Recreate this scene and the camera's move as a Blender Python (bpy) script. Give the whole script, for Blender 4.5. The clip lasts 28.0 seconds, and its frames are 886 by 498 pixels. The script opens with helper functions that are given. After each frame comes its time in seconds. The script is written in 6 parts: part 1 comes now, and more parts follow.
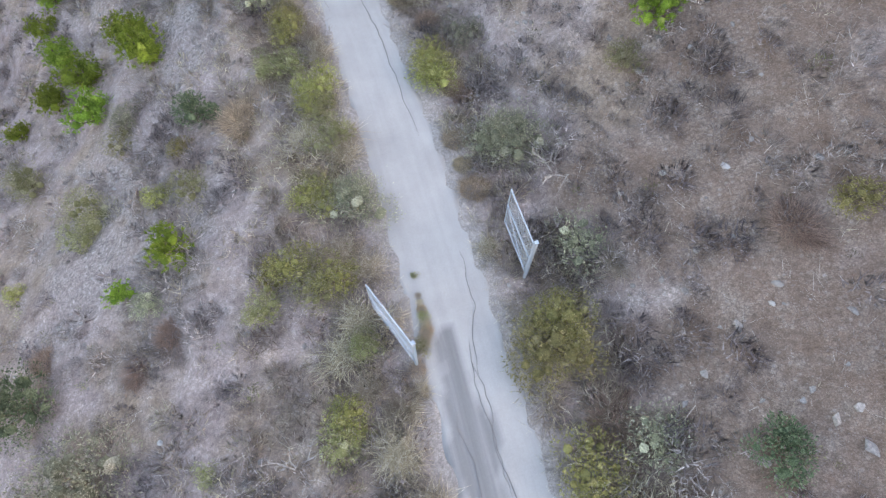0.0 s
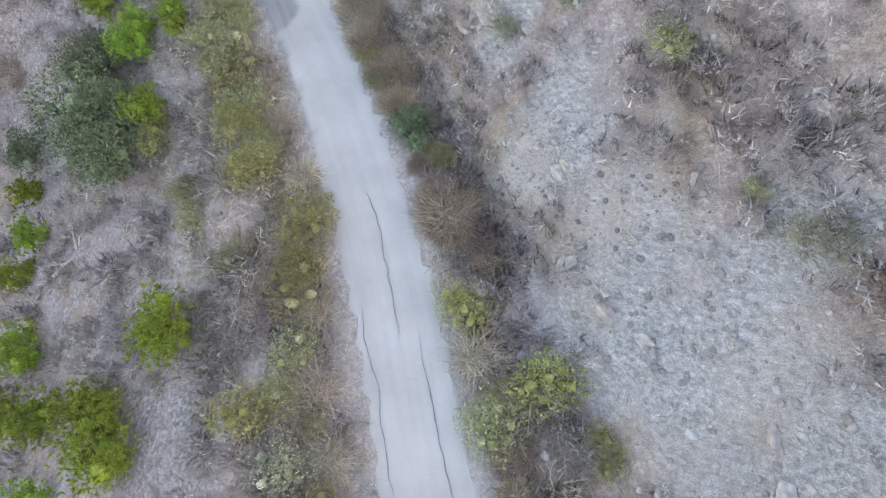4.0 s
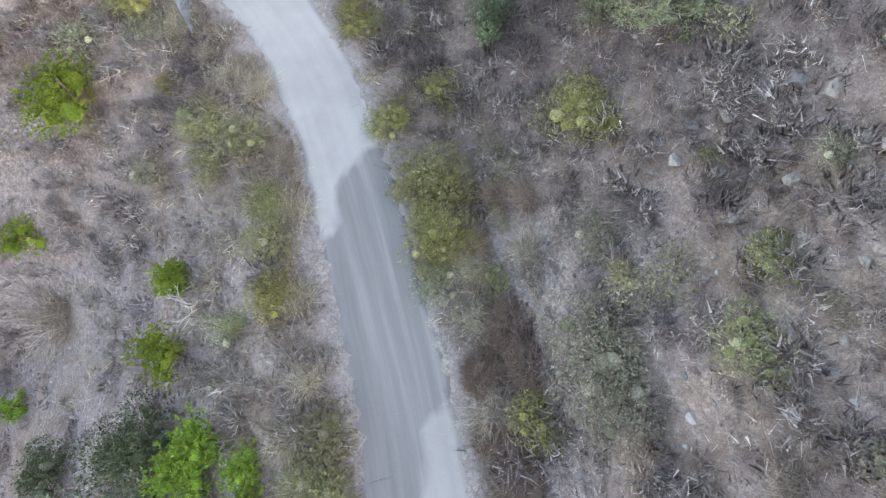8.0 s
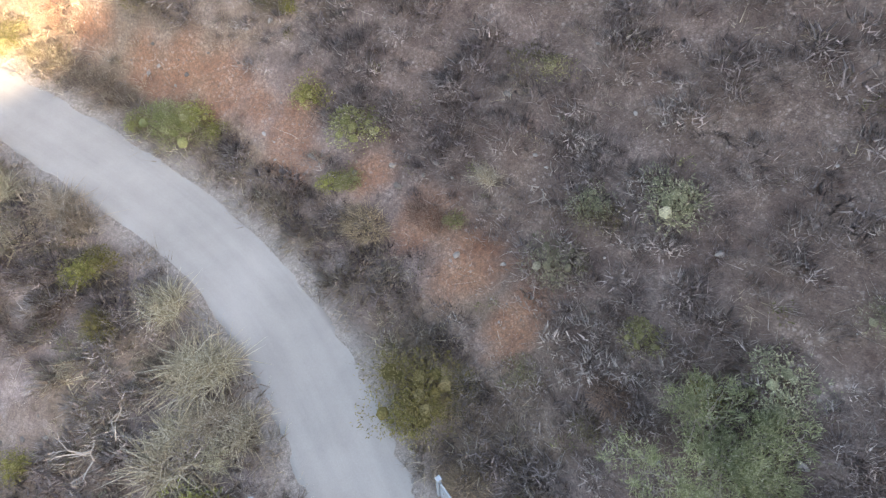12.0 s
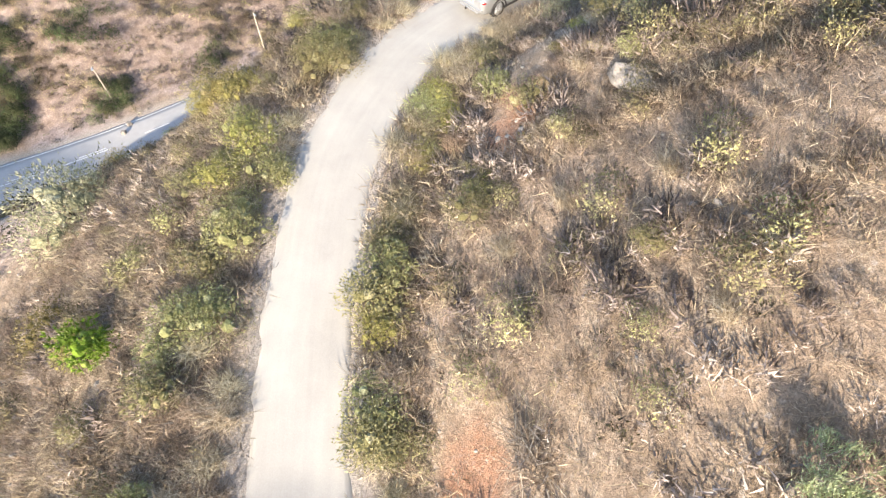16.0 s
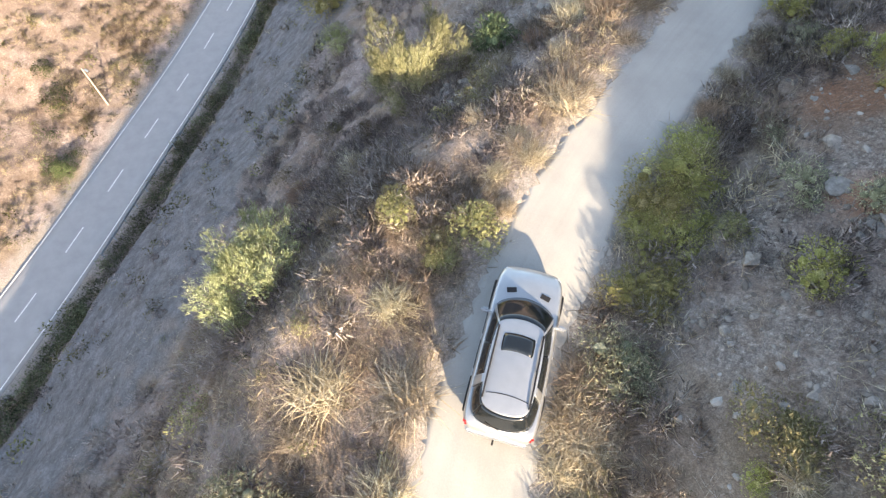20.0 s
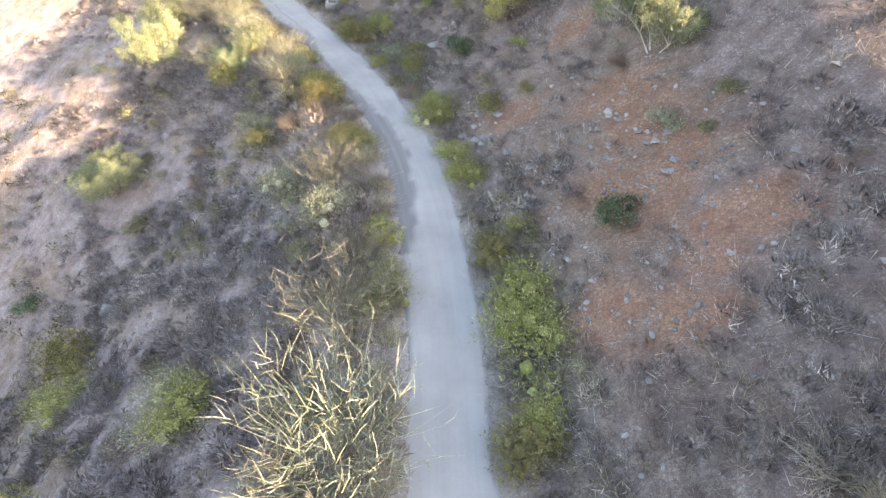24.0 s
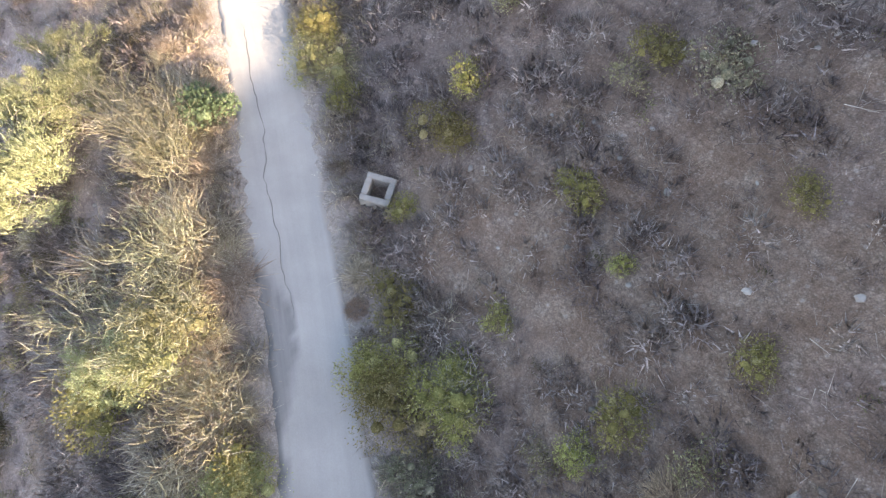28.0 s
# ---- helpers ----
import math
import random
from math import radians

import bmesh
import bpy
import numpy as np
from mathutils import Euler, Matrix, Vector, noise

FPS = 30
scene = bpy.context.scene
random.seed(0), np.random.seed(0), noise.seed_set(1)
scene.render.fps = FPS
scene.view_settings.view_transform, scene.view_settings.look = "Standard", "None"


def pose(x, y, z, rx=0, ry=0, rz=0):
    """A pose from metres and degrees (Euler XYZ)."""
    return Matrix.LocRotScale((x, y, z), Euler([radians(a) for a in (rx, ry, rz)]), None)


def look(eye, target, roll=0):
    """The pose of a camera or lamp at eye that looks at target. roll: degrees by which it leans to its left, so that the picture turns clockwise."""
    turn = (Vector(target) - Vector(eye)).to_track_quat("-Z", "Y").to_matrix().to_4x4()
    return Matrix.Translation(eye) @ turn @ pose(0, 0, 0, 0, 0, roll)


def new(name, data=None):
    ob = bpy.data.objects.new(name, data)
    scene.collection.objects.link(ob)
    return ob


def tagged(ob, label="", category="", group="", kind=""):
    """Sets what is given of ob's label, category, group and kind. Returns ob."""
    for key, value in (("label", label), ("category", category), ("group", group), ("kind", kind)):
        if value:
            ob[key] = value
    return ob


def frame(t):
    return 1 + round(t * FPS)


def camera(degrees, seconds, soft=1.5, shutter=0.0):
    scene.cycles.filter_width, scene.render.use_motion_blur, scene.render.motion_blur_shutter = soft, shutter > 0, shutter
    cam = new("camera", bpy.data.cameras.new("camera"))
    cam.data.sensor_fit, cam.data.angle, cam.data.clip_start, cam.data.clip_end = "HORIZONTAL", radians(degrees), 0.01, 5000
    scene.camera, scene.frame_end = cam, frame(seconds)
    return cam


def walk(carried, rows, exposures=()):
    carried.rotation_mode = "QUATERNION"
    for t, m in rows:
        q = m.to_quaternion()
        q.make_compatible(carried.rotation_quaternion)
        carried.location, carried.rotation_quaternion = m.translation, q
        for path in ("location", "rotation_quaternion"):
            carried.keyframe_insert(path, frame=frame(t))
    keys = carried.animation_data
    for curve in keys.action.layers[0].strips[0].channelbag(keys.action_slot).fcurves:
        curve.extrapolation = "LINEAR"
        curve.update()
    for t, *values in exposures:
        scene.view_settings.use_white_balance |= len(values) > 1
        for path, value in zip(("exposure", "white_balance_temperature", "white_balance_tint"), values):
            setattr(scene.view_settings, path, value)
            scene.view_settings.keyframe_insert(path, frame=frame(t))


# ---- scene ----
cam = camera(80.1, 28.0, soft=1.3)
PATH = [
    (0, 0.000, 0.000, 17.200, 25.78, -0.01, 0.02),
    (0.5, -0.297, 2.643, 16.874, 25.18, 0.04, 0.60),
    (1, -0.649, 5.344, 16.556, 24.59, 0.01, 1.59),
    (1.5, -1.020, 7.750, 16.382, 24.50, -0.06, 2.66),
    (2, -1.484, 10.353, 16.180, 24.64, -0.00, 4.14),
    (2.5, -1.947, 12.783, 15.998, 25.07, 0.01, 5.25),
    (3, -2.540, 15.537, 15.910, 25.63, 0.02, 6.59),
    (3.5, -3.170, 18.152, 15.941, 26.08, -0.01, 7.80),
    (5.5, -6.838, 27.581, 16.687, 26.89, -0.02, 12.88),
    (6, -7.977, 30.275, 16.770, 25.81, 0.05, 15.17),
    (6.5, -9.128, 32.623, 16.784, 25.26, -0.01, 17.27),
    (7, -10.394, 35.068, 16.759, 25.04, -0.07, 19.37),
    (7.5, -11.527, 37.199, 16.866, 24.84, -0.00, 21.20),
    (8, -12.683, 39.298, 17.027, 24.65, -0.03, 22.98),
    (8.5, -13.818, 41.168, 17.105, 25.17, 0.03, 24.37),
    (9, -15.192, 43.148, 17.198, 26.52, 0.04, 26.06),
    (9.5, -16.599, 44.997, 17.263, 27.72, 0.03, 27.97),
    (10, -18.173, 47.042, 17.343, 28.84, 0.05, 29.79),
    (10.5, -19.719, 48.831, 17.395, 29.63, -0.06, 31.44),
    (11, -21.464, 50.685, 17.501, 30.26, -0.03, 33.61),
    (11.5, -23.148, 52.402, 17.700, 31.06, 0.00, 35.90),
    (13.5, -32.906, 58.950, 18.181, 36.80, 0.28, 59.10),
    (14, -35.840, 59.773, 18.261, 37.14, 0.33, 68.65),
    (14.5, -38.619, 60.154, 18.324, 37.50, 0.27, 77.85),
    (15, -41.792, 60.305, 18.428, 37.47, 0.23, 86.59),
    (15.5, -44.827, 60.141, 18.573, 36.70, 0.09, 93.79),
    (16, -48.102, 59.537, 18.581, 35.25, -0.08, 101.10),
    (16.5, -51.256, 58.629, 18.770, 33.90, -0.18, 106.53),
    (17, -54.616, 57.261, 19.041, 31.36, -0.07, 110.00),
    (17.5, -57.512, 55.965, 19.291, 27.78, -0.11, 111.36),
    (18, -60.426, 54.797, 19.601, 24.19, -0.11, 111.05),
    (18.5, -62.775, 54.105, 19.728, 23.19, -0.04, 105.64),
    (19, -64.833, 53.705, 19.653, 24.17, -0.11, 93.34),
    (19.5, -66.634, 53.733, 19.575, 26.69, -0.11, 80.48),
    (20, -68.418, 54.218, 19.536, 29.96, -0.03, 68.14),
    (20.5, -69.825, 54.827, 19.675, 33.80, -0.02, 59.00),
    (21, -71.455, 55.921, 19.892, 37.87, -0.00, 49.51),
    (21.5, -72.880, 57.357, 20.108, 41.69, -0.04, 42.30),
    (22, -74.580, 59.192, 20.402, 45.07, -0.06, 36.14),
    (22.5, -76.177, 61.198, 20.694, 47.31, -0.06, 32.00),
    (24.5, -84.338, 74.711, 21.723, 47.38, 0.06, 22.79),
    (25, -86.796, 79.563, 21.904, 45.31, -0.04, 21.73),
    (25.5, -89.254, 84.415, 22.084, 41.75, -0.09, 21.41),
    (26, -91.883, 89.604, 22.504, 36.85, -0.09, 21.41),
    (26.5, -94.529, 94.220, 22.966, 32.32, -0.06, 22.27),
    (27, -97.398, 98.852, 23.328, 27.42, 0.04, 26.54),
    (27.5, -100.164, 102.489, 23.495, 24.49, -0.09, 33.79),
    (28, -103.186, 105.929, 23.503, 22.85, -0.13, 43.37),
]
# stops, white balance: brighter where the hill shades the track, darker in the sun
EXPOSURES = [(t, 2.4 + stops, kelvin, tint) for t, stops, kelvin, tint in (
    (0.0, 0.4, 8300, 20), (8.0, 0.5, 8600, 18), (11.0, 0.2, 8600, 18), (12.5, 0.1, 8400, 18), (14.0, 0.06, 7500, 15), (15.0, -0.25, 6900, 11), (16.0, -0.64, 6850, 12),
    (17.0, -0.92, 7050, 14), (18.0, -1.08, 7250, 16), (18.5, -1.04, 7350, 16), (19.0, -0.8, 7350, 14), (20.0, -0.36, 7700, 13), (21.0, -0.14, 8200, 14), (22.0, -0.0, 8200, 16), (24.0, 0.26, 7900, 17), (26.0, 0.22, 8000, 18),
    (27.0, 0.03, 8250, 18), (28.0, -0.1, 7700, 19))]
walk(cam, [(t, pose(x, y, z, rx, ry, rz)) for t, x, y, z, rx, ry, rz in PATH], EXPOSURES)

# ---- sun and sky ----
SUN_FROM = Vector((1.0, -0.06, 0.34)).normalized()
world = bpy.data.worlds.new("world")
scene.world = world
world.use_nodes = True
_sky = world.node_tree.nodes.new("ShaderNodeTexSky")
_sky.sky_type, _sky.sun_disc = "NISHITA", False
_sky.sun_elevation = math.asin(SUN_FROM.z)
_sky.sun_rotation = math.atan2(SUN_FROM.x, SUN_FROM.y)
_sky.altitude, _sky.air_density, _sky.dust_density = 200, 1.0, 1.2
_bg = world.node_tree.nodes["Background"]
_bg.inputs["Strength"].default_value = 0.15
world.node_tree.links.new(_sky.outputs["Color"], _bg.inputs["Color"])
_lamp = bpy.data.lights.new("sun", "SUN")
_lamp.energy, _lamp.angle, _lamp.color = 4.3, radians(1.0), (1.0, 0.87, 0.69)
sun = new("sun", _lamp)
sun.matrix_world = look(SUN_FROM * 100, (0, 0, 0))

# ---- the lie of the land ----
ROAD_CTRL = [(8.5, -24, 0), (5.2, -12, 0), (1.8, 0.3, 0), (0.3, 6, 0), (-3.2, 17.6, 0), (-7.2, 28, 0.1), (-11.6, 36.2, 0.4),
             (-16, 42.7, 0.9), (-23.6, 51.3, 1.3), (-31, 55.4, 1.6), (-38.6, 56.7, 2.1), (-48, 55.6, 3.2), (-55.2, 53.9, 4.1),
             (-62, 53.1, 4.8), (-69.2, 55.3, 5.2), (-76, 62, 5.4), (-82.3, 72, 5.5), (-88, 83.2, 5.4), (-95.4, 94, 5.3),
             (-105.4, 102.9, 5.3), (-115.3, 109.5, 5.6), (-124.5, 115, 5.8), (-139, 122, 6.2), (-158, 127, 6.8)]
LOW_CTRL = [(-30, -52, -25), (-60, -16, -25), (-74, 0, -25), (-86, 13.5, -25), (-100, 25.5, -25), (-115, 36.5, -25), (-131, 47.5, -25),
            (-150, 58.5, -25), (-168, 65.5, -25), (-188, 67, -25), (-220, 58, -25), (-270, 40, -25)]
ROAD_HALF, LOW_HALF = 1.55, 3.3
# station along the track, flat verge and fall of the slope below it, verge and rise of the slope above it
BANKS = np.array([(0, 5.0, 0.42, 4.2, 0.50), (35, 4.8, 0.40, 4.4, 0.60), (46, 4.8, 0.46, 5.0, 0.85), (55, 4.6, 0.55, 4.2, 1.0), (64, 4.2, 0.66, 3.4, 1.15),
                  (70, 4.0, 0.70, 3.6, 0.95), (80, 3.6, 0.70, 4.4, 0.62), (90, 5.6, 0.60, 4.3, 0.64), (100, 5.2, 0.50, 3.8, 0.75),
                  (112, 4.2, 0.60, 3.6, 0.85), (124, 3.8, 0.64, 3.6, 0.64), (132, 6.6, 0.85, 3.6, 0.70), (143, 4.4, 0.72, 3.6, 0.74), (155, 3.6, 0.50, 3.2, 0.75)]
                 + [(175, 4.2, 0.60, 3.1, 0.62), (190, 4.8, 0.72, 3.5, 0.68), (215, 5.6, 0.50, 3.5, 0.60), (280, 6.0, 0.50, 3.4, 0.55)])


def spline(ctrl, step=0.5):
    """Points along a smooth line through the control points, with the length up to each."""
    c = np.array(ctrl, float)
    c = np.vstack([2 * c[0] - c[1], c, 2 * c[-1] - c[-2]])
    out = []
    for a, b, d, e in zip(c, c[1:], c[2:], c[3:]):
        n = max(2, int(np.linalg.norm(d - b) / step))
        u = (np.arange(n) / n)[:, None]
        out.append(0.5 * (2 * b + (d - a) * u + (2 * a - 5 * b + 4 * d - e) * u**2 + (3 * b - a - 3 * d + e) * u**3))
    p = np.vstack(out + [c[-2:-1]])
    return p, np.r_[0, np.cumsum(np.linalg.norm(np.diff(p[:, :2], axis=0), axis=1))]


ROAD_LINE, ROAD_LEN = spline(ROAD_CTRL)
LOW_LINE, LOW_LEN = spline(LOW_CTRL, 1.5)


def beside(x, y, line, length):
    """Station, distance to the right of a line, and the line's height there, for arrays of places."""
    x, y = np.ravel(x).astype(float), np.ravel(y).astype(float)
    s, d, z = np.empty_like(x), np.empty_like(x), np.empty_like(x)
    last = len(line) - 1
    for k in range(0, len(x), 8000):
        px, py = x[k:k + 8000], y[k:k + 8000]
        n = ((px[:, None] - line[None, :, 0]) ** 2 + (py[:, None] - line[None, :, 1]) ** 2).argmin(1)
        best = np.full(len(px), 1e18)
        for start in (np.clip(n - 1, 0, last - 1), np.clip(n, 0, last - 1)):
            p, q = line[start], line[start + 1]
            ex, ey = q[:, 0] - p[:, 0], q[:, 1] - p[:, 1]
            u = np.clip(((px - p[:, 0]) * ex + (py - p[:, 1]) * ey) / (ex * ex + ey * ey), 0, 1)
            dx, dy = px - p[:, 0] - u * ex, py - p[:, 1] - u * ey
            far = np.hypot(dx, dy)
            side = np.where((px - p[:, 0]) * ey - (py - p[:, 1]) * ex >= 0, 1.0, -1.0)
            near = far < best
            best = np.where(near, far, best)
            s[k:k + 8000] = np.where(near, length[start] + u * (length[start + 1] - length[start]), s[k:k + 8000])
            d[k:k + 8000] = np.where(near, side * far, d[k:k + 8000])
            z[k:k + 8000] = np.where(near, p[:, 2] + u * (q[:, 2] - p[:, 2]), z[k:k + 8000])
    return s, d, z


_grain = np.random.RandomState(5).rand(256, 256)


def rough(x, y, size, seed=0):
    """Smooth random relief from -1 to 1, with bumps of about that size."""
    u, v = x / size + 17.3 * seed + 512, y / size + 9.1 * seed + 512
    i, j = np.floor(u).astype(int), np.floor(v).astype(int)
    f, g = u - i, v - j
    f, g = f * f * (3 - 2 * f), g * g * (3 - 2 * g)
    i0, i1, j0, j1 = i % 256, (i + 1) % 256, j % 256, (j + 1) % 256
    return 2 * ((_grain[i0, j0] * (1 - f) + _grain[i1, j0] * f) * (1 - g) + (_grain[i0, j1] * (1 - f) + _grain[i1, j1] * f) * g) - 1


def soft(v, w=1.2):
    """max(v, 0) with a rounded corner."""
    return 0.5 * (v + np.sqrt(v * v + w * w)) - 0.5 * w * np.exp(-np.abs(v) / w)


def blob(x, y, places):
    """The highest of some round patches (x, y, radius along x, radius along y)."""
    out = np.zeros_like(x)
    for px, py, rx, ry in places:
        out = np.maximum(out, np.exp(-((x - px) / rx) ** 2 - ((y - py) / ry) ** 2))
    return out


CLIFF = [(0, 27.5, 2.4, 3.2), (4.5, 23, 3, 2.4), (-2.2, 31.5, 2, 2.5), (-6.8, 39.2, 1.8, 2.4), (-4, 35.5, 1.6, 2.5)]
# unseen rises on the upper slope, added to cast shade over the track
SHADE_HILLS = [(26, 66.5, 12, 9, 9.6), (-74, 105, 14, 7, 8.8)]
# station, and how far from the track the slope above it eases off
# out of view there, and chosen for where its shadow ends
CREST = np.array([(0, 31), (32, 30), (46, 27), (60, 22.5), (75, 19.0), (95, 21.5), (110, 15), (135, 18), (150, 16), (175, 14.5), (185, 21), (195, 26.5), (205, 25.5), (215, 19), (280, 20)])


def land(x, y, fine=True):
    """Height of the ground at arrays of places, with the station and offset from the track."""
    x, y = np.ravel(x).astype(float), np.ravel(y).astype(float)
    s, d, zr = beside(x, y, ROAD_LINE, ROAD_LEN)
    ls, ld, _ = beside(x, y, LOW_LINE, LOW_LEN)
    fl, sl, fr, sr = (np.interp(s, BANKS[:, 0], BANKS[:, k]) for k in (1, 2, 3, 4))
    left, right = np.maximum(-d, 0), np.maximum(d, 0)
    crest = np.interp(s, CREST[:, 0], CREST[:, 1])
    right = np.minimum(right, crest + 0.25 * (right - crest))
    z = zr - sl * soft(left - fl) - 0.07 * np.clip(left - 1.8, 0, 3) + sr * soft(right - fr) + 0.06 * np.clip(right - 1.8, 0, 3)
    for hx, hy, rx, ry, h in SHADE_HILLS:
        z = z + h * np.exp(-((x - hx) / rx) ** 2 - ((y - hy) / ry) ** 2) * np.clip((right - 9) / 14, 0, 1)
    # the slope above the lower road is cut steeper
    cut = -24.6 + 0.80 * (ld - 5.5)
    z = np.where(ld > 0, z - soft(z - cut, 1.0) * np.clip((left - 8) / 9, 0, 1), z)
    if fine:
        calm = np.clip((np.abs(d) - 1.9) / 2.5, 0, 1)
        z = z + calm * (0.30 * rough(x, y, 4.1) + 0.14 * rough(x, y, 1.6, 1) + 0.06 * rough(x, y, 0.7, 2))
        z = z + np.clip((np.abs(d) - 10) / 10, 0, 1) * 0.9 * rough(x, y, 11, 3)
        rock = blob(x, y, CLIFF)
        z = z + rock * calm * (0.60 * np.abs(rough(x + 0.6 * y, y, 1.6, 4)) + 0.35 * rough(x, y, 0.9, 5))
    z = soft(z + 25.0, 1.5) - 25.0
    over = np.clip((-ld - 7.5) / 8, 0, 1)
    bank = -25 + 0.55 * np.clip(-ld - 7.5, 0, 90) + 0.10 * np.clip(-ld - 97, 0, 1e4)
    if fine:
        bank = bank + over * (1.6 * rough(x, y, 14, 6) + 0.5 * rough(x, y, 4, 7))
    z = np.where(ld < -5, bank, np.where(np.abs(ld) <= 5, -25.0, z))
    edge = np.clip((ld - 5) / 3, 0, 1)
    z = np.where(ld > 5, -25 * (1 - edge) + np.maximum(z, -25) * edge, z)
    return z, s, d, ld

# ---- materials ----
def material(name, rough_=0.9):
    m = bpy.data.materials.new(name)
    m.use_nodes = True
    b = m.node_tree.nodes["Principled BSDF"]
    b.inputs["Roughness"].default_value = rough_
    b.inputs["Specular IOR Level"].default_value = 0.25
    return m, m.node_tree, b


def add(tree, kind, **inputs):
    n = tree.nodes.new(kind)
    for key, value in inputs.items():
        n.inputs[key.replace("_", " ")].default_value = value
    return n


def noise_of(tree, scale, detail=6.0, coords=None, rough_=0.6):
    n = add(tree, "ShaderNodeTexNoise", Scale=scale, Detail=detail, Roughness=rough_)
    if coords is None:
        coords = tree.nodes.new("ShaderNodeTexCoord").outputs["Object"]
    tree.links.new(coords, n.inputs["Vector"])
    return n.outputs["Fac"]


def ramp(tree, fac, stops):
    n = tree.nodes.new("ShaderNodeValToRGB")
    while len(n.color_ramp.elements) < len(stops):
        n.color_ramp.elements.new(0.5)
    for e, (at, c) in zip(n.color_ramp.elements, stops):
        e.position, e.color = at, (*c, 1) if len(c) == 3 else c
    tree.links.new(fac, n.inputs["Fac"])
    return n.outputs["Color"]


def mix(tree, fac, a, b, mode="MIX"):
    n = tree.nodes.new("ShaderNodeMix")
    n.data_type, n.blend_type = "RGBA", mode
    for socket, value in ((n.inputs["Factor"], fac), (n.inputs["A"], a), (n.inputs["B"], b)):
        if isinstance(value, (float, int)):
            socket.default_value = value
        elif isinstance(value, tuple):
            socket.default_value = (*value, 1)
        else:
            tree.links.new(value, socket)
    return n.outputs["Result"]


def bump(tree, height, shader, strength=0.5, distance=0.05):
    n = add(tree, "ShaderNodeBump", Strength=strength, Distance=distance)
    tree.links.new(height, n.inputs["Height"])
    tree.links.new(n.outputs["Normal"], shader.inputs["Normal"])


def math_of(tree, op, a, b):
    n = tree.nodes.new("ShaderNodeMath")
    n.operation = op
    for socket, value in zip(n.inputs, (a, b)):
        if isinstance(value, (float, int)):
            socket.default_value = value
        else:
            tree.links.new(value, socket)
    return n.outputs[0]


def attribute(tree, name):
    n = tree.nodes.new("ShaderNodeAttribute")
    n.attribute_name = name
    return n.outputs["Fac"]


def plain(name, color, rough_=0.7, metal=0.0, vary=0.12, scale=6.0, relief=0.0):
    """A painted, metal or stone surface with a little variation."""
    m, t, b = material(name, rough_)
    lo, hi = tuple(c * (1 - vary) for c in color), tuple(min(1, c * (1 + vary)) for c in color)
    n = noise_of(t, scale)
    t.links.new(ramp(t, n, [(0.3, lo), (0.7, hi)]), b.inputs["Base Color"])
    b.inputs["Metallic"].default_value = metal
    if relief:
        bump(t, noise_of(t, scale * 4), b, relief, 0.02)
    return m


def all_ways(t, keep=0.6, up=0.55, round_=0.0, cushions=False):
    """Small leaves turn every way, so that a bush takes the light as a whole: its outward side counts as well as each leaf's."""
    turn = t.nodes.new("ShaderNodeVectorMath")
    turn.operation, turn.inputs[1].default_value, turn.inputs[2].default_value = "MULTIPLY_ADD", (keep,) * 3, (0, 0, up)
    t.links.new(t.nodes.new("ShaderNodeNewGeometry").outputs["Normal"], turn.inputs[0])
    last = turn.outputs[0]
    if cushions:
        side = t.nodes.new("ShaderNodeAttribute")
        side.attribute_name = "outward"
        both = t.nodes.new("ShaderNodeVectorMath")
        both.operation = "ADD"
        t.links.new(side.outputs["Vector"], both.inputs[0])
        t.links.new(last, both.inputs[1])
        last = both.outputs[0]
    if round_:
        out = add(t, "ShaderNodeVectorTransform")
        out.vector_type, out.convert_from, out.convert_to = "NORMAL", "OBJECT", "WORLD"
        t.links.new(t.nodes.new("ShaderNodeTexCoord").outputs["Object"], out.inputs[0])
        both = t.nodes.new("ShaderNodeVectorMath")
        both.operation, both.inputs[1].default_value = "MULTIPLY_ADD", (round_,) * 3
        t.links.new(out.outputs[0], both.inputs[0])
        t.links.new(last, both.inputs[2])
        last = both.outputs[0]
    flat = t.nodes.new("ShaderNodeVectorMath")
    flat.operation = "NORMALIZE"
    t.links.new(last, flat.inputs[0])
    for n in t.nodes:
        if n.bl_idname in ("ShaderNodeBsdfPrincipled", "ShaderNodeBsdfTranslucent"):
            t.links.new(flat.outputs[0], n.inputs["Normal"])


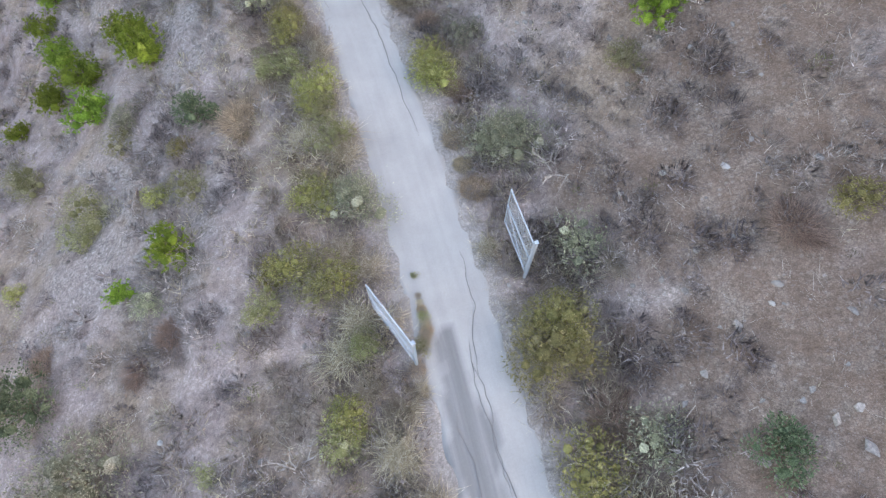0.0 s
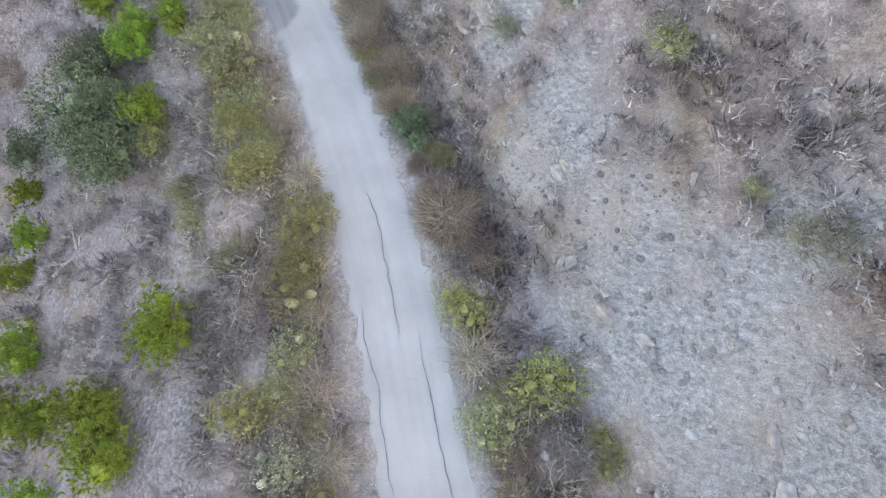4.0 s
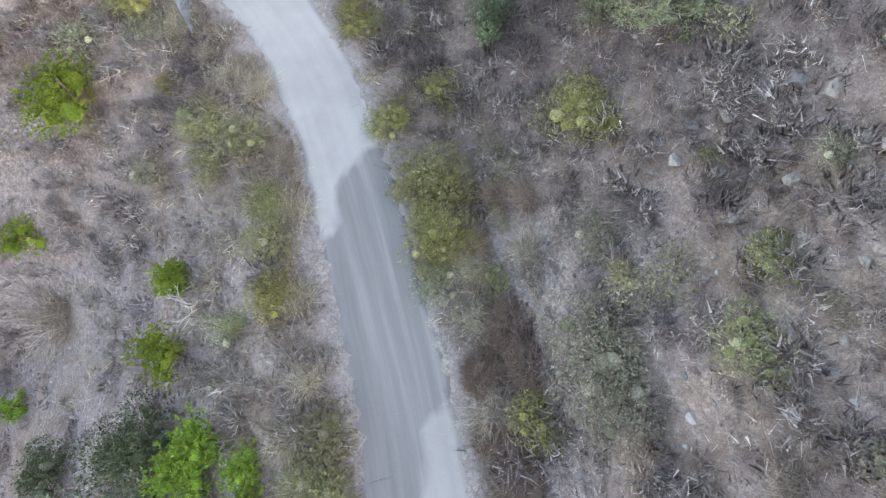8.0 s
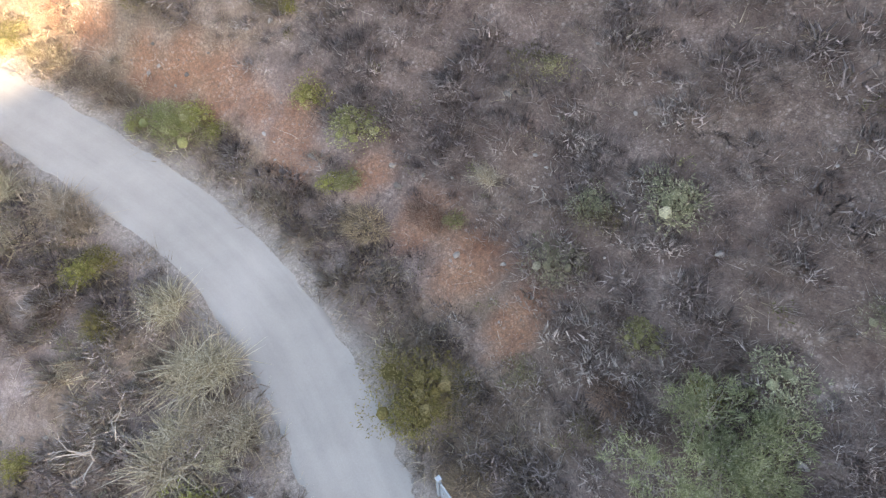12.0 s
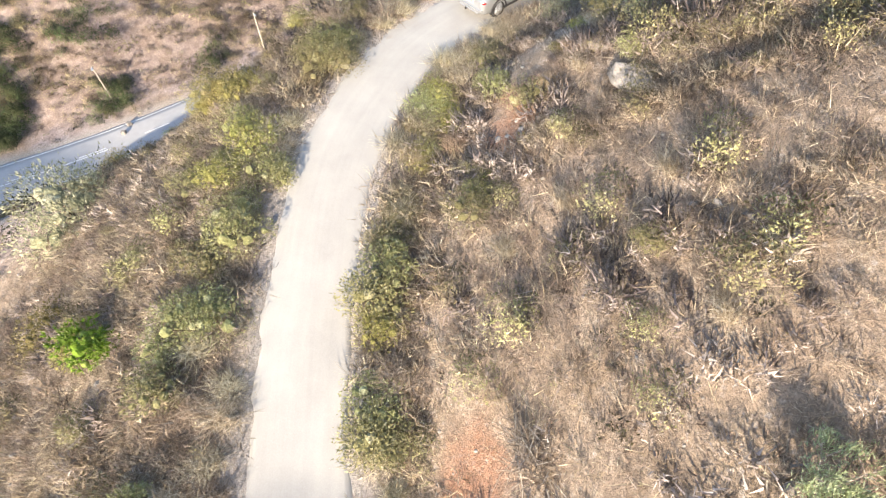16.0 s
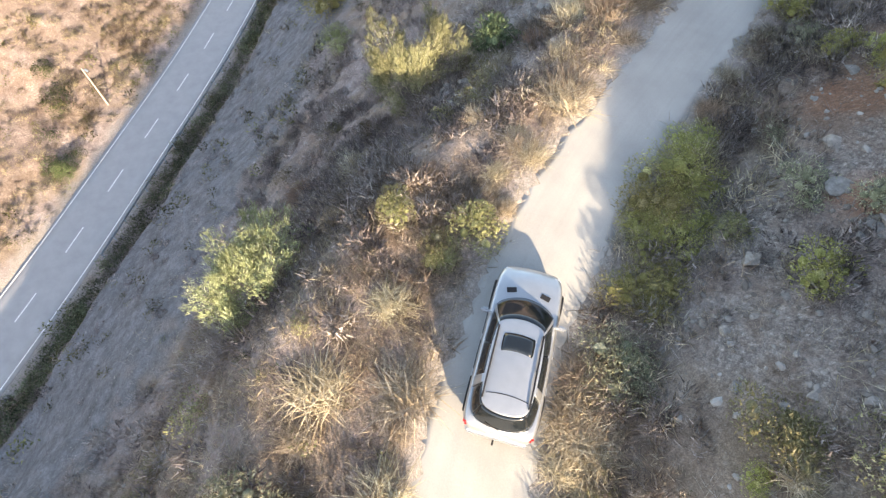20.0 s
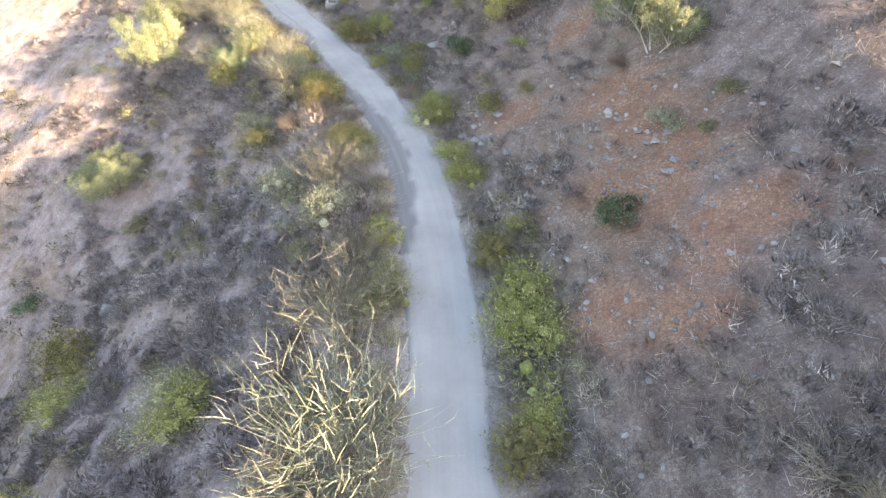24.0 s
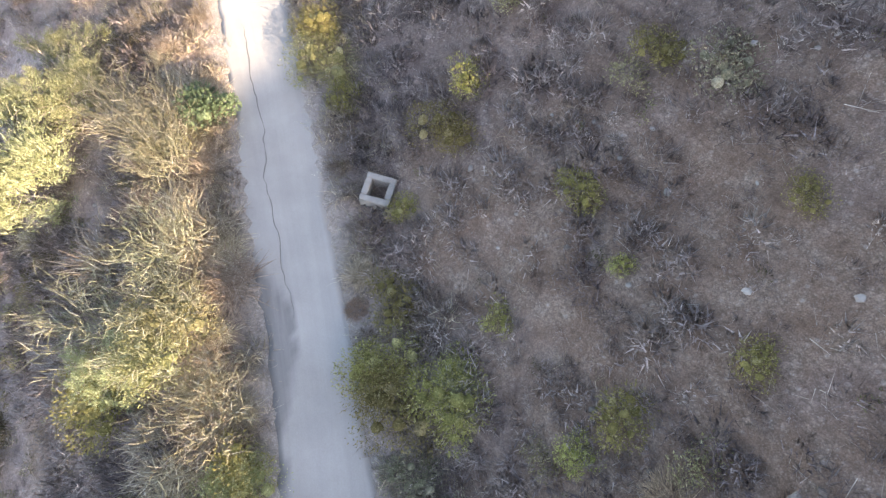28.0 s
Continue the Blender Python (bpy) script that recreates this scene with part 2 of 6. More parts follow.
def leafy(name, dark, light, old=None, through_=0.35, round_=0.9, grain=26.0, cushions=False):
    """Leaves, blades or twigs: every island has a tone of its own, every plant another."""
    m, t, b = material(name, 0.75)
    island = t.nodes.new("ShaderNodeNewGeometry").outputs["Random Per Island"]
    tone = t.nodes.new("ShaderNodeObjectInfo").outputs["Random"]
    stops = [(0.0, dark), (0.8, light)] + ([(0.90, old)] if old else [])
    c = ramp(t, island, stops)
    c = mix(t, 1.0, c, ramp(t, noise_of(t, grain, 4, None, 0.7), [(0.32, (0.5,) * 3), (0.5, (0.95,) * 3), (0.68, (1.4,) * 3)]), "MULTIPLY")
    hsv = add(t, "ShaderNodeHueSaturation")
    t.links.new(c, hsv.inputs["Color"])
    t.links.new(math_of(t, "MULTIPLY_ADD", tone, 0.5), hsv.inputs["Value"])
    hsv.inputs["Value"].links[0].from_node.inputs[2].default_value = 0.75
    t.links.new(math_of(t, "MULTIPLY_ADD", tone, 0.05), hsv.inputs["Hue"])
    hsv.inputs["Hue"].links[0].from_node.inputs[2].default_value = 0.475
    t.links.new(hsv.outputs["Color"], b.inputs["Base Color"])
    if through_:
        tr = add(t, "ShaderNodeBsdfTranslucent")
        t.links.new(hsv.outputs["Color"], tr.inputs["Color"])
        ms = add(t, "ShaderNodeMixShader", Fac=through_)
        t.links.new(b.outputs[0], ms.inputs[1])
        t.links.new(tr.outputs[0], ms.inputs[2])
        t.links.new(ms.outputs[0], t.nodes["Material Output"].inputs["Surface"])
    all_ways(t, 0.25 if cushions else 0.6, 0.4 if cushions else 0.55, round_, cushions)
    return m


def ground_material():
    m, t, b = material("stony_soil", 0.95)
    co = t.nodes.new("ShaderNodeTexCoord").outputs["Object"]
    wide, mid, fine = noise_of(t, 0.22, 4, co), noise_of(t, 1.1, 6, co, 0.65), noise_of(t, 7.0, 8, co, 0.75)
    grit = noise_of(t, 26.0, 5, co, 0.75)
    soil = ramp(t, mid, [(0.30, (0.195, 0.153, 0.140)), (0.5, (0.41, 0.332, 0.305)), (0.68, (0.62, 0.52, 0.48))])
    litter = ramp(t, mid, [(0.32, (0.20, 0.148, 0.112)), (0.68, (0.52, 0.405, 0.31))])
    c = mix(t, ramp(t, wide, [(0.45, (0, 0, 0)), (0.62, (1, 1, 1))]), soil, litter)
    # dark soil beside the track; on the far valley bank painted shade
    c = mix(t, attribute(t, "humus_shade"), c, ramp(t, mid, [(0.3, (0.118, 0.085, 0.074)), (0.5, (0.205, 0.154, 0.134)), (0.7, (0.35, 0.275, 0.24))]))
    clay = ramp(t, mid, [(0.3, (0.22, 0.152, 0.115)), (0.5, (0.335, 0.247, 0.197)), (0.7, (0.48, 0.385, 0.32))])
    c = mix(t, attribute(t, "earth"), c, clay)
    straw = ramp(t, mid, [(0.3, (0.22, 0.165, 0.12)), (0.5, (0.34, 0.265, 0.20)), (0.7, (0.48, 0.39, 0.305))])
    c = mix(t, attribute(t, "litter"), c, straw)
    stones = add(t, "ShaderNodeTexVoronoi", Scale=9.0, Randomness=1.0)
    t.links.new(co, stones.inputs["Vector"])
    grey = ramp(t, stones.outputs["Color"], [(0.2, (0.32, 0.275, 0.25)), (0.6, (0.41, 0.36, 0.33)), (0.9, (0.52, 0.47, 0.435))])
    grey = mix(t, 0.9, grey, ramp(t, fine, [(0.3, (0.6,) * 3), (0.55, (1.0,) * 3), (0.72, (1.5,) * 3)]), "MULTIPLY")
    scree = math_of(t, "MULTIPLY", attribute(t, "scree"), ramp(t, mid, [(0.35, (0.25,) * 3), (0.6, (1, 1, 1))]))
    c = mix(t, scree, c, grey)
    gully = add(t, "ShaderNodeMapping", Scale=(0.5, 0.5, 0.12))
    t.links.new(co, gully.inputs["Vector"])
    shale = ramp(t, noise_of(t, 2.0, 6, gully.outputs["Vector"], 0.65), [(0.3, (0.13, 0.132, 0.138)), (0.5, (0.225, 0.23, 0.24)), (0.7, (0.33, 0.336, 0.35))])
    c = mix(t, math_of(t, "MULTIPLY", attribute(t, "cut"), 0.9), c, shale)
    red = ramp(t, mid, [(0.3, (0.28, 0.135, 0.085)), (0.55, (0.45, 0.24, 0.15)), (0.8, (0.58, 0.35, 0.24))])
    edge = math_of(t, "MULTIPLY", attribute(t, "red"), ramp(t, fine, [(0.25, (0.3,) * 3), (0.6, (0.85,) * 3)]))
    c = mix(t, edge, c, red)
    beds = add(t, "ShaderNodeMapping", Scale=(2.2, 6.5, 9.0))
    t.links.new(co, beds.inputs["Vector"])
    rift = noise_of(t, 1.0, 8, beds.outputs["Vector"], 0.75)
    c = mix(t, math_of(t, "MULTIPLY", attribute(t, "dust"), 0.8), c, (0.44, 0.41, 0.375))
    speck = ramp(t, fine, [(0.25, (0.5,) * 3), (0.5, (0.95,) * 3), (0.75, (1.3,) * 3)])
    c = mix(t, 0.9, c, speck, "MULTIPLY")
    # pebbles and clods pressed into the soil, some pale, all darker towards their rims
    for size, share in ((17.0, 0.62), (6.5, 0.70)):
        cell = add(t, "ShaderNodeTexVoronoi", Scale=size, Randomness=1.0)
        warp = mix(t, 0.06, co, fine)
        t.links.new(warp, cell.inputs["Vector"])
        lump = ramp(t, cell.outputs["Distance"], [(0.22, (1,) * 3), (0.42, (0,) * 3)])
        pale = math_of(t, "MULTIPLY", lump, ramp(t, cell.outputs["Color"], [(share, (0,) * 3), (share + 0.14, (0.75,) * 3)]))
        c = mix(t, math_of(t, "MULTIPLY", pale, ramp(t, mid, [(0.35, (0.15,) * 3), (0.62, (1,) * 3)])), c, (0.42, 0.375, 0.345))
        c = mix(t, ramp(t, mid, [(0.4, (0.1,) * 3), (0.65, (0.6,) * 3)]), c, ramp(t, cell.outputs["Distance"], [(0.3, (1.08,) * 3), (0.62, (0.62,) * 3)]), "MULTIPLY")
    # pale broken rock
    chalk = ramp(t, rift, [(0.3, (0.17, 0.155, 0.145)), (0.43, (0.35, 0.335, 0.315)), (0.55, (0.50, 0.485, 0.465)), (0.68, (0.72, 0.71, 0.69))])
    chalk = mix(t, ramp(t, wide, [(0.5, (0, 0, 0)), (0.65, (0.5,) * 3)]), chalk, (0.52, 0.43, 0.36))
    c = mix(t, attribute(t, "chalk"), c, chalk)
    t.links.new(mix(t, 0.9, c, ramp(t, grit, [(0.3, (0.55,) * 3), (0.5, (1.0,) * 3), (0.7, (1.5,) * 3)]), "MULTIPLY"), b.inputs["Base Color"])
    ledge = math_of(t, "MULTIPLY", math_of(t, "ADD", attribute(t, "chalk"), attribute(t, "earth")), math_of(t, "MULTIPLY", rift, 2.2))
    bump(t, math_of(t, "ADD", math_of(t, "ADD", fine, ledge), math_of(t, "MULTIPLY", grit, 0.5)), b, 0.9, 0.10)
    return m


def road_material():
    m, t, b = material("dusty_concrete", 0.92)
    co = t.nodes.new("ShaderNodeTexCoord").outputs["Object"]
    uv = t.nodes.new("ShaderNodeUVMap").outputs["UV"]
    lane = add(t, "ShaderNodeMapping", Scale=(0.12, 2.6, 1))
    t.links.new(uv, lane.inputs["Vector"])
    streak = noise_of(t, 1.0, 5, lane.outputs["Vector"])
    wide, fine = noise_of(t, 0.35, 6, co, 0.6), noise_of(t, 22.0, 6, co, 0.7)
    c = ramp(t, wide, [(0.3, (0.325, 0.314, 0.296)), (0.5, (0.375, 0.364, 0.342)), (0.7, (0.42, 0.408, 0.384))])
    c = mix(t, 0.3, c, ramp(t, streak, [(0.3, (0.72,) * 3), (0.6, (1.0,) * 3)]), "MULTIPLY")
    c = mix(t, attribute(t, "worn"), c, ramp(t, streak, [(0.3, (0.18, 0.176, 0.168)), (0.55, (0.225, 0.22, 0.212)), (0.75, (0.285, 0.277, 0.264))]))
    t.links.new(mix(t, 0.35, c, ramp(t, fine, [(0.3, (0.75,) * 3), (0.7, (1.1,) * 3)]), "MULTIPLY"), b.inputs["Base Color"])
    bump(t, fine, b, 0.35, 0.015)
    return m


MAT = {
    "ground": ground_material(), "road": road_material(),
    "asphalt": plain("old_asphalt", (0.38, 0.378, 0.378), 0.9, vary=0.08, scale=0.8, relief=0.2),
    "line": plain("road_paint", (0.75, 0.75, 0.73), 0.7, vary=0.2, scale=5),
    "crack": plain("crack_shadow", (0.185, 0.175, 0.163), 1.0),
    "rock": plain("grey_rock", (0.26, 0.24, 0.222), 0.9, vary=0.35, scale=3, relief=0.6),
    "paleRock": plain("pale_rock", (0.34, 0.305, 0.27), 0.9, vary=0.35, scale=2.5, relief=0.6),
    "galvanised": plain("galvanised_steel", (0.42, 0.48, 0.53), 0.45, 0.5, vary=0.1, scale=12),
    "concrete": plain("concrete", (0.30, 0.285, 0.265), 0.9, vary=0.15, scale=4, relief=0.3),
    "dark": plain("dark_plastic", (0.02, 0.02, 0.022), 0.6),
    "bark": plain("bark", (0.22, 0.17, 0.12), 0.95, vary=0.3, scale=14, relief=0.5),
    "dead": plain("bleached_wood", (0.46, 0.41, 0.36), 0.9, vary=0.25, scale=14),
    "timber": plain("weathered_pole", (0.42, 0.38, 0.33), 0.9, vary=0.2, scale=8),
    "olive": leafy("olive_leaves", (0.22, 0.21, 0.075), (0.47, 0.435, 0.155), (0.62, 0.57, 0.28)),
    "sage": leafy("sage_leaves", (0.23, 0.235, 0.15), (0.46, 0.45, 0.29), (0.62, 0.59, 0.42)),
    "pine": leafy("pine_needles", (0.14, 0.22, 0.030), (0.32, 0.47, 0.055), (0.42, 0.50, 0.12), 0.35),
    "deep": leafy("dark_leaves", (0.09, 0.125, 0.070), (0.21, 0.265, 0.140), (0.28, 0.33, 0.19)),
    "broom": leafy("broom_sprays", (0.27, 0.305, 0.15), (0.52, 0.55, 0.32), (0.62, 0.635, 0.43)),
    # brighter, warmer copy of broom_sprays: sunlight on the crown put into the colour
    "yellow": leafy("sunlit_sprays", (0.37, 0.35, 0.115), (0.62, 0.58, 0.23), (0.70, 0.66, 0.34)),
    "gold": leafy("yellowing_leaves", (0.245, 0.24, 0.105), (0.43, 0.415, 0.205), (0.57, 0.545, 0.34)),
    "straw": leafy("dry_grass", (0.37, 0.295, 0.20), (0.64, 0.55, 0.405), (0.73, 0.66, 0.53)),
    "rust": leafy("rusty_brush", (0.32, 0.225, 0.155), (0.66, 0.50, 0.365)),
}

# ---- ground and roads ----
RED = [
    (-51.3, 59.8, 0.9, 0.9), (-48.6, 60.1, 1.0, 1.0), (-46.2, 60.4, 1.1, 1.1), (-44.5, 61.0, 1.1, 1.1), (-42.5, 61.5, 1.1, 1.1), (-40.7, 61.7, 1.1, 1.1),
    (-38.9, 61.7, 1.6, 1.6), (-35.1, 62.0, 1.0, 1.0), (-32.6, 61.6, 1.1, 1.1), (-30.1, 61.2, 1.2, 1.2), (-27.7, 60.6, 0.9, 0.9), (-82.8, 93.0, 1.7, 1.7),
    (-80.8, 91.2, 1.7, 1.7), (-78.6, 87.2, 1.8, 1.8), (-79.2, 85.6, 1.2, 1.2), (-81.7, 83.7, 1.4, 1.4), (-79.5, 83.8, 1.3, 1.3), (-89.3, 96.6, 1.5, 1.5),
    (-75.2, 71.2, 1.3, 1.3), (-76.2, 75.2, 1.2, 1.2), (-81.9, 89.4, 2.4, 2.4), (-71.9, 67.9, 0.9, 0.9), (-88.3, 101.8, 1.1, 1.1), (-84.3, 95.6, 1.6, 1.6),
    (-62.1, 59.1, 0.9, 0.8), (-63.7, 59.4, 0.9, 0.8), (-45.0, 59.9, 0.7, 0.7),
]
BARE = [(-64.6, 59.4, 1.3, 1.1), (-66.2, 59.9, 1.4, 1.2), (-67.7, 61.0, 1.5, 1.3), (-68.8, 62.4, 1.5, 1.4), (-63.3, 61.7, 0.8, 0.7)]
EARTH = [(9, 9, 6, 5), (10, 14, 5, 4), (10, 4, 5, 4), (9.5, 0, 5, 4), (-83, 90, 4, 6), (-86, 95, 5, 5), (-90, 99, 6, 5), (-97, 108, 8, 6), (-104, 114, 8, 6), (-75, 72, 3, 5), (-34, 47, 4, 4), (-50, 50, 4, 2)]
CHALK = [(0, 27.5, 2.4, 3.2), (4.5, 22.5, 3.4, 2.4), (-2.2, 31.5, 2, 2.5), (2, 25, 2.8, 2.8), (-6.8, 39.2, 1.2, 1.8), (-4, 35.5, 1.1, 1.9), (7.5, 23.5, 3, 2.2), (3.2, 27, 1.8, 1.6)]
SCREE = [(-30, 40, 6, 6), (-26, 36, 3, 7), (-13, 21, 3, 8), (-12, 9, 3, 5), (-73, 67, 3, 4), (-69, 64, 3, 3),
         (-90, 67, 7, 5), (-102, 88, 5, 6), (-35, 45, 4, 3), (-20, 38, 3, 5), (-12, 46, 3, 2),
         (-16, 12, 4, 8), (-15, 26, 4, 6), (-24, 44, 4, 4), (-36, 38, 6, 5), (-20, 30, 4, 6), (-24, 41, 5, 5), (-28, 37, 5, 5)]


def as_object(name, verts, faces, mat, parent=None, smooth=False):
    me = bpy.data.meshes.new(name)
    verts, faces = np.asarray(verts, np.float32), np.asarray(faces, np.int32)
    me.vertices.add(len(verts))
    me.vertices.foreach_set("co", verts.ravel())
    k = faces.shape[1]
    me.loops.add(faces.size)
    me.loops.foreach_set("vertex_index", faces.ravel())
    me.polygons.add(len(faces))
    me.polygons.foreach_set("loop_start", np.arange(0, faces.size, k, dtype=np.int32))
    me.polygons.foreach_set("use_smooth", np.full(len(faces), smooth))
    me.materials.append(mat)
    me.update(calc_edges=True)
    ob = new(name, me)
    if parent is not None:
        ob.parent = parent
    return ob


def lines(lo, hi, step, reach):
    """Grid lines: even between lo and hi, ever wider beyond."""
    grow = [step]
    while sum(grow) < reach:
        grow.append(grow[-1] * 1.13)
    out = np.cumsum(grow)
    return np.r_[(lo - out)[::-1], np.arange(lo, hi + step / 2, step), hi + out]


def build_ground():
    xs, ys = lines(-134, 16, 0.49, 1800), lines(-4, 126, 0.49, 1800)
    gx, gy = np.meshgrid(xs, ys, indexing="ij")
    x, y = gx.ravel(), gy.ravel()
    z, s, d, ld = land(x, y)
    # the bed under the roads lies a little lower than their surface
    z = z - 0.12 * np.clip((1.40 - np.abs(d)) / 0.3, 0, 1) + 0.05 * np.exp(-((np.abs(d) - 1.75) / 0.35) ** 2) * (0.4 + 0.9 * rough(x, y, 0.9, 15)) - 0.1 * (np.abs(ld) < LOW_HALF + 0.2)
    nx, ny = len(xs), len(ys)
    i = np.arange(nx * ny).reshape(nx, ny)
    faces = np.stack([i[:-1, :-1], i[1:, :-1], i[1:, 1:], i[:-1, 1:]], -1).reshape(-1, 4)
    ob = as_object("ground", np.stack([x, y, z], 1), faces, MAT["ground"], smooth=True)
    jitter = 0.35 * rough(x, y, 1.3, 11) + 0.25 * rough(x, y, 0.6, 12)
    for name, places in (("red", [(px, py, 1.1 * rx, 1.1 * ry) for px, py, rx, ry in RED]), ("chalk", CHALK), ("scree", SCREE), ("earth", EARTH)):
        v = np.clip((blob(x, y, places) + jitter * 0.7 - 0.32) * 2.6, 0, 1)
        me = ob.data.attributes.new(name, "FLOAT", "POINT")
        me.data.foreach_set("value", v.astype(np.float32))
    v = np.clip((s - 101) / 6, 0, 1) * np.clip((140 - s) / 8, 0, 1) * (1 - 0.8 * np.clip((s - 122) / 5, 0, 1) * (d < -1)) * np.clip((np.abs(d) - 1.5) / 1.5, 0, 1) * np.clip((24 + jitter * 4 - np.abs(d)) / 6, 0, 1) * 0.85
    me = ob.data.attributes.new("humus_shade", "FLOAT", "POINT")
    dark = np.clip((s - 70) / 8, 0, 1) * np.clip((104 - s) / 6, 0, 1) * np.clip((d - 4) / 3, 0, 1)
    dark = np.maximum(dark, np.clip((s - 138) / 6, 0, 1) * np.clip((216 - s) / 6, 0, 1) * np.clip((-d - 4) / 3, 0, 1) * 0.15)
    dark = np.maximum(dark, np.clip((s - 140) / 6, 0, 1) * np.clip((216 - s) / 6, 0, 1) * np.clip((d - 3) / 3, 0, 1) * 0.85)
    # beyond the valley road the darker soil stands in for shade on the bank
    dark = np.maximum(dark, 0.75 * np.clip((-ld - 6) / 3, 0, 1))
    me.data.foreach_set("value", np.clip(dark * (0.9 + 0.5 * jitter), 0, 1).astype(np.float32))
    me = ob.data.attributes.new("litter", "FLOAT", "POINT")
    me.data.foreach_set("value", v.astype(np.float32))
    v = np.clip((ld - 6.5) / 2, 0, 1) * np.clip((26 + 6 * jitter - ld) / 5, 0, 1) * np.clip((s - 96) / 8, 0, 1) * np.clip((175 - s) / 8, 0, 1)
    me = ob.data.attributes.new("cut", "FLOAT", "POINT")
    me.data.foreach_set("value", v.astype(np.float32))
    v = np.clip(1 - (np.abs(d) - 1.6 - 0.5 * jitter) / 0.9, 0, 1)
    v = np.maximum(v, np.clip(1 - (np.abs(ld) - 3.4 - jitter) / 1.5, 0, 1))
    me = ob.data.attributes.new("dust", "FLOAT", "POINT")
    me.data.foreach_set("value", v.astype(np.float32))
    return tagged(ob, "stony grey-brown hillside with dry soil", "ground", kind="structure")


def strip(name, line, length, half, mat, across=9, lift=0.0, wobble=0.22, crown=0.03, worn=()):
    """A road laid along a line, with uneven edges and a real thickness at them."""
    t = np.gradient(line[:, :2], axis=0)
    t /= np.linalg.norm(t, axis=1)[:, None]
    n = np.stack([t[:, 1], -t[:, 0]], 1)
    u = np.linspace(-1, 1, across)
    le = half + wobble * rough(length, 0 * length, 2.3, 21) + 0.5 * wobble * rough(length, 0 * length, 0.8, 22)
    re = half + wobble * rough(length, 0 * length, 2.6, 23) + 0.5 * wobble * rough(length, 0 * length, 0.9, 24)
    off = np.where(u[None] < 0, u[None] * le[:, None], u[None] * re[:, None])
    xy = line[:, None, :2] + off[..., None] * n[:, None]
    z = line[:, 2:3] + lift + crown * (1 - u[None] ** 2) + 0.012 * rough(xy[..., 0].ravel(), xy[..., 1].ravel(), 1.1, 25).reshape(off.shape)
    verts = np.concatenate([xy, z[..., None]], -1)
    skirt = verts[:, [0, -1]] - (0, 0, 0.14)
    verts = np.concatenate([skirt[:, :1], verts, skirt[:, 1:]], 1)
    m, k = verts.shape[:2]
    i = np.arange(m * k).reshape(m, k)
    faces = np.stack([i[:-1, :-1], i[:-1, 1:], i[1:, 1:], i[1:, :-1]], -1).reshape(-1, 4)
    ob = as_object(name, verts.reshape(-1, 3), faces, mat, smooth=True)
    uv = ob.data.uv_layers.new(name="UVMap")
    full = np.concatenate([off[:, :1], off, off[:, -1:]], 1)
    st = np.stack([np.repeat(length[:, None], k, 1), full], -1).reshape(-1, 2)
    uv.data.foreach_set("uv", st[faces.ravel()].astype(np.float32).ravel())
    w = np.zeros(len(st))
    for left, right in worn:
        a, b = (np.interp(st[:, 0], *np.array(side).T, left=9, right=9) for side in (left, right))
        wave = 0.25 * rough(st[:, 0], st[:, 1], 0.9, 26) + 0.12 * rough(st[:, 0], st[:, 1], 0.4, 27)
        w = np.maximum(w, np.clip((st[:, 1] - a + wave) / 0.2 + 0.5, 0, 1) * np.clip((b - st[:, 1] + wave) / 0.2 + 0.5, 0, 1) * (a < 8))
    me = ob.data.attributes.new("worn", "FLOAT", "POINT")
    me.data.foreach_set("value", w.astype(np.float32))
    return ob


ground = build_ground()
fine_line, fine_len = spline(ROAD_CTRL, 0.25)
# where the old grey surface shows: its left and right edge along the track
WORN = [([(22, -0.9), (27, -1.3), (30.5, -0.6)], [(22, -0.4), (27, 0.3), (30.5, -0.3)]),
        ([(56, -2), (75.0, -2), (75.5, -1.0), (77.2, -0.4), (78.5, 1.0)], [(56, -1.7), (62.6, -1.1), (65.2, -0.95), (66, 0.0), (68.5, 0.4), (69.6, 1.8), (78.5, 1.8)]),
        ([(168, -2), (200, -2)], [(168, -0.8), (175.8, 0.0), (180, -0.1), (184.6, -0.65), (188, -1.1), (193, -1.1), (196, -0.6), (197.5, -0.6), (200, -1.7)])]
track = tagged(strip("road_1", fine_line, fine_len, ROAD_HALF, MAT["road"], 13, worn=WORN),
               "narrow pale concrete track covered in dust", "road", kind="structure")
low_road = tagged(strip("road_2", LOW_LINE, LOW_LEN, LOW_HALF, MAT["asphalt"], 7, wobble=0.08, crown=0.06),
                  "grey two-lane asphalt road in the valley", "road", kind="structure")

# ---- plants: meshes ----
def unit(v):
    return v / np.maximum(np.linalg.norm(v, axis=-1, keepdims=True), 1e-9)


def blades(base, along, side, length, width, bend=None):
    """A pointed leaf at every base: along and side are unit vectors, length and width arrays. With bend, each is a curved blade."""
    n = len(base)
    length, width = np.broadcast_to(length, n)[:, None], np.broadcast_to(width, n)[:, None] * 0.5
    tip = base + along * length
    if bend is None:
        v = np.stack([base - side * width, base + side * width, tip], 1)
        return v.reshape(-1, 3), np.arange(3 * n).reshape(n, 3)
    mid, tip = base + along * length * 0.5 + bend * 0.2, tip + bend
    v = np.stack([base - side * width * 0.7, base + side * width * 0.7, mid + side * width, mid - side * width, tip], 1)
    i = 5 * np.arange(n)[:, None]
    return v.reshape(-1, 3), np.concatenate([i + [0, 1, 2], i + [0, 2, 3], i + [3, 2, 4]])


def join(*pieces):
    v, f, k = [], [], 0
    for a, b in pieces:
        v.append(a)
        f.append(b + k)
        k += len(a)
    return np.concatenate(v), np.concatenate(f)


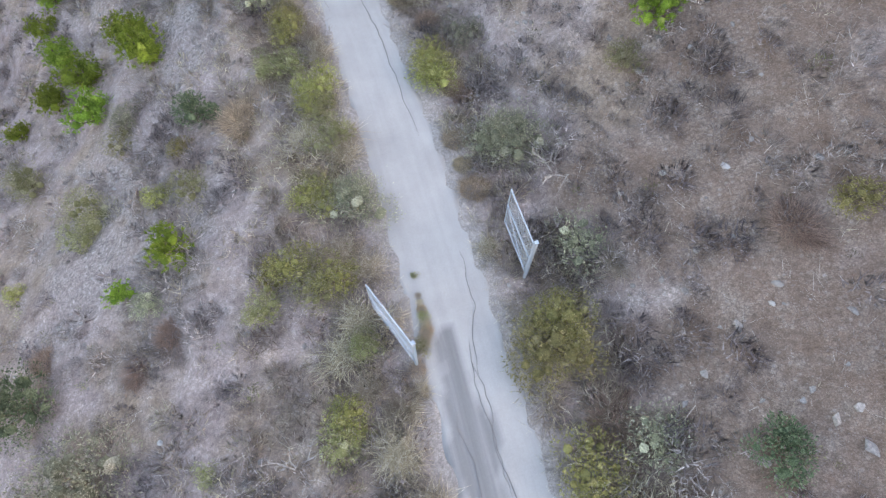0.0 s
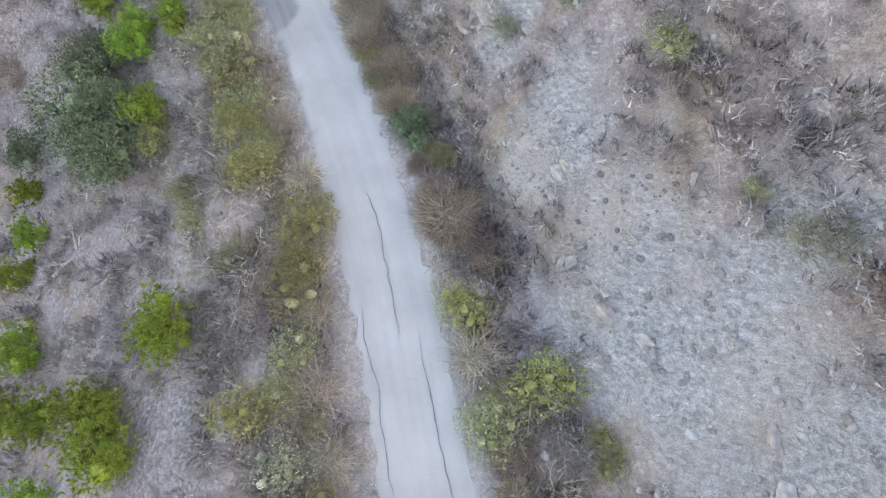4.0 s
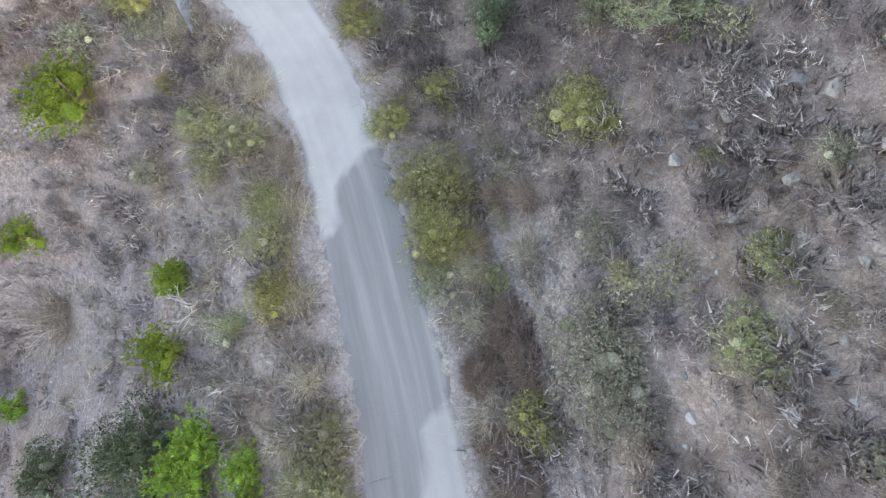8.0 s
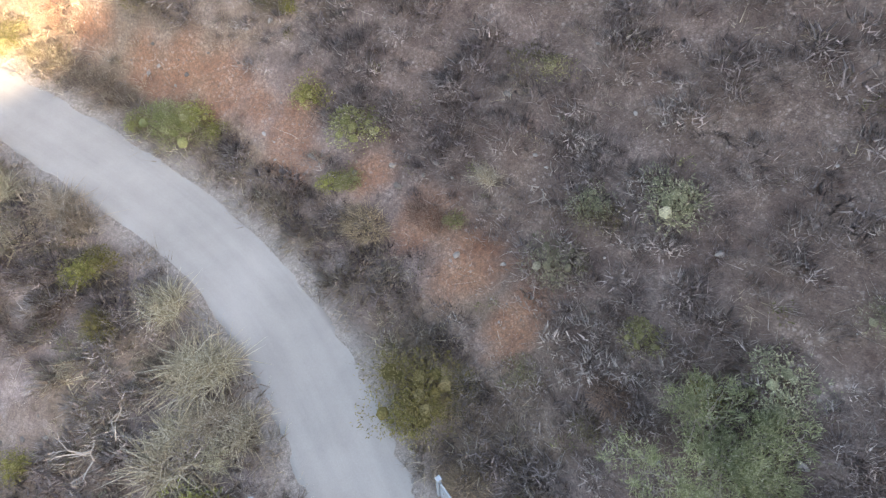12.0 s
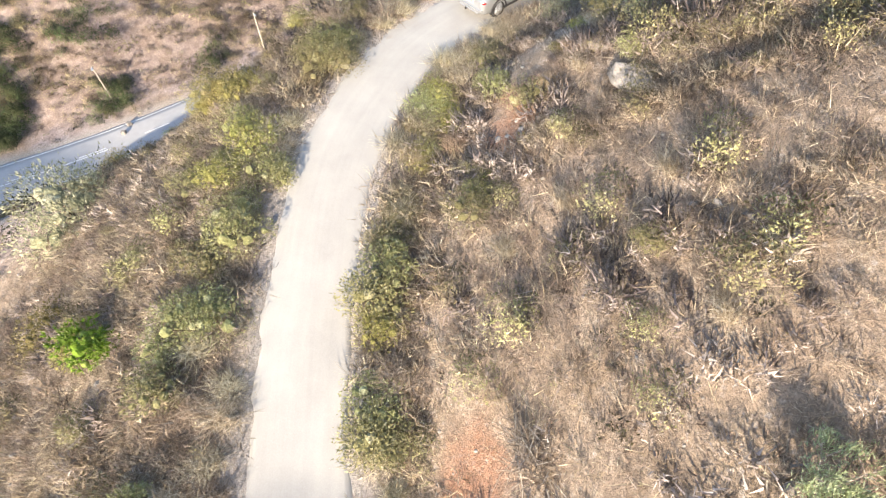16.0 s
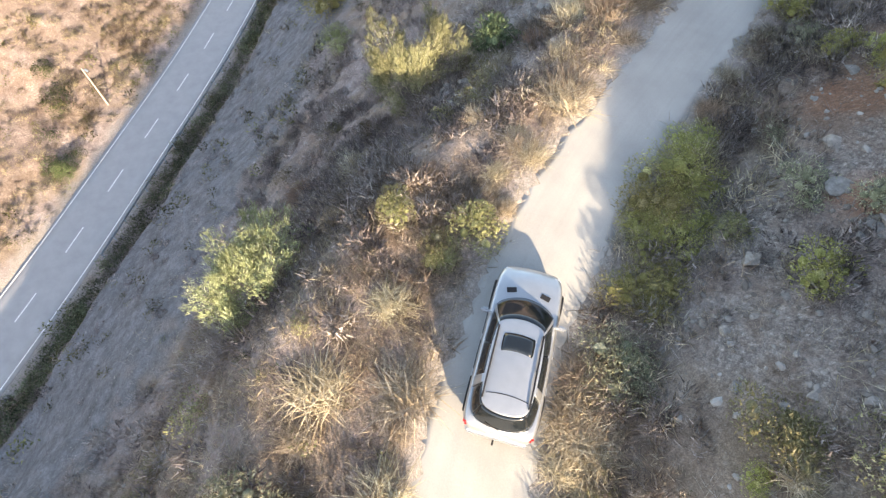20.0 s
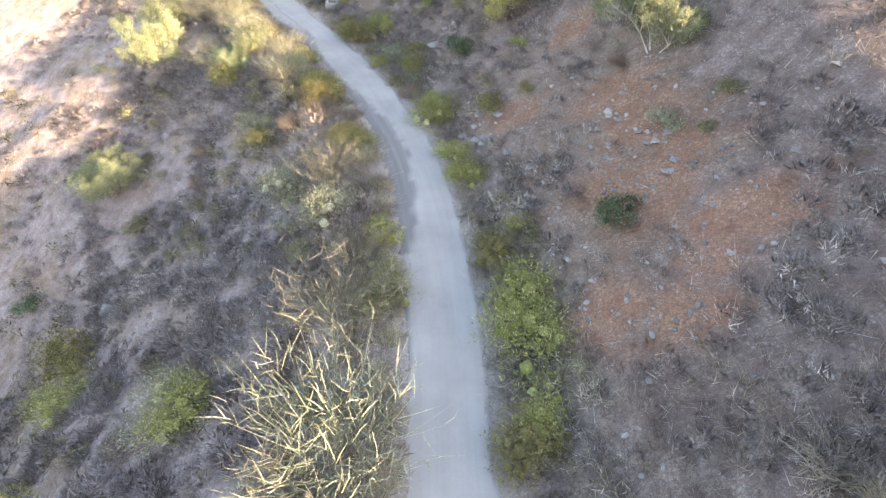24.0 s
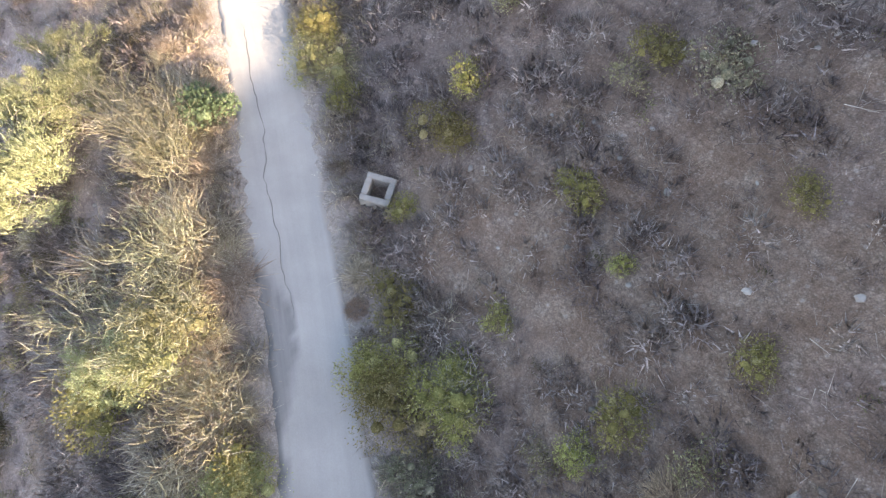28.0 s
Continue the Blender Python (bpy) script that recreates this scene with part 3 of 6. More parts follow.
def any_side(rng, along):
    return unit(np.cross(along, rng.normal(size=along.shape)))


def sticks(lines_, sides=4):
    """Tapered round sticks: rows of start, end, thickness at both."""
    vs, fs, k = [], [], 0
    for a, b, ra, rb in lines_:
        a, b = np.array(a, float), np.array(b, float)
        w = unit(b - a)
        u = unit(np.cross(w, (0.31, 0.77, 0.55)))
        t = np.cross(w, u)
        ang = np.arange(sides) * 2 * np.pi / sides
        ring = np.cos(ang)[:, None] * u + np.sin(ang)[:, None] * t
        vs.append(np.concatenate([a + ring * ra, b + ring * rb]))
        i = np.arange(sides)
        fs.append(np.concatenate([np.stack([i, (i + 1) % sides, sides + i], 1), np.stack([(i + 1) % sides, sides + (i + 1) % sides, sides + i], 1)]) + k)
        k += 2 * sides
    return np.concatenate(vs), np.concatenate(fs)


def branching(rng, levels, first, spread, shrink=0.68, splits=3, lean=0.55, thick=0.035):
    """A skeleton of limbs; returns sticks and the tips with their directions."""
    out, tips = [], []
    starts = []
    for k in range(first):
        a = 2 * np.pi * (k + rng.rand()) / first
        starts.append((np.array([0.04 * np.cos(a), 0.04 * np.sin(a), -0.08]), unit(np.array([np.cos(a) * lean, np.sin(a) * lean, 1.0])), 0.42 * (0.8 + 0.4 * rng.rand()), thick, 0))
    while starts:
        p, w, l, r, n = starts.pop()
        q = p + w * l
        out.append((p, q, r, r * 0.65))
        if n >= levels:
            tips.append((q, w))
            continue
        for _ in range(splits if n else max(2, splits)):
            v = unit(w + rng.normal(size=3) * spread + np.array([0, 0, 0.12]))
            starts.append((q - w * l * 0.08, v, l * shrink * (0.75 + 0.5 * rng.rand()), r * 0.62, n + 1))
    return out, tips


def lobes_of(rng, count, wide, tall, size):
    a, r = rng.rand(count) * 2 * np.pi, np.sqrt(rng.rand(count)) * wide
    z = tall * (0.35 + 0.5 * rng.rand(count)) * (1 - 0.35 * r / wide)
    return np.stack([r * np.cos(a), r * np.sin(a), z], 1), size * (0.7 + 0.6 * rng.rand(count))


def dome(rng, around=7, tall=0.5, wide=0.62, base=-0.06):
    """A low uneven mound: the dense inside of a bush."""
    a = 2 * np.pi * np.arange(around) / around + rng.rand() * 6
    rings = []
    for r, z in ((1.0, 0.0), (0.86, 0.52), (0.48, 0.88)):
        k = wide * r * (0.8 + 0.4 * rng.rand(around))
        rings.append(np.stack([k * np.cos(a), k * np.sin(a), base + (tall - base) * z * (0.85 + 0.3 * rng.rand(around))], 1))
    v = np.concatenate(rings + [np.array([[0.08 * rng.normal(), 0.08 * rng.normal(), tall]])])
    i, f = np.arange(around), []
    for n in (0, 1):
        p, q, o, w = n * around + i, n * around + (i + 1) % around, (n + 1) * around + i, (n + 1) * around + (i + 1) % around
        f += [np.stack([p, q, w], 1), np.stack([p, w, o], 1)]
    f.append(np.stack([2 * around + i, 2 * around + (i + 1) % around, np.full(around, 3 * around)], 1))
    return v, np.concatenate(f)


def placed(piece, at, size):
    return piece[0] * size + np.asarray(at), piece[1]


def shrub_mesh(rng, count=900, leaf=0.10, thin=0.55, tall=0.95, lobes=9, ragged=0.25, core=0.32):
    c, s = lobes_of(rng, lobes, 0.62, tall, 0.42)
    k = rng.randint(0, lobes, count)
    out = unit(rng.normal(size=(count, 3)) + [0, 0, 0.35])
    p = c[k] + out * (s[k] * (0.55 + 0.5 * rng.rand(count) ** 0.6 + ragged * (rng.rand(count) > 0.85) * rng.rand(count)))[:, None]
    p[:, 2] = np.maximum(p[:, 2], 0.03 + 0.06 * rng.rand(count))
    w = unit(out * 0.8 + rng.normal(size=(count, 3)) * 0.5 + [0, 0, 0.55])
    l = leaf * (0.6 + 0.9 * rng.rand(count))
    twigs = sticks([((0, 0, -0.1), tuple(q * 0.8), 0.025, 0.008) for q in c])
    insides = [placed(dome(rng, 6, 0.75, 0.80, -0.8), q, core * r) for q, r in zip(c, s)] if core else []
    return join(blades(p, w, any_side(rng, w), l, l * thin), *insides), twigs


def pine_mesh(rng, large=False):
    clumps, needle = (620, 0.078) if large else (260, 0.125)
    c, s = lobes_of(rng, 12, 0.50, 1.25, 0.38)
    k = rng.randint(0, 12, clumps)
    out = unit(rng.normal(size=(clumps, 3)) + [0, 0, 0.45])
    hub = c[k] + out * (s[k] * (0.45 + 0.6 * rng.rand(clumps)))[:, None]
    hub[:, 2] = np.maximum(hub[:, 2], 0.1)
    m = 12
    w = unit(np.repeat(out, m, 0) * 0.7 + rng.normal(size=(clumps * m, 3)) * 0.6 + [0, 0, 0.6])
    l = needle * (0.6 + 0.7 * rng.rand(len(w)))
    twigs = sticks([((0, 0, -0.1), (0, 0, 0.9), 0.05, 0.02)] + [((0, 0, 0.15), tuple(q * 0.85), 0.025, 0.01) for q in c])
    insides = [placed(dome(rng, 6, 0.75, 0.8, -0.8), q, 0.4 * r) for q, r in zip(c, s)]
    return join(blades(np.repeat(hub, m, 0), w, any_side(rng, w), l, l * 0.27), *insides), twigs


def broom_mesh(rng, large=False):
    """Long limbs that end in upright feathery plumes, with gaps between them. One metre wide from its middle, one metre tall."""
    limbs, tips = branching(rng, 3 if large else 2, 4, 0.50, 0.78, 3, 0.60, 0.018)
    p, w = np.array([a for a, _ in tips]), np.array([b for _, b in tips])
    keep = rng.rand(len(p)) < 0.95
    p, w = p[keep], unit(w[keep] * 0.6 + [0, 0, 0.5])
    m = 190 if large else 130
    n = len(p) * m
    along = rng.rand(n, 1)
    span = np.repeat(0.24 + 0.18 * rng.rand(len(p), 1), m, 0)
    q = np.repeat(p, m, 0) + np.repeat(w, m, 0) * span * (along - 0.5) + rng.normal(size=(n, 3)) * span * 0.30 * (1.2 - along)
    v = unit(np.repeat(w, m, 0) * 0.9 + rng.normal(size=q.shape) * 0.45 + [0, 0, 0.2])
    l = (0.075 if large else 0.10) * (0.5 + 0.8 * rng.rand(n))
    size = 1 / np.percentile(np.hypot(*(q + v * l[:, None])[:, :2].T), 92), 1 / np.percentile(q[:, 2], 97)
    size = np.array([size[0], size[0], size[1]])
    spray, wood = blades(q, v, any_side(rng, v), l, 0.011 if large else 0.016), sticks(limbs, 4)
    return (spray[0] * size, spray[1]), (wood[0] * size, wood[1])


def tuft_mesh(rng, count=380, tall=1.05, flat=0.55, wide=0.019):
    a = rng.rand(count) * 2 * np.pi
    r = np.sqrt(rng.rand(count))
    w = unit(np.stack([np.cos(a) * r * flat, np.sin(a) * r * flat, 0.55 + 0.6 * rng.rand(count)], 1))
    w = unit(w + rng.normal(size=w.shape) * 0.22)
    b, q = rng.rand(count) * 2 * np.pi, 0.45 * np.sqrt(rng.rand(count))
    p = np.stack([np.cos(b) * q, np.sin(b) * q, 0 * a - 0.04], 1)
    l = tall * (0.55 + 0.55 * rng.rand(count))
    sag = np.stack([np.cos(a) * 0.30 * r, np.sin(a) * 0.30 * r, -0.28 * r - 0.05], 1) * l[:, None]
    return blades(p, w, unit(np.cross(w, [0.2, 0.1, 1.0])), l, wide, sag)


def twiggy_mesh(rng, count=1300):
    a, r = rng.rand(count) * 2 * np.pi, np.sqrt(rng.rand(count))
    p = np.stack([np.cos(a) * r * 0.55, np.sin(a) * r * 0.55, 0.5 * rng.rand(count) * (1.1 - r)], 1)
    w = unit(np.stack([np.cos(a) * r, np.sin(a) * r, 0.5 + 0.6 * rng.rand(count)], 1) + rng.normal(size=(count, 3)) * 0.35)
    l = 0.45 * (0.5 + 0.8 * rng.rand(count))
    return blades(p, w, any_side(rng, w), l, 0.012 + 0.010 * rng.rand(count))


def reed_mesh(rng, count=150):
    a, r = rng.rand(count) * 2 * np.pi, np.sqrt(rng.rand(count))
    p = np.stack([np.cos(a) * r * 0.6, np.sin(a) * r * 0.6, 0 * a - 0.05], 1)
    w = unit(np.stack([np.cos(a) * r * 0.45, np.sin(a) * r * 0.45, 0 * a + 1], 1) + rng.normal(size=(count, 3)) * 0.12)
    l = 1.7 * (0.6 + 0.5 * rng.rand(count))
    canes = blades(p, w, any_side(rng, w), l, 0.012, rng.normal(size=(count, 3)) * 0.12)
    m = 6
    at = np.repeat(p, m, 0) + np.repeat(w * l[:, None], m, 0) * rng.rand(count * m, 1)
    v = unit(np.repeat(w, m, 0) + rng.normal(size=at.shape) * 0.6)
    return join(canes, blades(at, v, any_side(rng, v), 0.34, 0.013, rng.normal(size=at.shape) * 0.1))


def dead_mesh(rng):
    limbs, tips = branching(rng, 3, 4, 0.50, 0.74, 2, 1.1, 0.030)
    v, f = sticks(limbs, 3)
    return v / np.percentile(np.hypot(v[:, 0], v[:, 1]), 97), f


def mesh_of(name, piece, mat):
    ob = as_object(name, piece[0], piece[1], mat)
    me = ob.data
    bpy.data.objects.remove(ob)
    return me


def along_track(rng, n, lo, hi, near=8.0, far=232.0):
    """Random places beside the track: offsets from lo to hi."""
    s, d = near + (far - near) * rng.rand(n), lo + (hi - lo) * rng.rand(n)
    x, y = np.interp(s, ROAD_LEN, ROAD_LINE[:, 0]), np.interp(s, ROAD_LEN, ROAD_LINE[:, 1])
    tx, ty = np.interp(s + 0.5, ROAD_LEN, ROAD_LINE[:, 0]) - x, np.interp(s + 0.5, ROAD_LEN, ROAD_LINE[:, 1]) - y
    l = np.hypot(tx, ty) + 1e-9
    return x + d * ty / l, y - d * tx / l


KINDS = {
    "olive": ("shrub", "round olive-green shrub with small leaves", [("foliage", "olive"), ("stem", "bark")]),
    "sage": ("shrub", "grey-green sage-like shrub with pale tips", [("foliage", "sage"), ("stem", "bark")]),
    "gold": ("shrub", "yellowing shrub with dry golden tips", [("foliage", "gold"), ("stem", "bark")]),
    "deep": ("shrub", "dense dark green shrub on the stony slope", [("foliage", "deep"), ("stem", "bark")]),
    "pine": ("pine_sapling", "bright green young pine with tufted needles", [("crown", "pine"), ("trunk", "bark")]),
    "broom": ("broom_tree", "feathery pale green broom with bare limbs", [("crown", "broom"), ("trunk", "dead")]),
    # broom whose leaf colour carries the sun on its crown
    "yellow": ("broom_tree", "tall broom tree with sunlight put into its leaf colour, bare grey limbs", [("crown", "yellow"), ("trunk", "dead")]),
    "straw": ("grass_tuft", "tall tuft of dry straw-coloured grass", [("tussock", "straw")]),
    "rust": ("dry_bush", "low rusty brown bush of dry twigs", [("brushwood", "rust")]),
    "reed": ("reed_clump", "clump of tall pale canes with long leaves", [("reed_foliage", "cane")]),
    "dead": ("dead_bush", "bleached dead bush of bare grey branches", [("branchwork", "dead")]),
}
MAT["cane"] = leafy("cane_leaves", (0.24, 0.24, 0.14), (0.52, 0.49, 0.34), (0.64, 0.60, 0.48))


def plant_meshes(kind, rng, large):
    many, leaf = (5000, 0.046) if large else (2000, 0.072)
    if kind in ("olive", "gold"):
        return shrub_mesh(rng, many, leaf, 0.48, 0.95, 14 if large else 10)
    if kind == "sage":
        return shrub_mesh(rng, many, leaf * 1.1, 0.4, 0.9, 13 if large else 9, 0.5)
    if kind == "deep":
        return shrub_mesh(rng, many, leaf * 1.1, 0.65, 1.05, 13 if large else 9)
    if kind == "pine":
        return pine_mesh(rng, large)
    if kind in ("broom", "yellow"):
        return broom_mesh(rng, large)
    return ({"straw": tuft_mesh, "rust": twiggy_mesh, "reed": reed_mesh, "dead": dead_mesh}[kind](rng),)


SHAPES = {}
for _kind, (_name, _label, _parts) in KINDS.items():
    for _large in (False, True) if _kind in ("olive", "gold", "sage", "deep", "broom", "yellow", "pine") else (False,):
        SHAPES[_kind, _large] = []
        for _n in range(3 if _large else 5 if _kind in ("olive", "gold", "straw", "broom", "pine") else 3):
            _rng = np.random.RandomState(100 + 7 * _n + len(SHAPES) * 31)
            SHAPES[_kind, _large].append([mesh_of(p, piece, MAT[m]) for (p, m), piece in zip(_parts, plant_meshes(_kind, _rng, _large))])


def plant(kind, x, y, r, pick, tall=1.0):
    name, label, parts = KINDS[kind]
    z = float(land([x], [y])[0][0])
    turn = (pick * 2.399) % 6.283
    wide = 1.25 if name == "broom_tree" else 1.42
    root = new(name)
    root.matrix_world = Matrix.LocRotScale((x, y, z - 0.02), Euler((0, 0, turn)), (wide * r, wide * r, 1.2 * r * tall))
    shapes = SHAPES[kind, (kind, True) in SHAPES and r > 1.05]
    for (part_name, _), me in zip(parts, shapes[pick % len(shapes)]):
        new(part_name, me).parent = root
    return tagged(root, label, name.replace("_", " "), group=name.replace("_", " ") + "s along the track")
import collections

# ---- where the larger plants stand: x, y, radius ----
PLANTS = collections.defaultdict(list)
PLANTS["broom"] += [
    (-18.8, 59.1, 0.70), (-21.6, 59.6, 1.62), (-36.9, 68.9, 1.48), (-47.4, 68.4, 0.37), (-48.2, 67.6, 0.76), (-49.8, 68.7, 0.50), (-51.0, 65.4, 0.80),
    (-83.3, 97.5, 2.13), (-113.6, 100.4, 1.13),
    (-120.7, 91.2, 2.07), (-124.9, 102.4, 2.70), (-126.3, 106.2, 1.77),
]
PLANTS["olive"] += [
    (11.8, 7.9, 0.68), (4.3, 0.8, 1.03), (4.0, 5.5, 1.08), (3.6, 4.6, 1.39), (0.4, 22.6, 0.69), (-0.4, 16.2, 0.92), (-0.6, 16.9, 1.04),
    (-1.4, 24.4, 1.00), (-3.0, 2.4, 0.68), (-3.8, 7.2, 0.77), (-4.0, 37.4, 0.91), (-4.2, 26.4, 0.87), (-4.8, 10.2, 0.82), (-5.2, 7.6, 0.87),
    (-5.4, 15.9, 0.89), (-5.5, 15.1, 0.79), (-5.7, 31.9, 0.55), (-6.1, 7.5, 0.59), (-7.1, 19.0, 0.85), (-7.1, 19.8, 0.75), (-9.3, 36.3, 0.54),
    (-9.7, 26.5, 1.08), (-9.9, 22.1, 0.90), (-10.0, 28.7, 1.03), (-10.9, 42.2, 0.85), (-11.6, 14.1, 0.53), (-12.1, 30.2, 0.86), (-12.5, 50.5, 1.28),
]
PLANTS["olive"] += [
    (-12.6, 12.1, 0.60), (-12.6, 30.6, 0.76), (-13.2, 31.9, 0.87), (-13.5, 32.3, 0.79), (-14.3, 34.1, 0.78), (-15.5, 45.4, 0.63), (-15.8, 46.2, 1.07),
    (-16.3, 48.1, 1.11), (-17.4, 48.0, 0.94), (-17.9, 32.7, 0.98), (-17.9, 51.9, 0.91), (-19.2, 49.9, 0.80), (-19.9, 42.2, 0.77), (-20.0, 8.8, 0.51),
    (-20.0, 42.6, 0.62), (-22.2, 53.6, 0.81), (-22.5, 61.4, 0.49), (-23.0, 54.4, 0.81), (-24.2, 56.1, 0.77), (-28.1, 48.4, 0.55), (-28.5, 56.8, 0.75),
    (-29.2, 57.4, 1.31), (-31.4, 51.0, 0.86), (-36.1, 61.2, 0.55), (-37.5, 48.0, 0.57), (-38.2, 52.4, 0.58), (-38.7, 63.0, 0.79), (-40.1, 53.7, 0.68),
]
PLANTS["olive"] += [
    (-40.2, 53.2, 0.60), (-41.3, 69.5, 0.67), (-41.5, 64.8, 0.37), (-41.9, 60.3, 0.54), (-42.8, 60.2, 0.82), (-44.3, 58.3, 0.47), (-45.1, 52.0, 0.68),
    (-47.1, 53.7, 0.56), (-53.3, 45.8, 0.84), (-54.5, 42.3, 0.98), (-54.7, 56.3, 0.66), (-59.4, 49.4, 0.92), (-59.6, 58.5, 0.52), (-61.2, 49.7, 0.93),
    (-61.5, 56.1, 0.64), (-63.6, 56.8, 0.84), (-65.0, 56.1, 0.74), (-65.1, 60.5, 0.38), (-65.2, 47.3, 0.92), (-65.7, 46.0, 1.31), (-65.7, 45.0, 1.20),
    (-67.0, 35.4, 1.00), (-67.1, 61.1, 0.38), (-67.7, 51.1, 0.52), (-68.9, 48.8, 0.67), (-70.5, 65.5, 0.81), (-72.2, 62.6, 0.94), (-72.4, 29.4, 0.96),
]
PLANTS["olive"] += [
    (-72.6, 61.8, 0.81), (-73.6, 64.7, 1.19), (-74.0, 63.1, 0.76), (-74.5, 63.7, 0.65), (-74.7, 33.9, 0.84), (-75.0, 64.6, 1.18), (-75.6, 65.6, 1.32),
    (-75.7, 32.5, 1.18), (-76.8, 66.9, 0.81), (-77.7, 73.3, 0.78), (-81.3, 74.8, 0.92), (-82.7, 80.2, 1.06), (-83.1, 78.8, 1.17), (-84.4, 82.8, 1.72),
    (-85.0, 84.7, 1.50), (-85.3, 72.7, 1.05), (-86.2, 88.3, 0.85), (-87.1, 87.0, 1.18), (-89.5, 98.2, 0.52), (-90.7, 91.8, 1.12), (-90.8, 68.8, 0.90),
    (-91.2, 92.3, 0.66), (-91.3, 97.3, 0.73), (-91.4, 102.2, 0.58), (-91.5, 97.8, 0.70), (-92.0, 93.7, 1.03), (-92.3, 86.1, 0.89), (-94.9, 97.0, 1.29),
]
PLANTS["olive"] += [
    (-95.1, 98.3, 1.17), (-96.5, 68.5, 1.65), (-96.6, 76.5, 1.50), (-97.6, 86.4, 0.52), (-98.1, 92.5, 1.30), (-98.7, 102.4, 1.07), (-99.2, 93.5, 0.90),
    (-99.2, 102.9, 0.92), (-99.4, 112.8, 0.57), (-99.4, 104.0, 0.90), (-100.6, 70.0, 1.83), (-100.7, 110.2, 0.84), (-100.8, 108.8, 0.58), (-101.0, 116.5, 0.52),
    (-102.4, 103.2, 0.73), (-103.0, 96.7, 1.40), (-103.2, 113.3, 0.38), (-103.6, 97.6, 1.27), (-104.3, 107.6, 1.24), (-104.9, 110.4, 0.59), (-105.0, 108.6, 0.69),
    (-105.4, 93.3, 1.25), (-105.5, 114.5, 0.73), (-105.7, 106.2, 1.40), (-106.3, 118.7, 0.78), (-106.7, 106.9, 1.17), (-107.8, 101.7, 0.93), (-107.8, 76.4, 1.80),
]
PLANTS["olive"] += [
    (-108.2, 108.7, 0.95), (-108.9, 65.4, 1.96), (-109.4, 67.1, 1.94), (-110.1, 111.4, 0.60), (-110.8, 114.2, 1.06), (-111.0, 78.2, 2.04), (-111.3, 115.9, 0.77),
    (-113.7, 99.4, 1.53), (-114.4, 61.6, 2.50), (-115.8, 113.6, 0.79), (-119.4, 115.3, 1.07),
]
PLANTS["sage"] += [
    (6.5, 1.8, 0.80), (4.8, 8.4, 0.95), (3.9, 27.4, 0.74), (3.1, 13.0, 1.27), (2.1, 12.8, 0.96), (0.9, 18.7, 0.78), (-2.2, 35.5, 0.56),
    (-3.2, 9.8, 1.10), (-4.1, 35.6, 0.63), (-5.0, 42.6, 0.68), (-7.4, 49.0, 0.47), (-8.6, 20.8, 0.78), (-9.2, 43.1, 1.16), (-10.0, 43.9, 1.47),
    (-11.1, 47.1, 0.76), (-11.4, 6.9, 0.65), (-12.9, 0.9, 1.90), (-13.6, 53.9, 0.79), (-15.1, 44.8, 0.69), (-15.2, 16.9, 0.76), (-16.5, 59.8, 0.58),
    (-20.5, 64.2, 0.53), (-21.4, 62.2, 0.78), (-21.4, 41.0, 0.76), (-21.6, 53.9, 0.47), (-26.0, 65.1, 0.88), (-27.6, 62.5, 0.75), (-27.7, 64.3, 0.56),
]
PLANTS["sage"] += [
    (-27.8, 45.6, 0.97), (-30.3, 50.2, 0.74), (-33.1, 49.1, 0.86), (-61.3, 37.5, 2.69), (-70.7, 60.1, 1.06), (-71.0, 50.0, 0.86), (-71.2, 40.1, 1.01),
    (-71.6, 67.9, 0.57), (-72.8, 72.0, 1.17), (-73.0, 67.4, 0.75), (-74.5, 80.6, 0.67), (-75.4, 68.9, 0.57), (-76.6, 74.5, 0.57), (-79.2, 73.8, 0.64),
    (-81.8, 92.7, 0.72), (-85.4, 102.4, 0.63), (-87.8, 69.1, 0.94), (-89.7, 73.3, 1.32), (-90.8, 106.2, 0.92), (-95.7, 86.6, 1.46), (-95.9, 84.6, 0.66),
    (-97.6, 76.4, 1.69), (-98.0, 101.4, 0.78), (-100.7, 89.1, 1.41), (-101.3, 104.5, 0.98), (-101.7, 105.1, 0.78), (-103.7, 105.1, 0.77), (-104.5, 118.7, 0.87),
]
PLANTS["sage"] += [
    (-104.6, 108.2, 0.81), (-106.4, 94.8, 0.87), (-108.3, 95.1, 0.96),
]
PLANTS["gold"] += [
    (6.7, 14.7, 0.69), (2.8, 28.8, 0.39), (0.7, 32.9, 0.82), (-2.5, 4.9, 0.55), (-2.8, 22.9, 0.89), (-4.0, 39.6, 0.45), (-5.1, 14.4, 0.78),
    (-6.0, 32.0, 0.63), (-6.3, 6.4, 0.78), (-7.6, 46.4, 0.72), (-7.6, 44.7, 0.83), (-7.7, 17.0, 0.66), (-7.8, 0.9, 0.45), (-7.8, 17.4, 0.63),
    (-8.6, 35.1, 0.61), (-9.0, 24.1, 0.75), (-9.3, 49.2, 0.28), (-10.7, 12.1, 0.81), (-13.5, 45.7, 0.61), (-13.5, 33.2, 0.85), (-14.3, 28.5, 0.66),
    (-14.6, 34.8, 1.03), (-15.0, 29.5, 0.72), (-15.0, 37.3, 0.66), (-15.2, 36.2, 0.97), (-15.5, 15.6, 0.79), (-16.0, 38.2, 0.81), (-16.0, 46.8, 0.89),
]
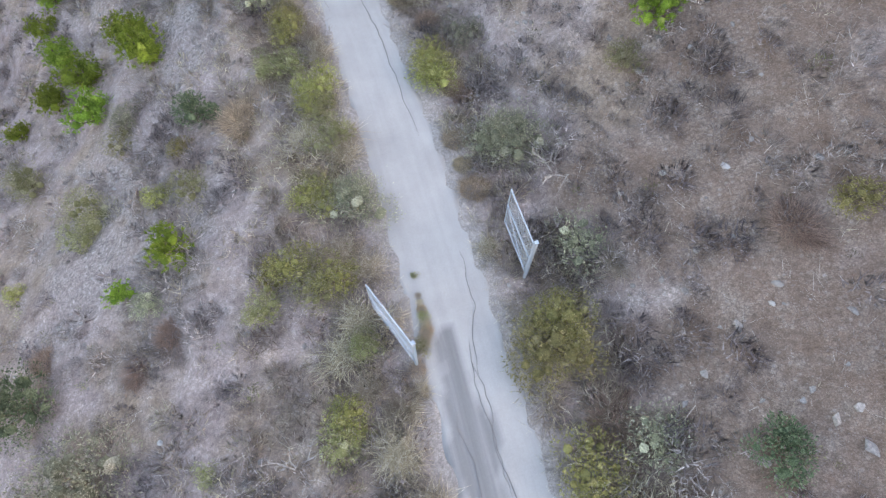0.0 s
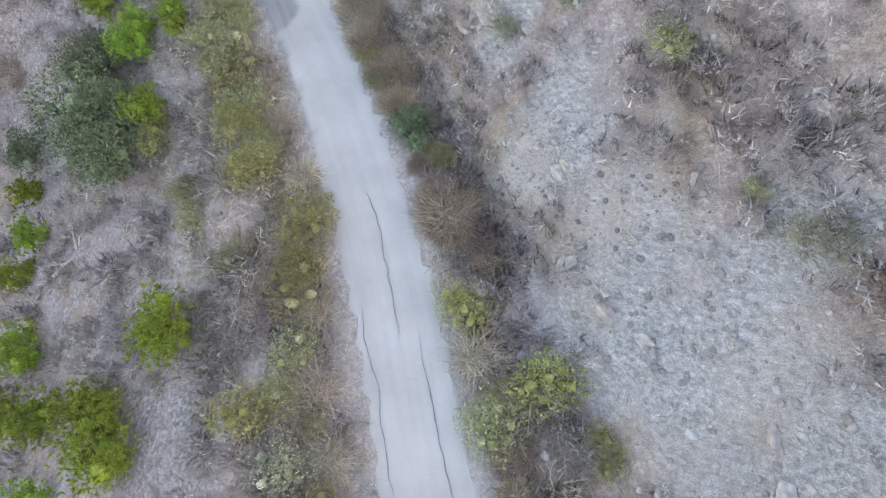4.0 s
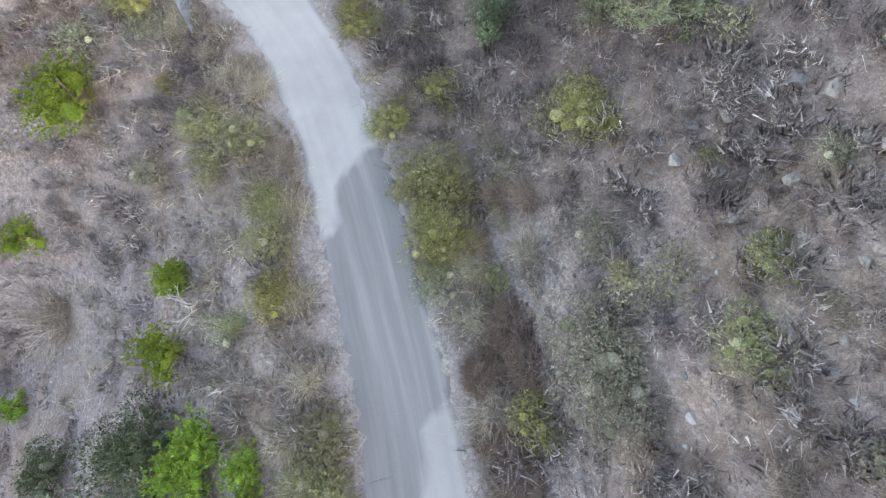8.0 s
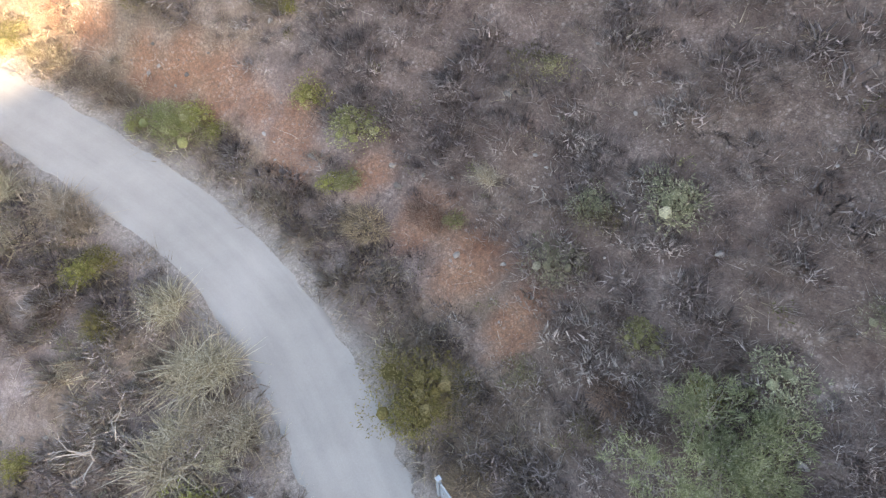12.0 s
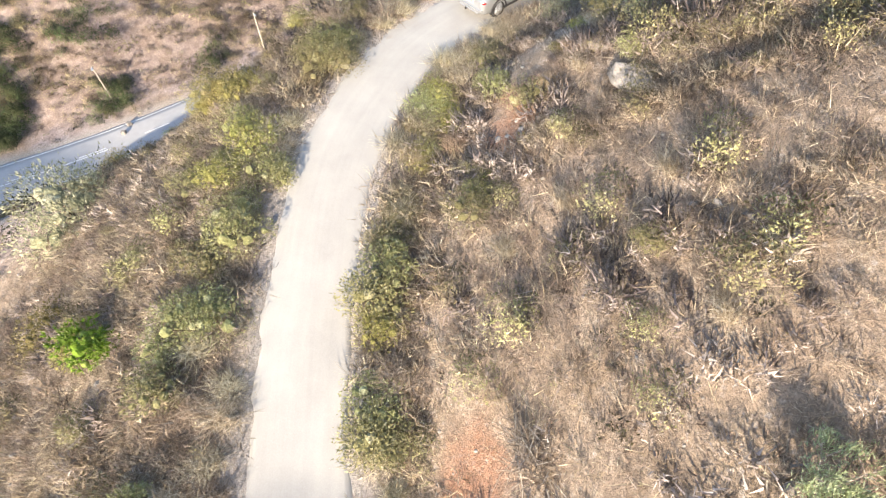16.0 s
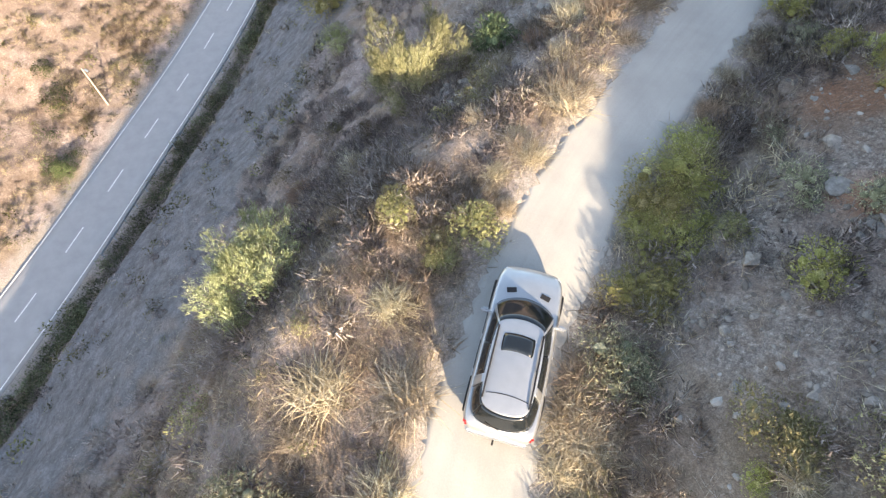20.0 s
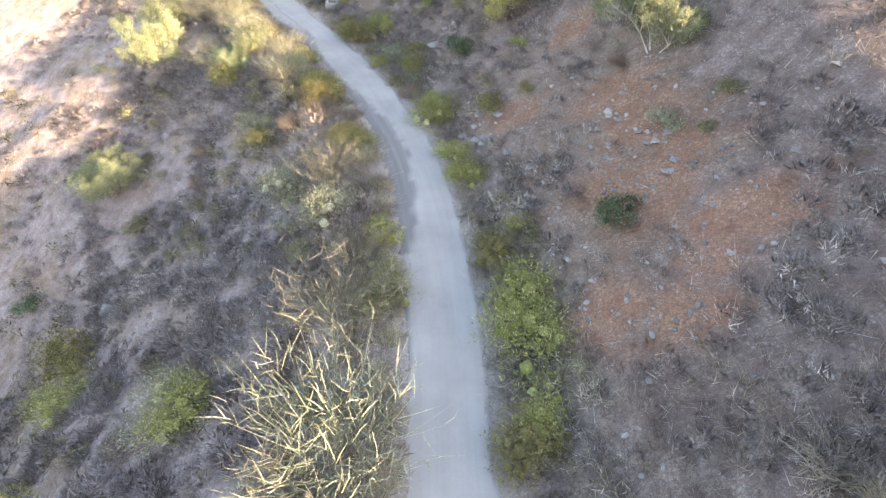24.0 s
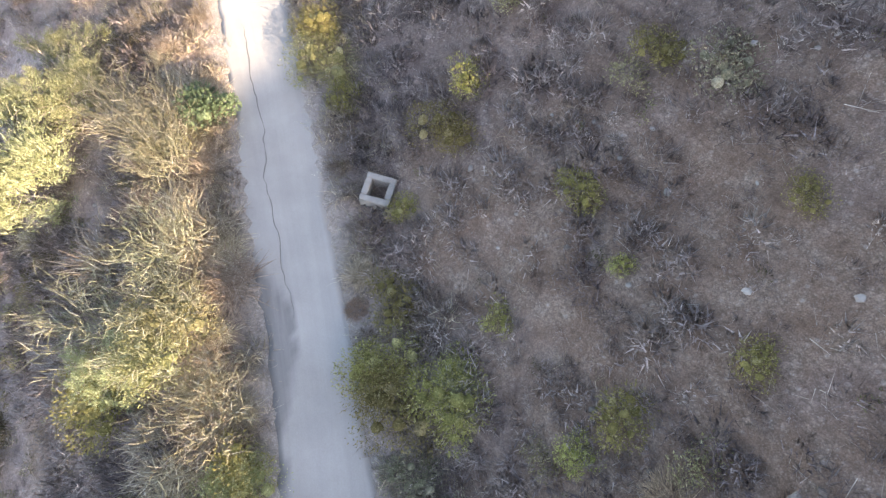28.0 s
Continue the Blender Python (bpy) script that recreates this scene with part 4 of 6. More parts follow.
PLANTS["gold"] += [
    (-16.1, 38.9, 0.92), (-16.3, 36.1, 0.65), (-16.5, 12.0, 1.13), (-16.6, 10.9, 0.87), (-16.9, 48.3, 1.03), (-20.4, 65.4, 0.67), (-20.9, 44.3, 0.89),
    (-21.0, 60.3, 0.39), (-21.5, 44.9, 0.65), (-21.7, 45.2, 0.68), (-22.5, 15.9, 1.17), (-24.5, 61.9, 0.52), (-24.7, 45.9, 0.84), (-25.6, 47.2, 0.88),
    (-26.1, 47.6, 0.72), (-31.3, 62.4, 0.41), (-35.6, 61.6, 0.55), (-36.3, 62.9, 0.88), (-43.0, 58.8, 1.13), (-45.8, 52.1, 0.59), (-46.5, 65.0, 0.81),
    (-51.6, 57.0, 0.74), (-52.2, 56.9, 0.96), (-52.8, 56.7, 0.77), (-53.8, 50.9, 1.12), (-56.1, 56.1, 1.03), (-56.1, 63.0, 0.50), (-56.8, 56.2, 0.83),
]
PLANTS["gold"] += [
    (-57.4, 50.8, 1.06), (-58.3, 55.8, 0.82), (-58.5, 58.5, 0.79), (-59.2, 56.0, 0.66), (-59.4, 47.8, 0.78), (-59.7, 50.9, 0.88), (-62.0, 56.4, 0.63),
    (-62.9, 56.1, 0.72), (-63.0, 59.6, 0.72), (-63.7, 62.6, 0.62), (-64.0, 56.1, 0.84), (-64.4, 55.9, 0.74), (-64.7, 58.3, 0.65), (-65.3, 58.0, 0.53),
    (-65.6, 51.2, 1.12), (-66.5, 51.0, 1.14), (-67.1, 58.0, 0.90), (-67.3, 62.1, 0.66), (-67.5, 57.6, 0.72), (-67.8, 61.9, 0.88), (-69.3, 49.0, 0.77),
    (-69.4, 51.3, 0.70), (-71.2, 70.8, 0.53), (-71.9, 74.6, 0.88), (-72.8, 65.3, 0.54), (-75.7, 57.2, 0.54), (-76.1, 57.3, 0.58), (-76.2, 58.6, 0.81),
]
PLANTS["gold"] += [
    (-77.8, 56.4, 0.54), (-78.3, 56.4, 0.52), (-79.7, 93.2, 0.59), (-80.3, 91.7, 0.44), (-90.1, 82.2, 1.09), (-90.9, 83.4, 1.13), (-99.3, 100.6, 0.67),
    (-104.0, 59.5, 1.36), (-104.3, 98.3, 1.21), (-107.3, 101.1, 1.08), (-108.9, 97.1, 0.71), (-112.7, 101.8, 1.20), (-113.1, 102.9, 1.21), (-115.0, 88.4, 1.13),
    (-117.7, 113.9, 1.25), (-122.2, 91.6, 2.27), (-133.9, 86.5, 0.95),
]
PLANTS["pine"] += [
    (7.5, 15.6, 0.87), (-10.8, 9.1, 0.92), (-12.9, 7.6, 0.60), (-14.1, 24.8, 1.43), (-15.4, 20.6, 1.51), (-15.9, 21.8, 1.24), (-17.7, 36.7, 0.72),
    (-18.1, 18.0, 1.26), (-18.2, 37.6, 0.72), (-18.7, 33.6, 1.04), (-19.9, 21.0, 1.35), (-20.1, 36.6, 1.09), (-20.4, 37.5, 1.04), (-22.7, 20.9, 1.25),
    (-22.8, 23.8, 1.26), (-23.3, 39.5, 1.08), (-24.3, 41.8, 0.70), (-24.6, 42.0, 0.65), (-25.1, 29.3, 0.99), (-25.6, 20.0, 0.82), (-25.7, 27.6, 1.07),
    (-27.0, 31.6, 1.03), (-32.1, 46.8, 1.75), (-33.0, 34.7, 0.78), (-33.8, 41.4, 0.97), (-46.8, 47.7, 1.00), (-53.2, 46.5, 1.01), (-46.9, 65.0, 0.75), (-41.6, 69.6, 0.80), (-45.0, 69.4, 0.85),
]
PLANTS["deep"] += [
    (9.0, 1.3, 0.73), (5.6, 21.7, 0.46), (2.8, 20.1, 0.75), (-7.1, 32.6, 0.78), (-10.9, 15.5, 0.85),
    (-16.7, 3.4, 1.30), (-17.3, 54.1, 0.89), (-20.1, 32.1, 1.76), (-21.6, 33.6, 2.06), (-22.8, 36.5, 1.40), (-27.7, 33.8, 1.12), (-82.6, 87.9, 0.79),
    (-86.0, 64.0, 1.00), (-86.5, 63.7, 0.82), (-95.5, 102.6, 0.86), (-119.0, 109.2, 0.99), (-123.5, 82.0, 0.86),
]
PLANTS["straw"] += [
    (5.9, 7.3, 0.64), (1.6, 8.3, 0.49), (-1.1, 35.9, 0.69), (-1.4, 1.5, 0.74), (-1.8, 37.4, 0.60), (-2.7, 5.6, 0.56), (-3.3, 4.4, 0.80),
    (-3.5, 24.8, 0.84), (-4.3, 13.1, 0.97), (-4.4, 7.9, 0.87), (-5.4, 17.8, 0.63), (-6.0, 18.9, 0.65), (-6.0, 15.7, 0.69), (-6.1, 41.9, 0.76),
    (-8.3, 23.0, 0.99), (-10.0, 37.7, 0.80), (-10.4, 39.4, 0.95), (-12.1, 41.9, 0.81), (-12.2, 32.6, 0.67), (-12.7, 46.6, 0.74), (-13.3, 34.4, 0.53),
    (-13.5, 44.2, 0.68), (-14.5, 45.7, 0.62), (-19.2, 42.6, 0.69), (-20.8, 45.4, 0.71), (-21.4, 46.2, 0.52), (-21.9, 45.6, 0.75), (-22.2, 46.9, 0.74),
]
PLANTS["straw"] += [
    (-22.5, 47.4, 0.54), (-24.6, 49.3, 0.76), (-25.6, 50.1, 0.54), (-25.8, 49.4, 0.77), (-26.0, 46.9, 0.82), (-27.3, 50.3, 0.55), (-29.4, 51.0, 0.82),
    (-30.0, 51.7, 0.52), (-31.1, 63.8, 0.60), (-32.0, 39.2, 1.67), (-32.2, 53.3, 0.73), (-32.2, 52.4, 0.63), (-33.1, 52.9, 0.82), (-33.2, 51.3, 1.06),
    (-33.6, 52.1, 0.81), (-34.3, 54.0, 0.95), (-34.8, 53.4, 1.12), (-37.2, 54.3, 0.89), (-42.1, 54.2, 0.93), (-43.1, 54.2, 0.83), (-43.2, 66.1, 0.59),
    (-43.4, 52.1, 0.96), (-45.2, 53.1, 0.86), (-46.0, 66.6, 0.65), (-47.5, 52.5, 0.78), (-48.3, 52.6, 0.98), (-49.0, 63.5, 0.83), (-49.2, 52.1, 0.66),
]
PLANTS["straw"] += [
    (-50.0, 65.9, 0.70), (-50.3, 52.7, 0.52), (-51.6, 61.1, 0.98), (-52.3, 52.4, 0.55), (-54.2, 64.2, 0.49), (-55.2, 62.4, 0.51), (-55.4, 65.0, 0.43),
    (-57.0, 59.7, 0.54), (-58.1, 63.3, 0.53), (-58.2, 61.1, 0.60), (-63.0, 55.2, 0.52), (-63.1, 55.7, 0.72), (-63.7, 61.2, 0.56), (-65.8, 55.9, 0.47),
    (-65.8, 56.9, 0.77), (-66.7, 56.9, 0.71), (-66.7, 56.0, 0.72), (-66.8, 61.7, 0.59), (-66.9, 56.4, 0.63), (-67.7, 57.1, 0.75), (-67.8, 52.0, 0.45),
    (-68.4, 44.2, 0.79), (-68.9, 52.8, 0.61), (-69.0, 58.6, 0.76), (-69.0, 57.6, 0.57), (-69.1, 50.6, 1.04), (-69.4, 59.1, 0.61), (-69.6, 52.8, 0.92),
]
PLANTS["straw"] += [
    (-69.7, 58.3, 0.76), (-70.0, 53.3, 0.80), (-70.1, 58.6, 0.70), (-70.5, 53.7, 0.40), (-70.8, 59.2, 0.71), (-71.3, 54.1, 0.41), (-71.8, 46.0, 0.63),
    (-72.2, 54.7, 0.94), (-72.2, 45.7, 0.72), (-72.2, 51.6, 0.52), (-73.0, 77.0, 0.74), (-73.2, 52.5, 0.94), (-74.8, 55.1, 0.67), (-76.2, 79.1, 0.90),
    (-76.6, 59.7, 0.44), (-77.4, 59.5, 0.45), (-78.1, 60.1, 0.50), (-78.2, 61.5, 0.60), (-78.7, 61.3, 0.76), (-78.7, 70.1, 0.57), (-79.4, 61.4, 0.48),
    (-80.0, 63.7, 0.96), (-80.8, 64.2, 1.06), (-81.0, 60.7, 0.56), (-82.1, 67.6, 0.57), (-82.4, 64.9, 0.70), (-82.4, 56.1, 0.80), (-83.8, 69.5, 0.83),
]
PLANTS["straw"] += [
    (-83.8, 62.9, 0.76), (-84.4, 66.1, 0.69), (-84.4, 67.7, 0.90), (-84.4, 63.5, 0.56), (-84.6, 66.6, 0.99), (-84.9, 68.2, 0.83), (-86.8, 76.2, 0.78),
    (-93.6, 88.1, 0.79), (-94.8, 89.8, 0.84), (-96.5, 91.8, 0.92), (-97.3, 92.7, 0.85), (-100.2, 95.8, 0.69), (-105.1, 99.8, 0.69), (-107.7, 98.6, 1.23),
    (-109.1, 100.0, 0.85), (-109.3, 102.8, 0.71), (-109.8, 108.7, 0.69), (-111.7, 102.8, 0.83), (-113.0, 105.3, 1.11), (-114.9, 105.7, 1.28), (-117.9, 102.6, 1.46),
    (-120.8, 109.2, 1.26), (-123.7, 100.1, 0.75),
]
PLANTS["rust"] += [
    (10.5, 7.4, 0.95), (5.4, 26.0, 0.82), (5.4, 2.3, 1.00), (-5.1, 29.6, 1.25), (-5.4, 39.6, 0.50), (-5.5, 30.4, 0.89), (-7.9, 34.2, 0.76),
    (-8.0, 36.0, 1.12), (-8.6, 14.9, 1.16), (-8.7, 35.8, 0.76), (-9.4, 38.5, 1.00), (-9.4, 37.0, 1.00), (-10.2, 46.2, 0.58), (-10.3, 5.8, 0.63),
    (-10.5, 38.9, 0.83), (-10.6, 40.3, 0.86), (-10.7, 40.9, 0.79), (-11.5, 43.5, 0.87), (-11.6, 4.4, 0.62), (-11.6, 41.5, 0.79), (-12.4, 44.5, 1.05),
    (-12.6, 43.9, 0.93), (-12.7, 42.7, 0.74), (-13.5, 48.4, 0.70), (-14.4, 48.4, 0.72), (-14.7, 46.7, 0.73), (-16.6, 5.3, 0.69), (-18.0, 63.2, 0.42),
]
PLANTS["rust"] += [
    (-19.3, 57.4, 0.59), (-24.3, 60.4, 0.70), (-26.1, 56.3, 0.72), (-28.0, 58.3, 0.87), (-32.3, 62.2, 0.83), (-34.2, 61.0, 1.07), (-62.1, 57.4, 0.61),
    (-63.5, 60.3, 0.48), (-64.6, 50.7, 0.56), (-64.9, 61.1, 0.59), (-65.7, 62.0, 0.47), (-75.3, 78.2, 0.76), (-77.5, 68.3, 0.70), (-79.2, 54.5, 0.59),
    (-84.3, 65.0, 0.77), (-84.7, 97.7, 0.66), (-85.7, 53.6, 0.97), (-97.8, 99.7, 0.85), (-98.4, 109.2, 1.03), (-101.2, 95.5, 0.60), (-103.4, 94.2, 1.00),
    (-109.0, 107.7, 0.43), (-110.3, 101.9, 0.82), (-110.6, 91.5, 0.96), (-112.4, 94.2, 1.01),
]
PLANTS["dead"] += [
    (4.2, 11.2, 0.81), (-4.5, 0.9, 0.76), (-19.1, 62.9, 0.86), (-21.4, 28.1, 1.23), (-22.7, 41.5, 0.80), (-29.4, 64.2, 0.77), (-30.8, 48.7, 1.15),
    (-35.3, 50.4, 0.91), (-49.1, 65.8, 1.00), (-68.3, 42.1, 1.07), (-87.4, 102.0, 0.78),
]
PLANTS["reed"] += [
    (-86.4, 71.7, 1.26), (-87.5, 74.2, 1.60), (-88.9, 76.8, 1.86), (-91.7, 81.4, 1.55), (-92.9, 84.6, 0.84), (-97.5, 89.7, 1.19), (-115.9, 100.8, 1.41),
]

for _x, _y, _r, _kind, _tall in ((-78.4, 50.7, 1.75, "broom", 1.5), (-87.0, 60.3, 1.8, "broom", 1.75), (-94.0, 105.6, 2.3, "yellow", 1.45),
                                 (-74.5, 71.4, 0.85, "yellow", 1.5), (-12.5, 54.4, 2.0, "broom", 0.9), (-13.6, 56.0, 1.5, "broom", 0.9), (-76.4, 73.2, 0.5, "yellow", 1.2)):
    plant(_kind, _x, _y, _r, int(abs(_x * 10)), _tall)
_pick = 0
for _kind, _rows in PLANTS.items():
    for _x, _y, _r in _rows:
        _pick += 1
        # the shrubs on the sunny side of the bend are lowered to shorten their shadows
        _low = 0.6 if -78 < _x < -57 and _kind in ("olive", "gold", "sage") and 0 < float(beside([_x], [_y], ROAD_LINE, ROAD_LEN)[1][0]) < 4.5 else 1.0
        plant(_kind, _x, _y, _r, _pick * 7 + int(abs(_x * 10)), _low * {"broom": 1.1, "deep": 1.1, "straw": 0.8, "pine": 1.0}.get(_kind, 0.68 + 0.03 * (_pick % 8)))

# tufts and canes that line the verges
_rng = np.random.RandomState(64)
for _kind, _near, _far, _lo, _hi, _step, _small, _big in (
        ("straw", 108, 127, -3.4, -2.0, 1.0, 0.35, 0.75), ("straw", 110, 134, 2.0, 3.0, 1.2, 0.35, 0.65), ("straw", 184, 212, -5.5, -2.2, 0.9, 0.5, 1.1),
        ("straw", 24, 74, -3.6, -1.9, 1.6, 0.35, 0.75), ("reed", 187, 209, -6.5, -3.2, 2.6, 0.8, 1.2), ("straw", 150, 184, -3.0, -1.9, 1.3, 0.3, 0.6),
        ("rust", 34, 74, 2.0, 3.4, 1.6, 0.4, 0.8), ("gold", 106, 128, -4.5, -2.4, 2.6, 0.5, 0.9),
        ("gold", 26, 80, -4.8, -2.5, 2.4, 0.45, 0.85),
        ):
    for _s in np.arange(_near, _far, _step):
        _x, _y = (float(v[0]) for v in along_track(_rng, 1, _lo, _hi, _s, _s + _step))
        plant(_kind, _x, _y, _small + (_big - _small) * _rng.rand(), int(_rng.randint(0, 999)), 0.85)


# ---- parts of made things ----
def part(name, bm, mat, parent=None, label="", smooth=False):
    me = bpy.data.meshes.new(name)
    bmesh.ops.recalc_face_normals(bm, faces=bm.faces)
    bm.to_mesh(me)
    bm.free()
    me.materials.append(mat)
    if smooth:
        me.polygons.foreach_set("use_smooth", np.ones(len(me.polygons), bool))
    ob = new(name, me)
    if parent is not None:
        ob.parent = parent
    return tagged(ob, label)


def box(bm, x, y, z, sx, sy, sz, m=None):
    """A box with its centre at x, y, z."""
    mat = Matrix.Translation((x, y, z)) @ Matrix.Diagonal((sx, sy, sz, 1))
    return bmesh.ops.create_cube(bm, size=1, matrix=(m @ mat) if m else mat)["verts"]


def rod(bm, a, b, r, r2=None, sides=8):
    a, b = Vector(a), Vector(b)
    m = Matrix.Translation((a + b) / 2) @ (b - a).to_track_quat("Z", "Y").to_matrix().to_4x4()
    return bmesh.ops.create_cone(bm, cap_ends=True, segments=sides, radius1=r, radius2=r if r2 is None else r2, depth=(b - a).length, matrix=m)["verts"]


def soften(bm, width, segments=2):
    bmesh.ops.bevel(bm, geom=bm.edges[:], offset=width, segments=segments, affect="EDGES", clamp_overlap=True)


# ---- gates ----
def gate(post, end, z, label, tall=2.25):
    """An open mesh gate leaf hung on a square post."""
    (px, py), (ex, ey) = post, end
    run = math.hypot(ex - px, ey - py)
    root = new("metal_gate")
    root.matrix_world = pose(px, py, z, 0, 0, math.degrees(math.atan2(ey - py, ex - px)))
    bm = bmesh.new()
    box(bm, 0, 0, tall / 2 + 0.05, 0.10, 0.10, tall + 0.5)
    box(bm, 0, 0, tall + 0.31, 0.13, 0.13, 0.03)
    soften(bm, 0.008, 1)
    part("post", bm, MAT["galvanised"], root)
    for height in (0.12, tall * 0.53, tall):
        bm = bmesh.new()
        rod(bm, (0.10, 0, height), (run, 0, height), 0.024)
        part("rail", bm, MAT["galvanised"], root)
    for at in (0.10, run):
        bm = bmesh.new()
        rod(bm, (at, 0, 0.10), (at, 0, tall), 0.024)
        part("stile", bm, MAT["galvanised"], root)
    bm = bmesh.new()
    rod(bm, (0.12, 0.02, 0.15), (run - 0.02, 0.02, tall * 0.53), 0.014)
    part("brace", bm, MAT["galvanised"], root)
    bm = bmesh.new()
    step = 0.085
    for k in range(1, int((run - 0.1) / step)):
        rod(bm, (0.1 + k * step, -0.01, 0.12), (0.1 + k * step, -0.01, tall), 0.0055, sides=3)
    for k in range(1, int(tall / 0.1)):
        rod(bm, (0.1, -0.014, 0.12 + k * 0.1), (run, -0.014, 0.12 + k * 0.1), 0.0055, sides=3)
    part("wire_mesh", bm, MAT["galvanised"], root, "fine welded wire mesh")
    for height in (0.35, tall - 0.3):
        bm = bmesh.new()
        rod(bm, (0.03, 0, height - 0.05), (0.11, 0, height + 0.05), 0.02)
        part("hinge", bm, MAT["galvanised"], root)
    bm = bmesh.new()
    box(bm, run - 0.08, 0.03, tall * 0.53 + 0.08, 0.10, 0.05, 0.14)
    part("latch", bm, MAT["galvanised"], root)
    return tagged(root, label, "gate", group="gate leaves beside the track")


gate((2.87, 7.2), (2.25, 9.3), 0.2, "open galvanised mesh gate leaf among dry brush")
gate((-0.86, 4.1), (-2.35, 6.0), 0.02, "open galvanised mesh gate leaf over dry grass")
gate((-26.55, 55.7), (-24.5, 55.2), 1.75, "open galvanised mesh gate leaf below the bank")
gate((-29.8, 52.5), (-28.45, 50.75), 1.35, "open galvanised mesh gate leaf in straw-coloured grass")


# ---- rocks ----
def rock_mesh(seed, flat=0.6):
    """A broken rock: the hull of a few corners, with sharp edges."""
    rng = np.random.RandomState(seed)
    bm = bmesh.new()
    for p in rng.uniform(-1, 1, (17, 3)):
        p = p / max(1.0, 0.8 * np.linalg.norm(p))
        bm.verts.new((p[0] * 1.2, p[1] * 0.9, p[2] * flat))
    hull = bmesh.ops.convex_hull(bm, input=bm.verts[:])
    loose = {e for e in hull["geom_interior"] + hull["geom_unused"] if isinstance(e, bmesh.types.BMVert)}
    bmesh.ops.delete(bm, geom=list(loose), context="VERTS")
    bmesh.ops.bevel(bm, geom=bm.edges[:], offset=0.04, segments=1, affect="EDGES", clamp_overlap=True)
    me = bpy.data.meshes.new("rock")
    bm.to_mesh(me)
    bm.free()
    return me


ROCKS = []
for _k in range(8):
    _me = rock_mesh(_k, 0.45 + 0.05 * (_k % 4))
    _me.materials.append(MAT["paleRock" if _k % 3 == 0 else "rock"])
    ROCKS.append(_me)


def rock(x, y, size, pick, label="angular grey rock lying on the slope"):
    z = float(land([x], [y])[0][0])
    ob = new("rock", ROCKS[pick % 8])
    ob.matrix_world = Matrix.LocRotScale((x, y, z + 0.05 * size), Euler((0.2 * math.sin(pick), 0.2 * math.cos(pick * 2), pick * 1.7)), (size, size, size))
    return tagged(ob, label, "rock", group="rocks on the slopes")


for _x, _y, _sx, _sy, _sz, _turn, _pick, _label in (
        (-62.2, 62.5, 0.95, 0.72, 0.42, 0.5, 3, "large flat grey slab of rock in dry grass"),
        (-64.4, 61.7, 0.42, 0.34, 0.30, 1.4, 1, "broken grey rock beside the large slab"),
        (-97.0, 110.6, 0.42, 0.36, 0.42, 2.6, 4, "square grey boulder on the slope")):
    _slab = rock(_x, _y, 1.0, _pick, _label)
    _slab.matrix_world = Matrix.LocRotScale((_x, _y, float(land([_x], [_y])[0][0]) + 0.14), Euler((0.25, -0.1, _turn)), (_sx, _sy, _sz))

# ledges of broken rock in the pale cutting
_rng = np.random.RandomState(8)
for _x, _y, _wide, _count in ((0.4, 27.0, 1.3, 16), (4.6, 22.8, 1.7, 22), (7.6, 23.6, 1.5, 16), (-2.2, 31.4, 1.0, 10), (-4.6, 36.4, 1.0, 8)):
    for _k in range(_count):
        _px, _py = _x + _wide * _rng.normal(), _y + _wide * _rng.normal()
        _ledge = rock(_px, _py, 1.0, 3 * int(_rng.randint(0, 3)), "pale broken ledge of rock in the cutting")
        _a = 0.08 + 0.26 * _rng.rand() ** 2
        _ledge.matrix_world = Matrix.LocRotScale((_px, _py, float(land([_px], [_py])[0][0]) + 0.02), Euler((0.5 * _rng.normal(), 0.4 * _rng.normal(), 2.2 + 0.5 * _rng.normal())), (_a * 1.5, _a, _a))

# heaps of flat stones on the broken slopes
_rng = np.random.RandomState(31)
for _x, _y, _wide, _count, _size in ((-73.8, 75.4, 1.3, 34, 0.30), (-70.8, 67.9, 1.2, 30, 0.36), (-91.2, 95.2, 0.8, 24, 0.30), (-88.5, 67.2, 0.6, 12, 0.28),
                                     (-70.4, 63.4, 1.2, 26, 0.17), (-83.4, 91.0, 2.6, 30, 0.20), (-8.2, 49.8, 1.6, 20, 0.26), (9.6, 3.0, 1.8, 18, 0.16), (-97.2, 105.0, 0.55, 18, 0.5), (-83.3, 61.4, 0.8, 10, 0.30)):
    for _k in range(_count):
        rock(_x + _wide * _rng.normal(), _y + _wide * _rng.normal(), _size * (0.3 + 0.9 * _rng.rand() ** 2), int(_rng.randint(0, 900)), "flat angular stone in a heap on the slope")

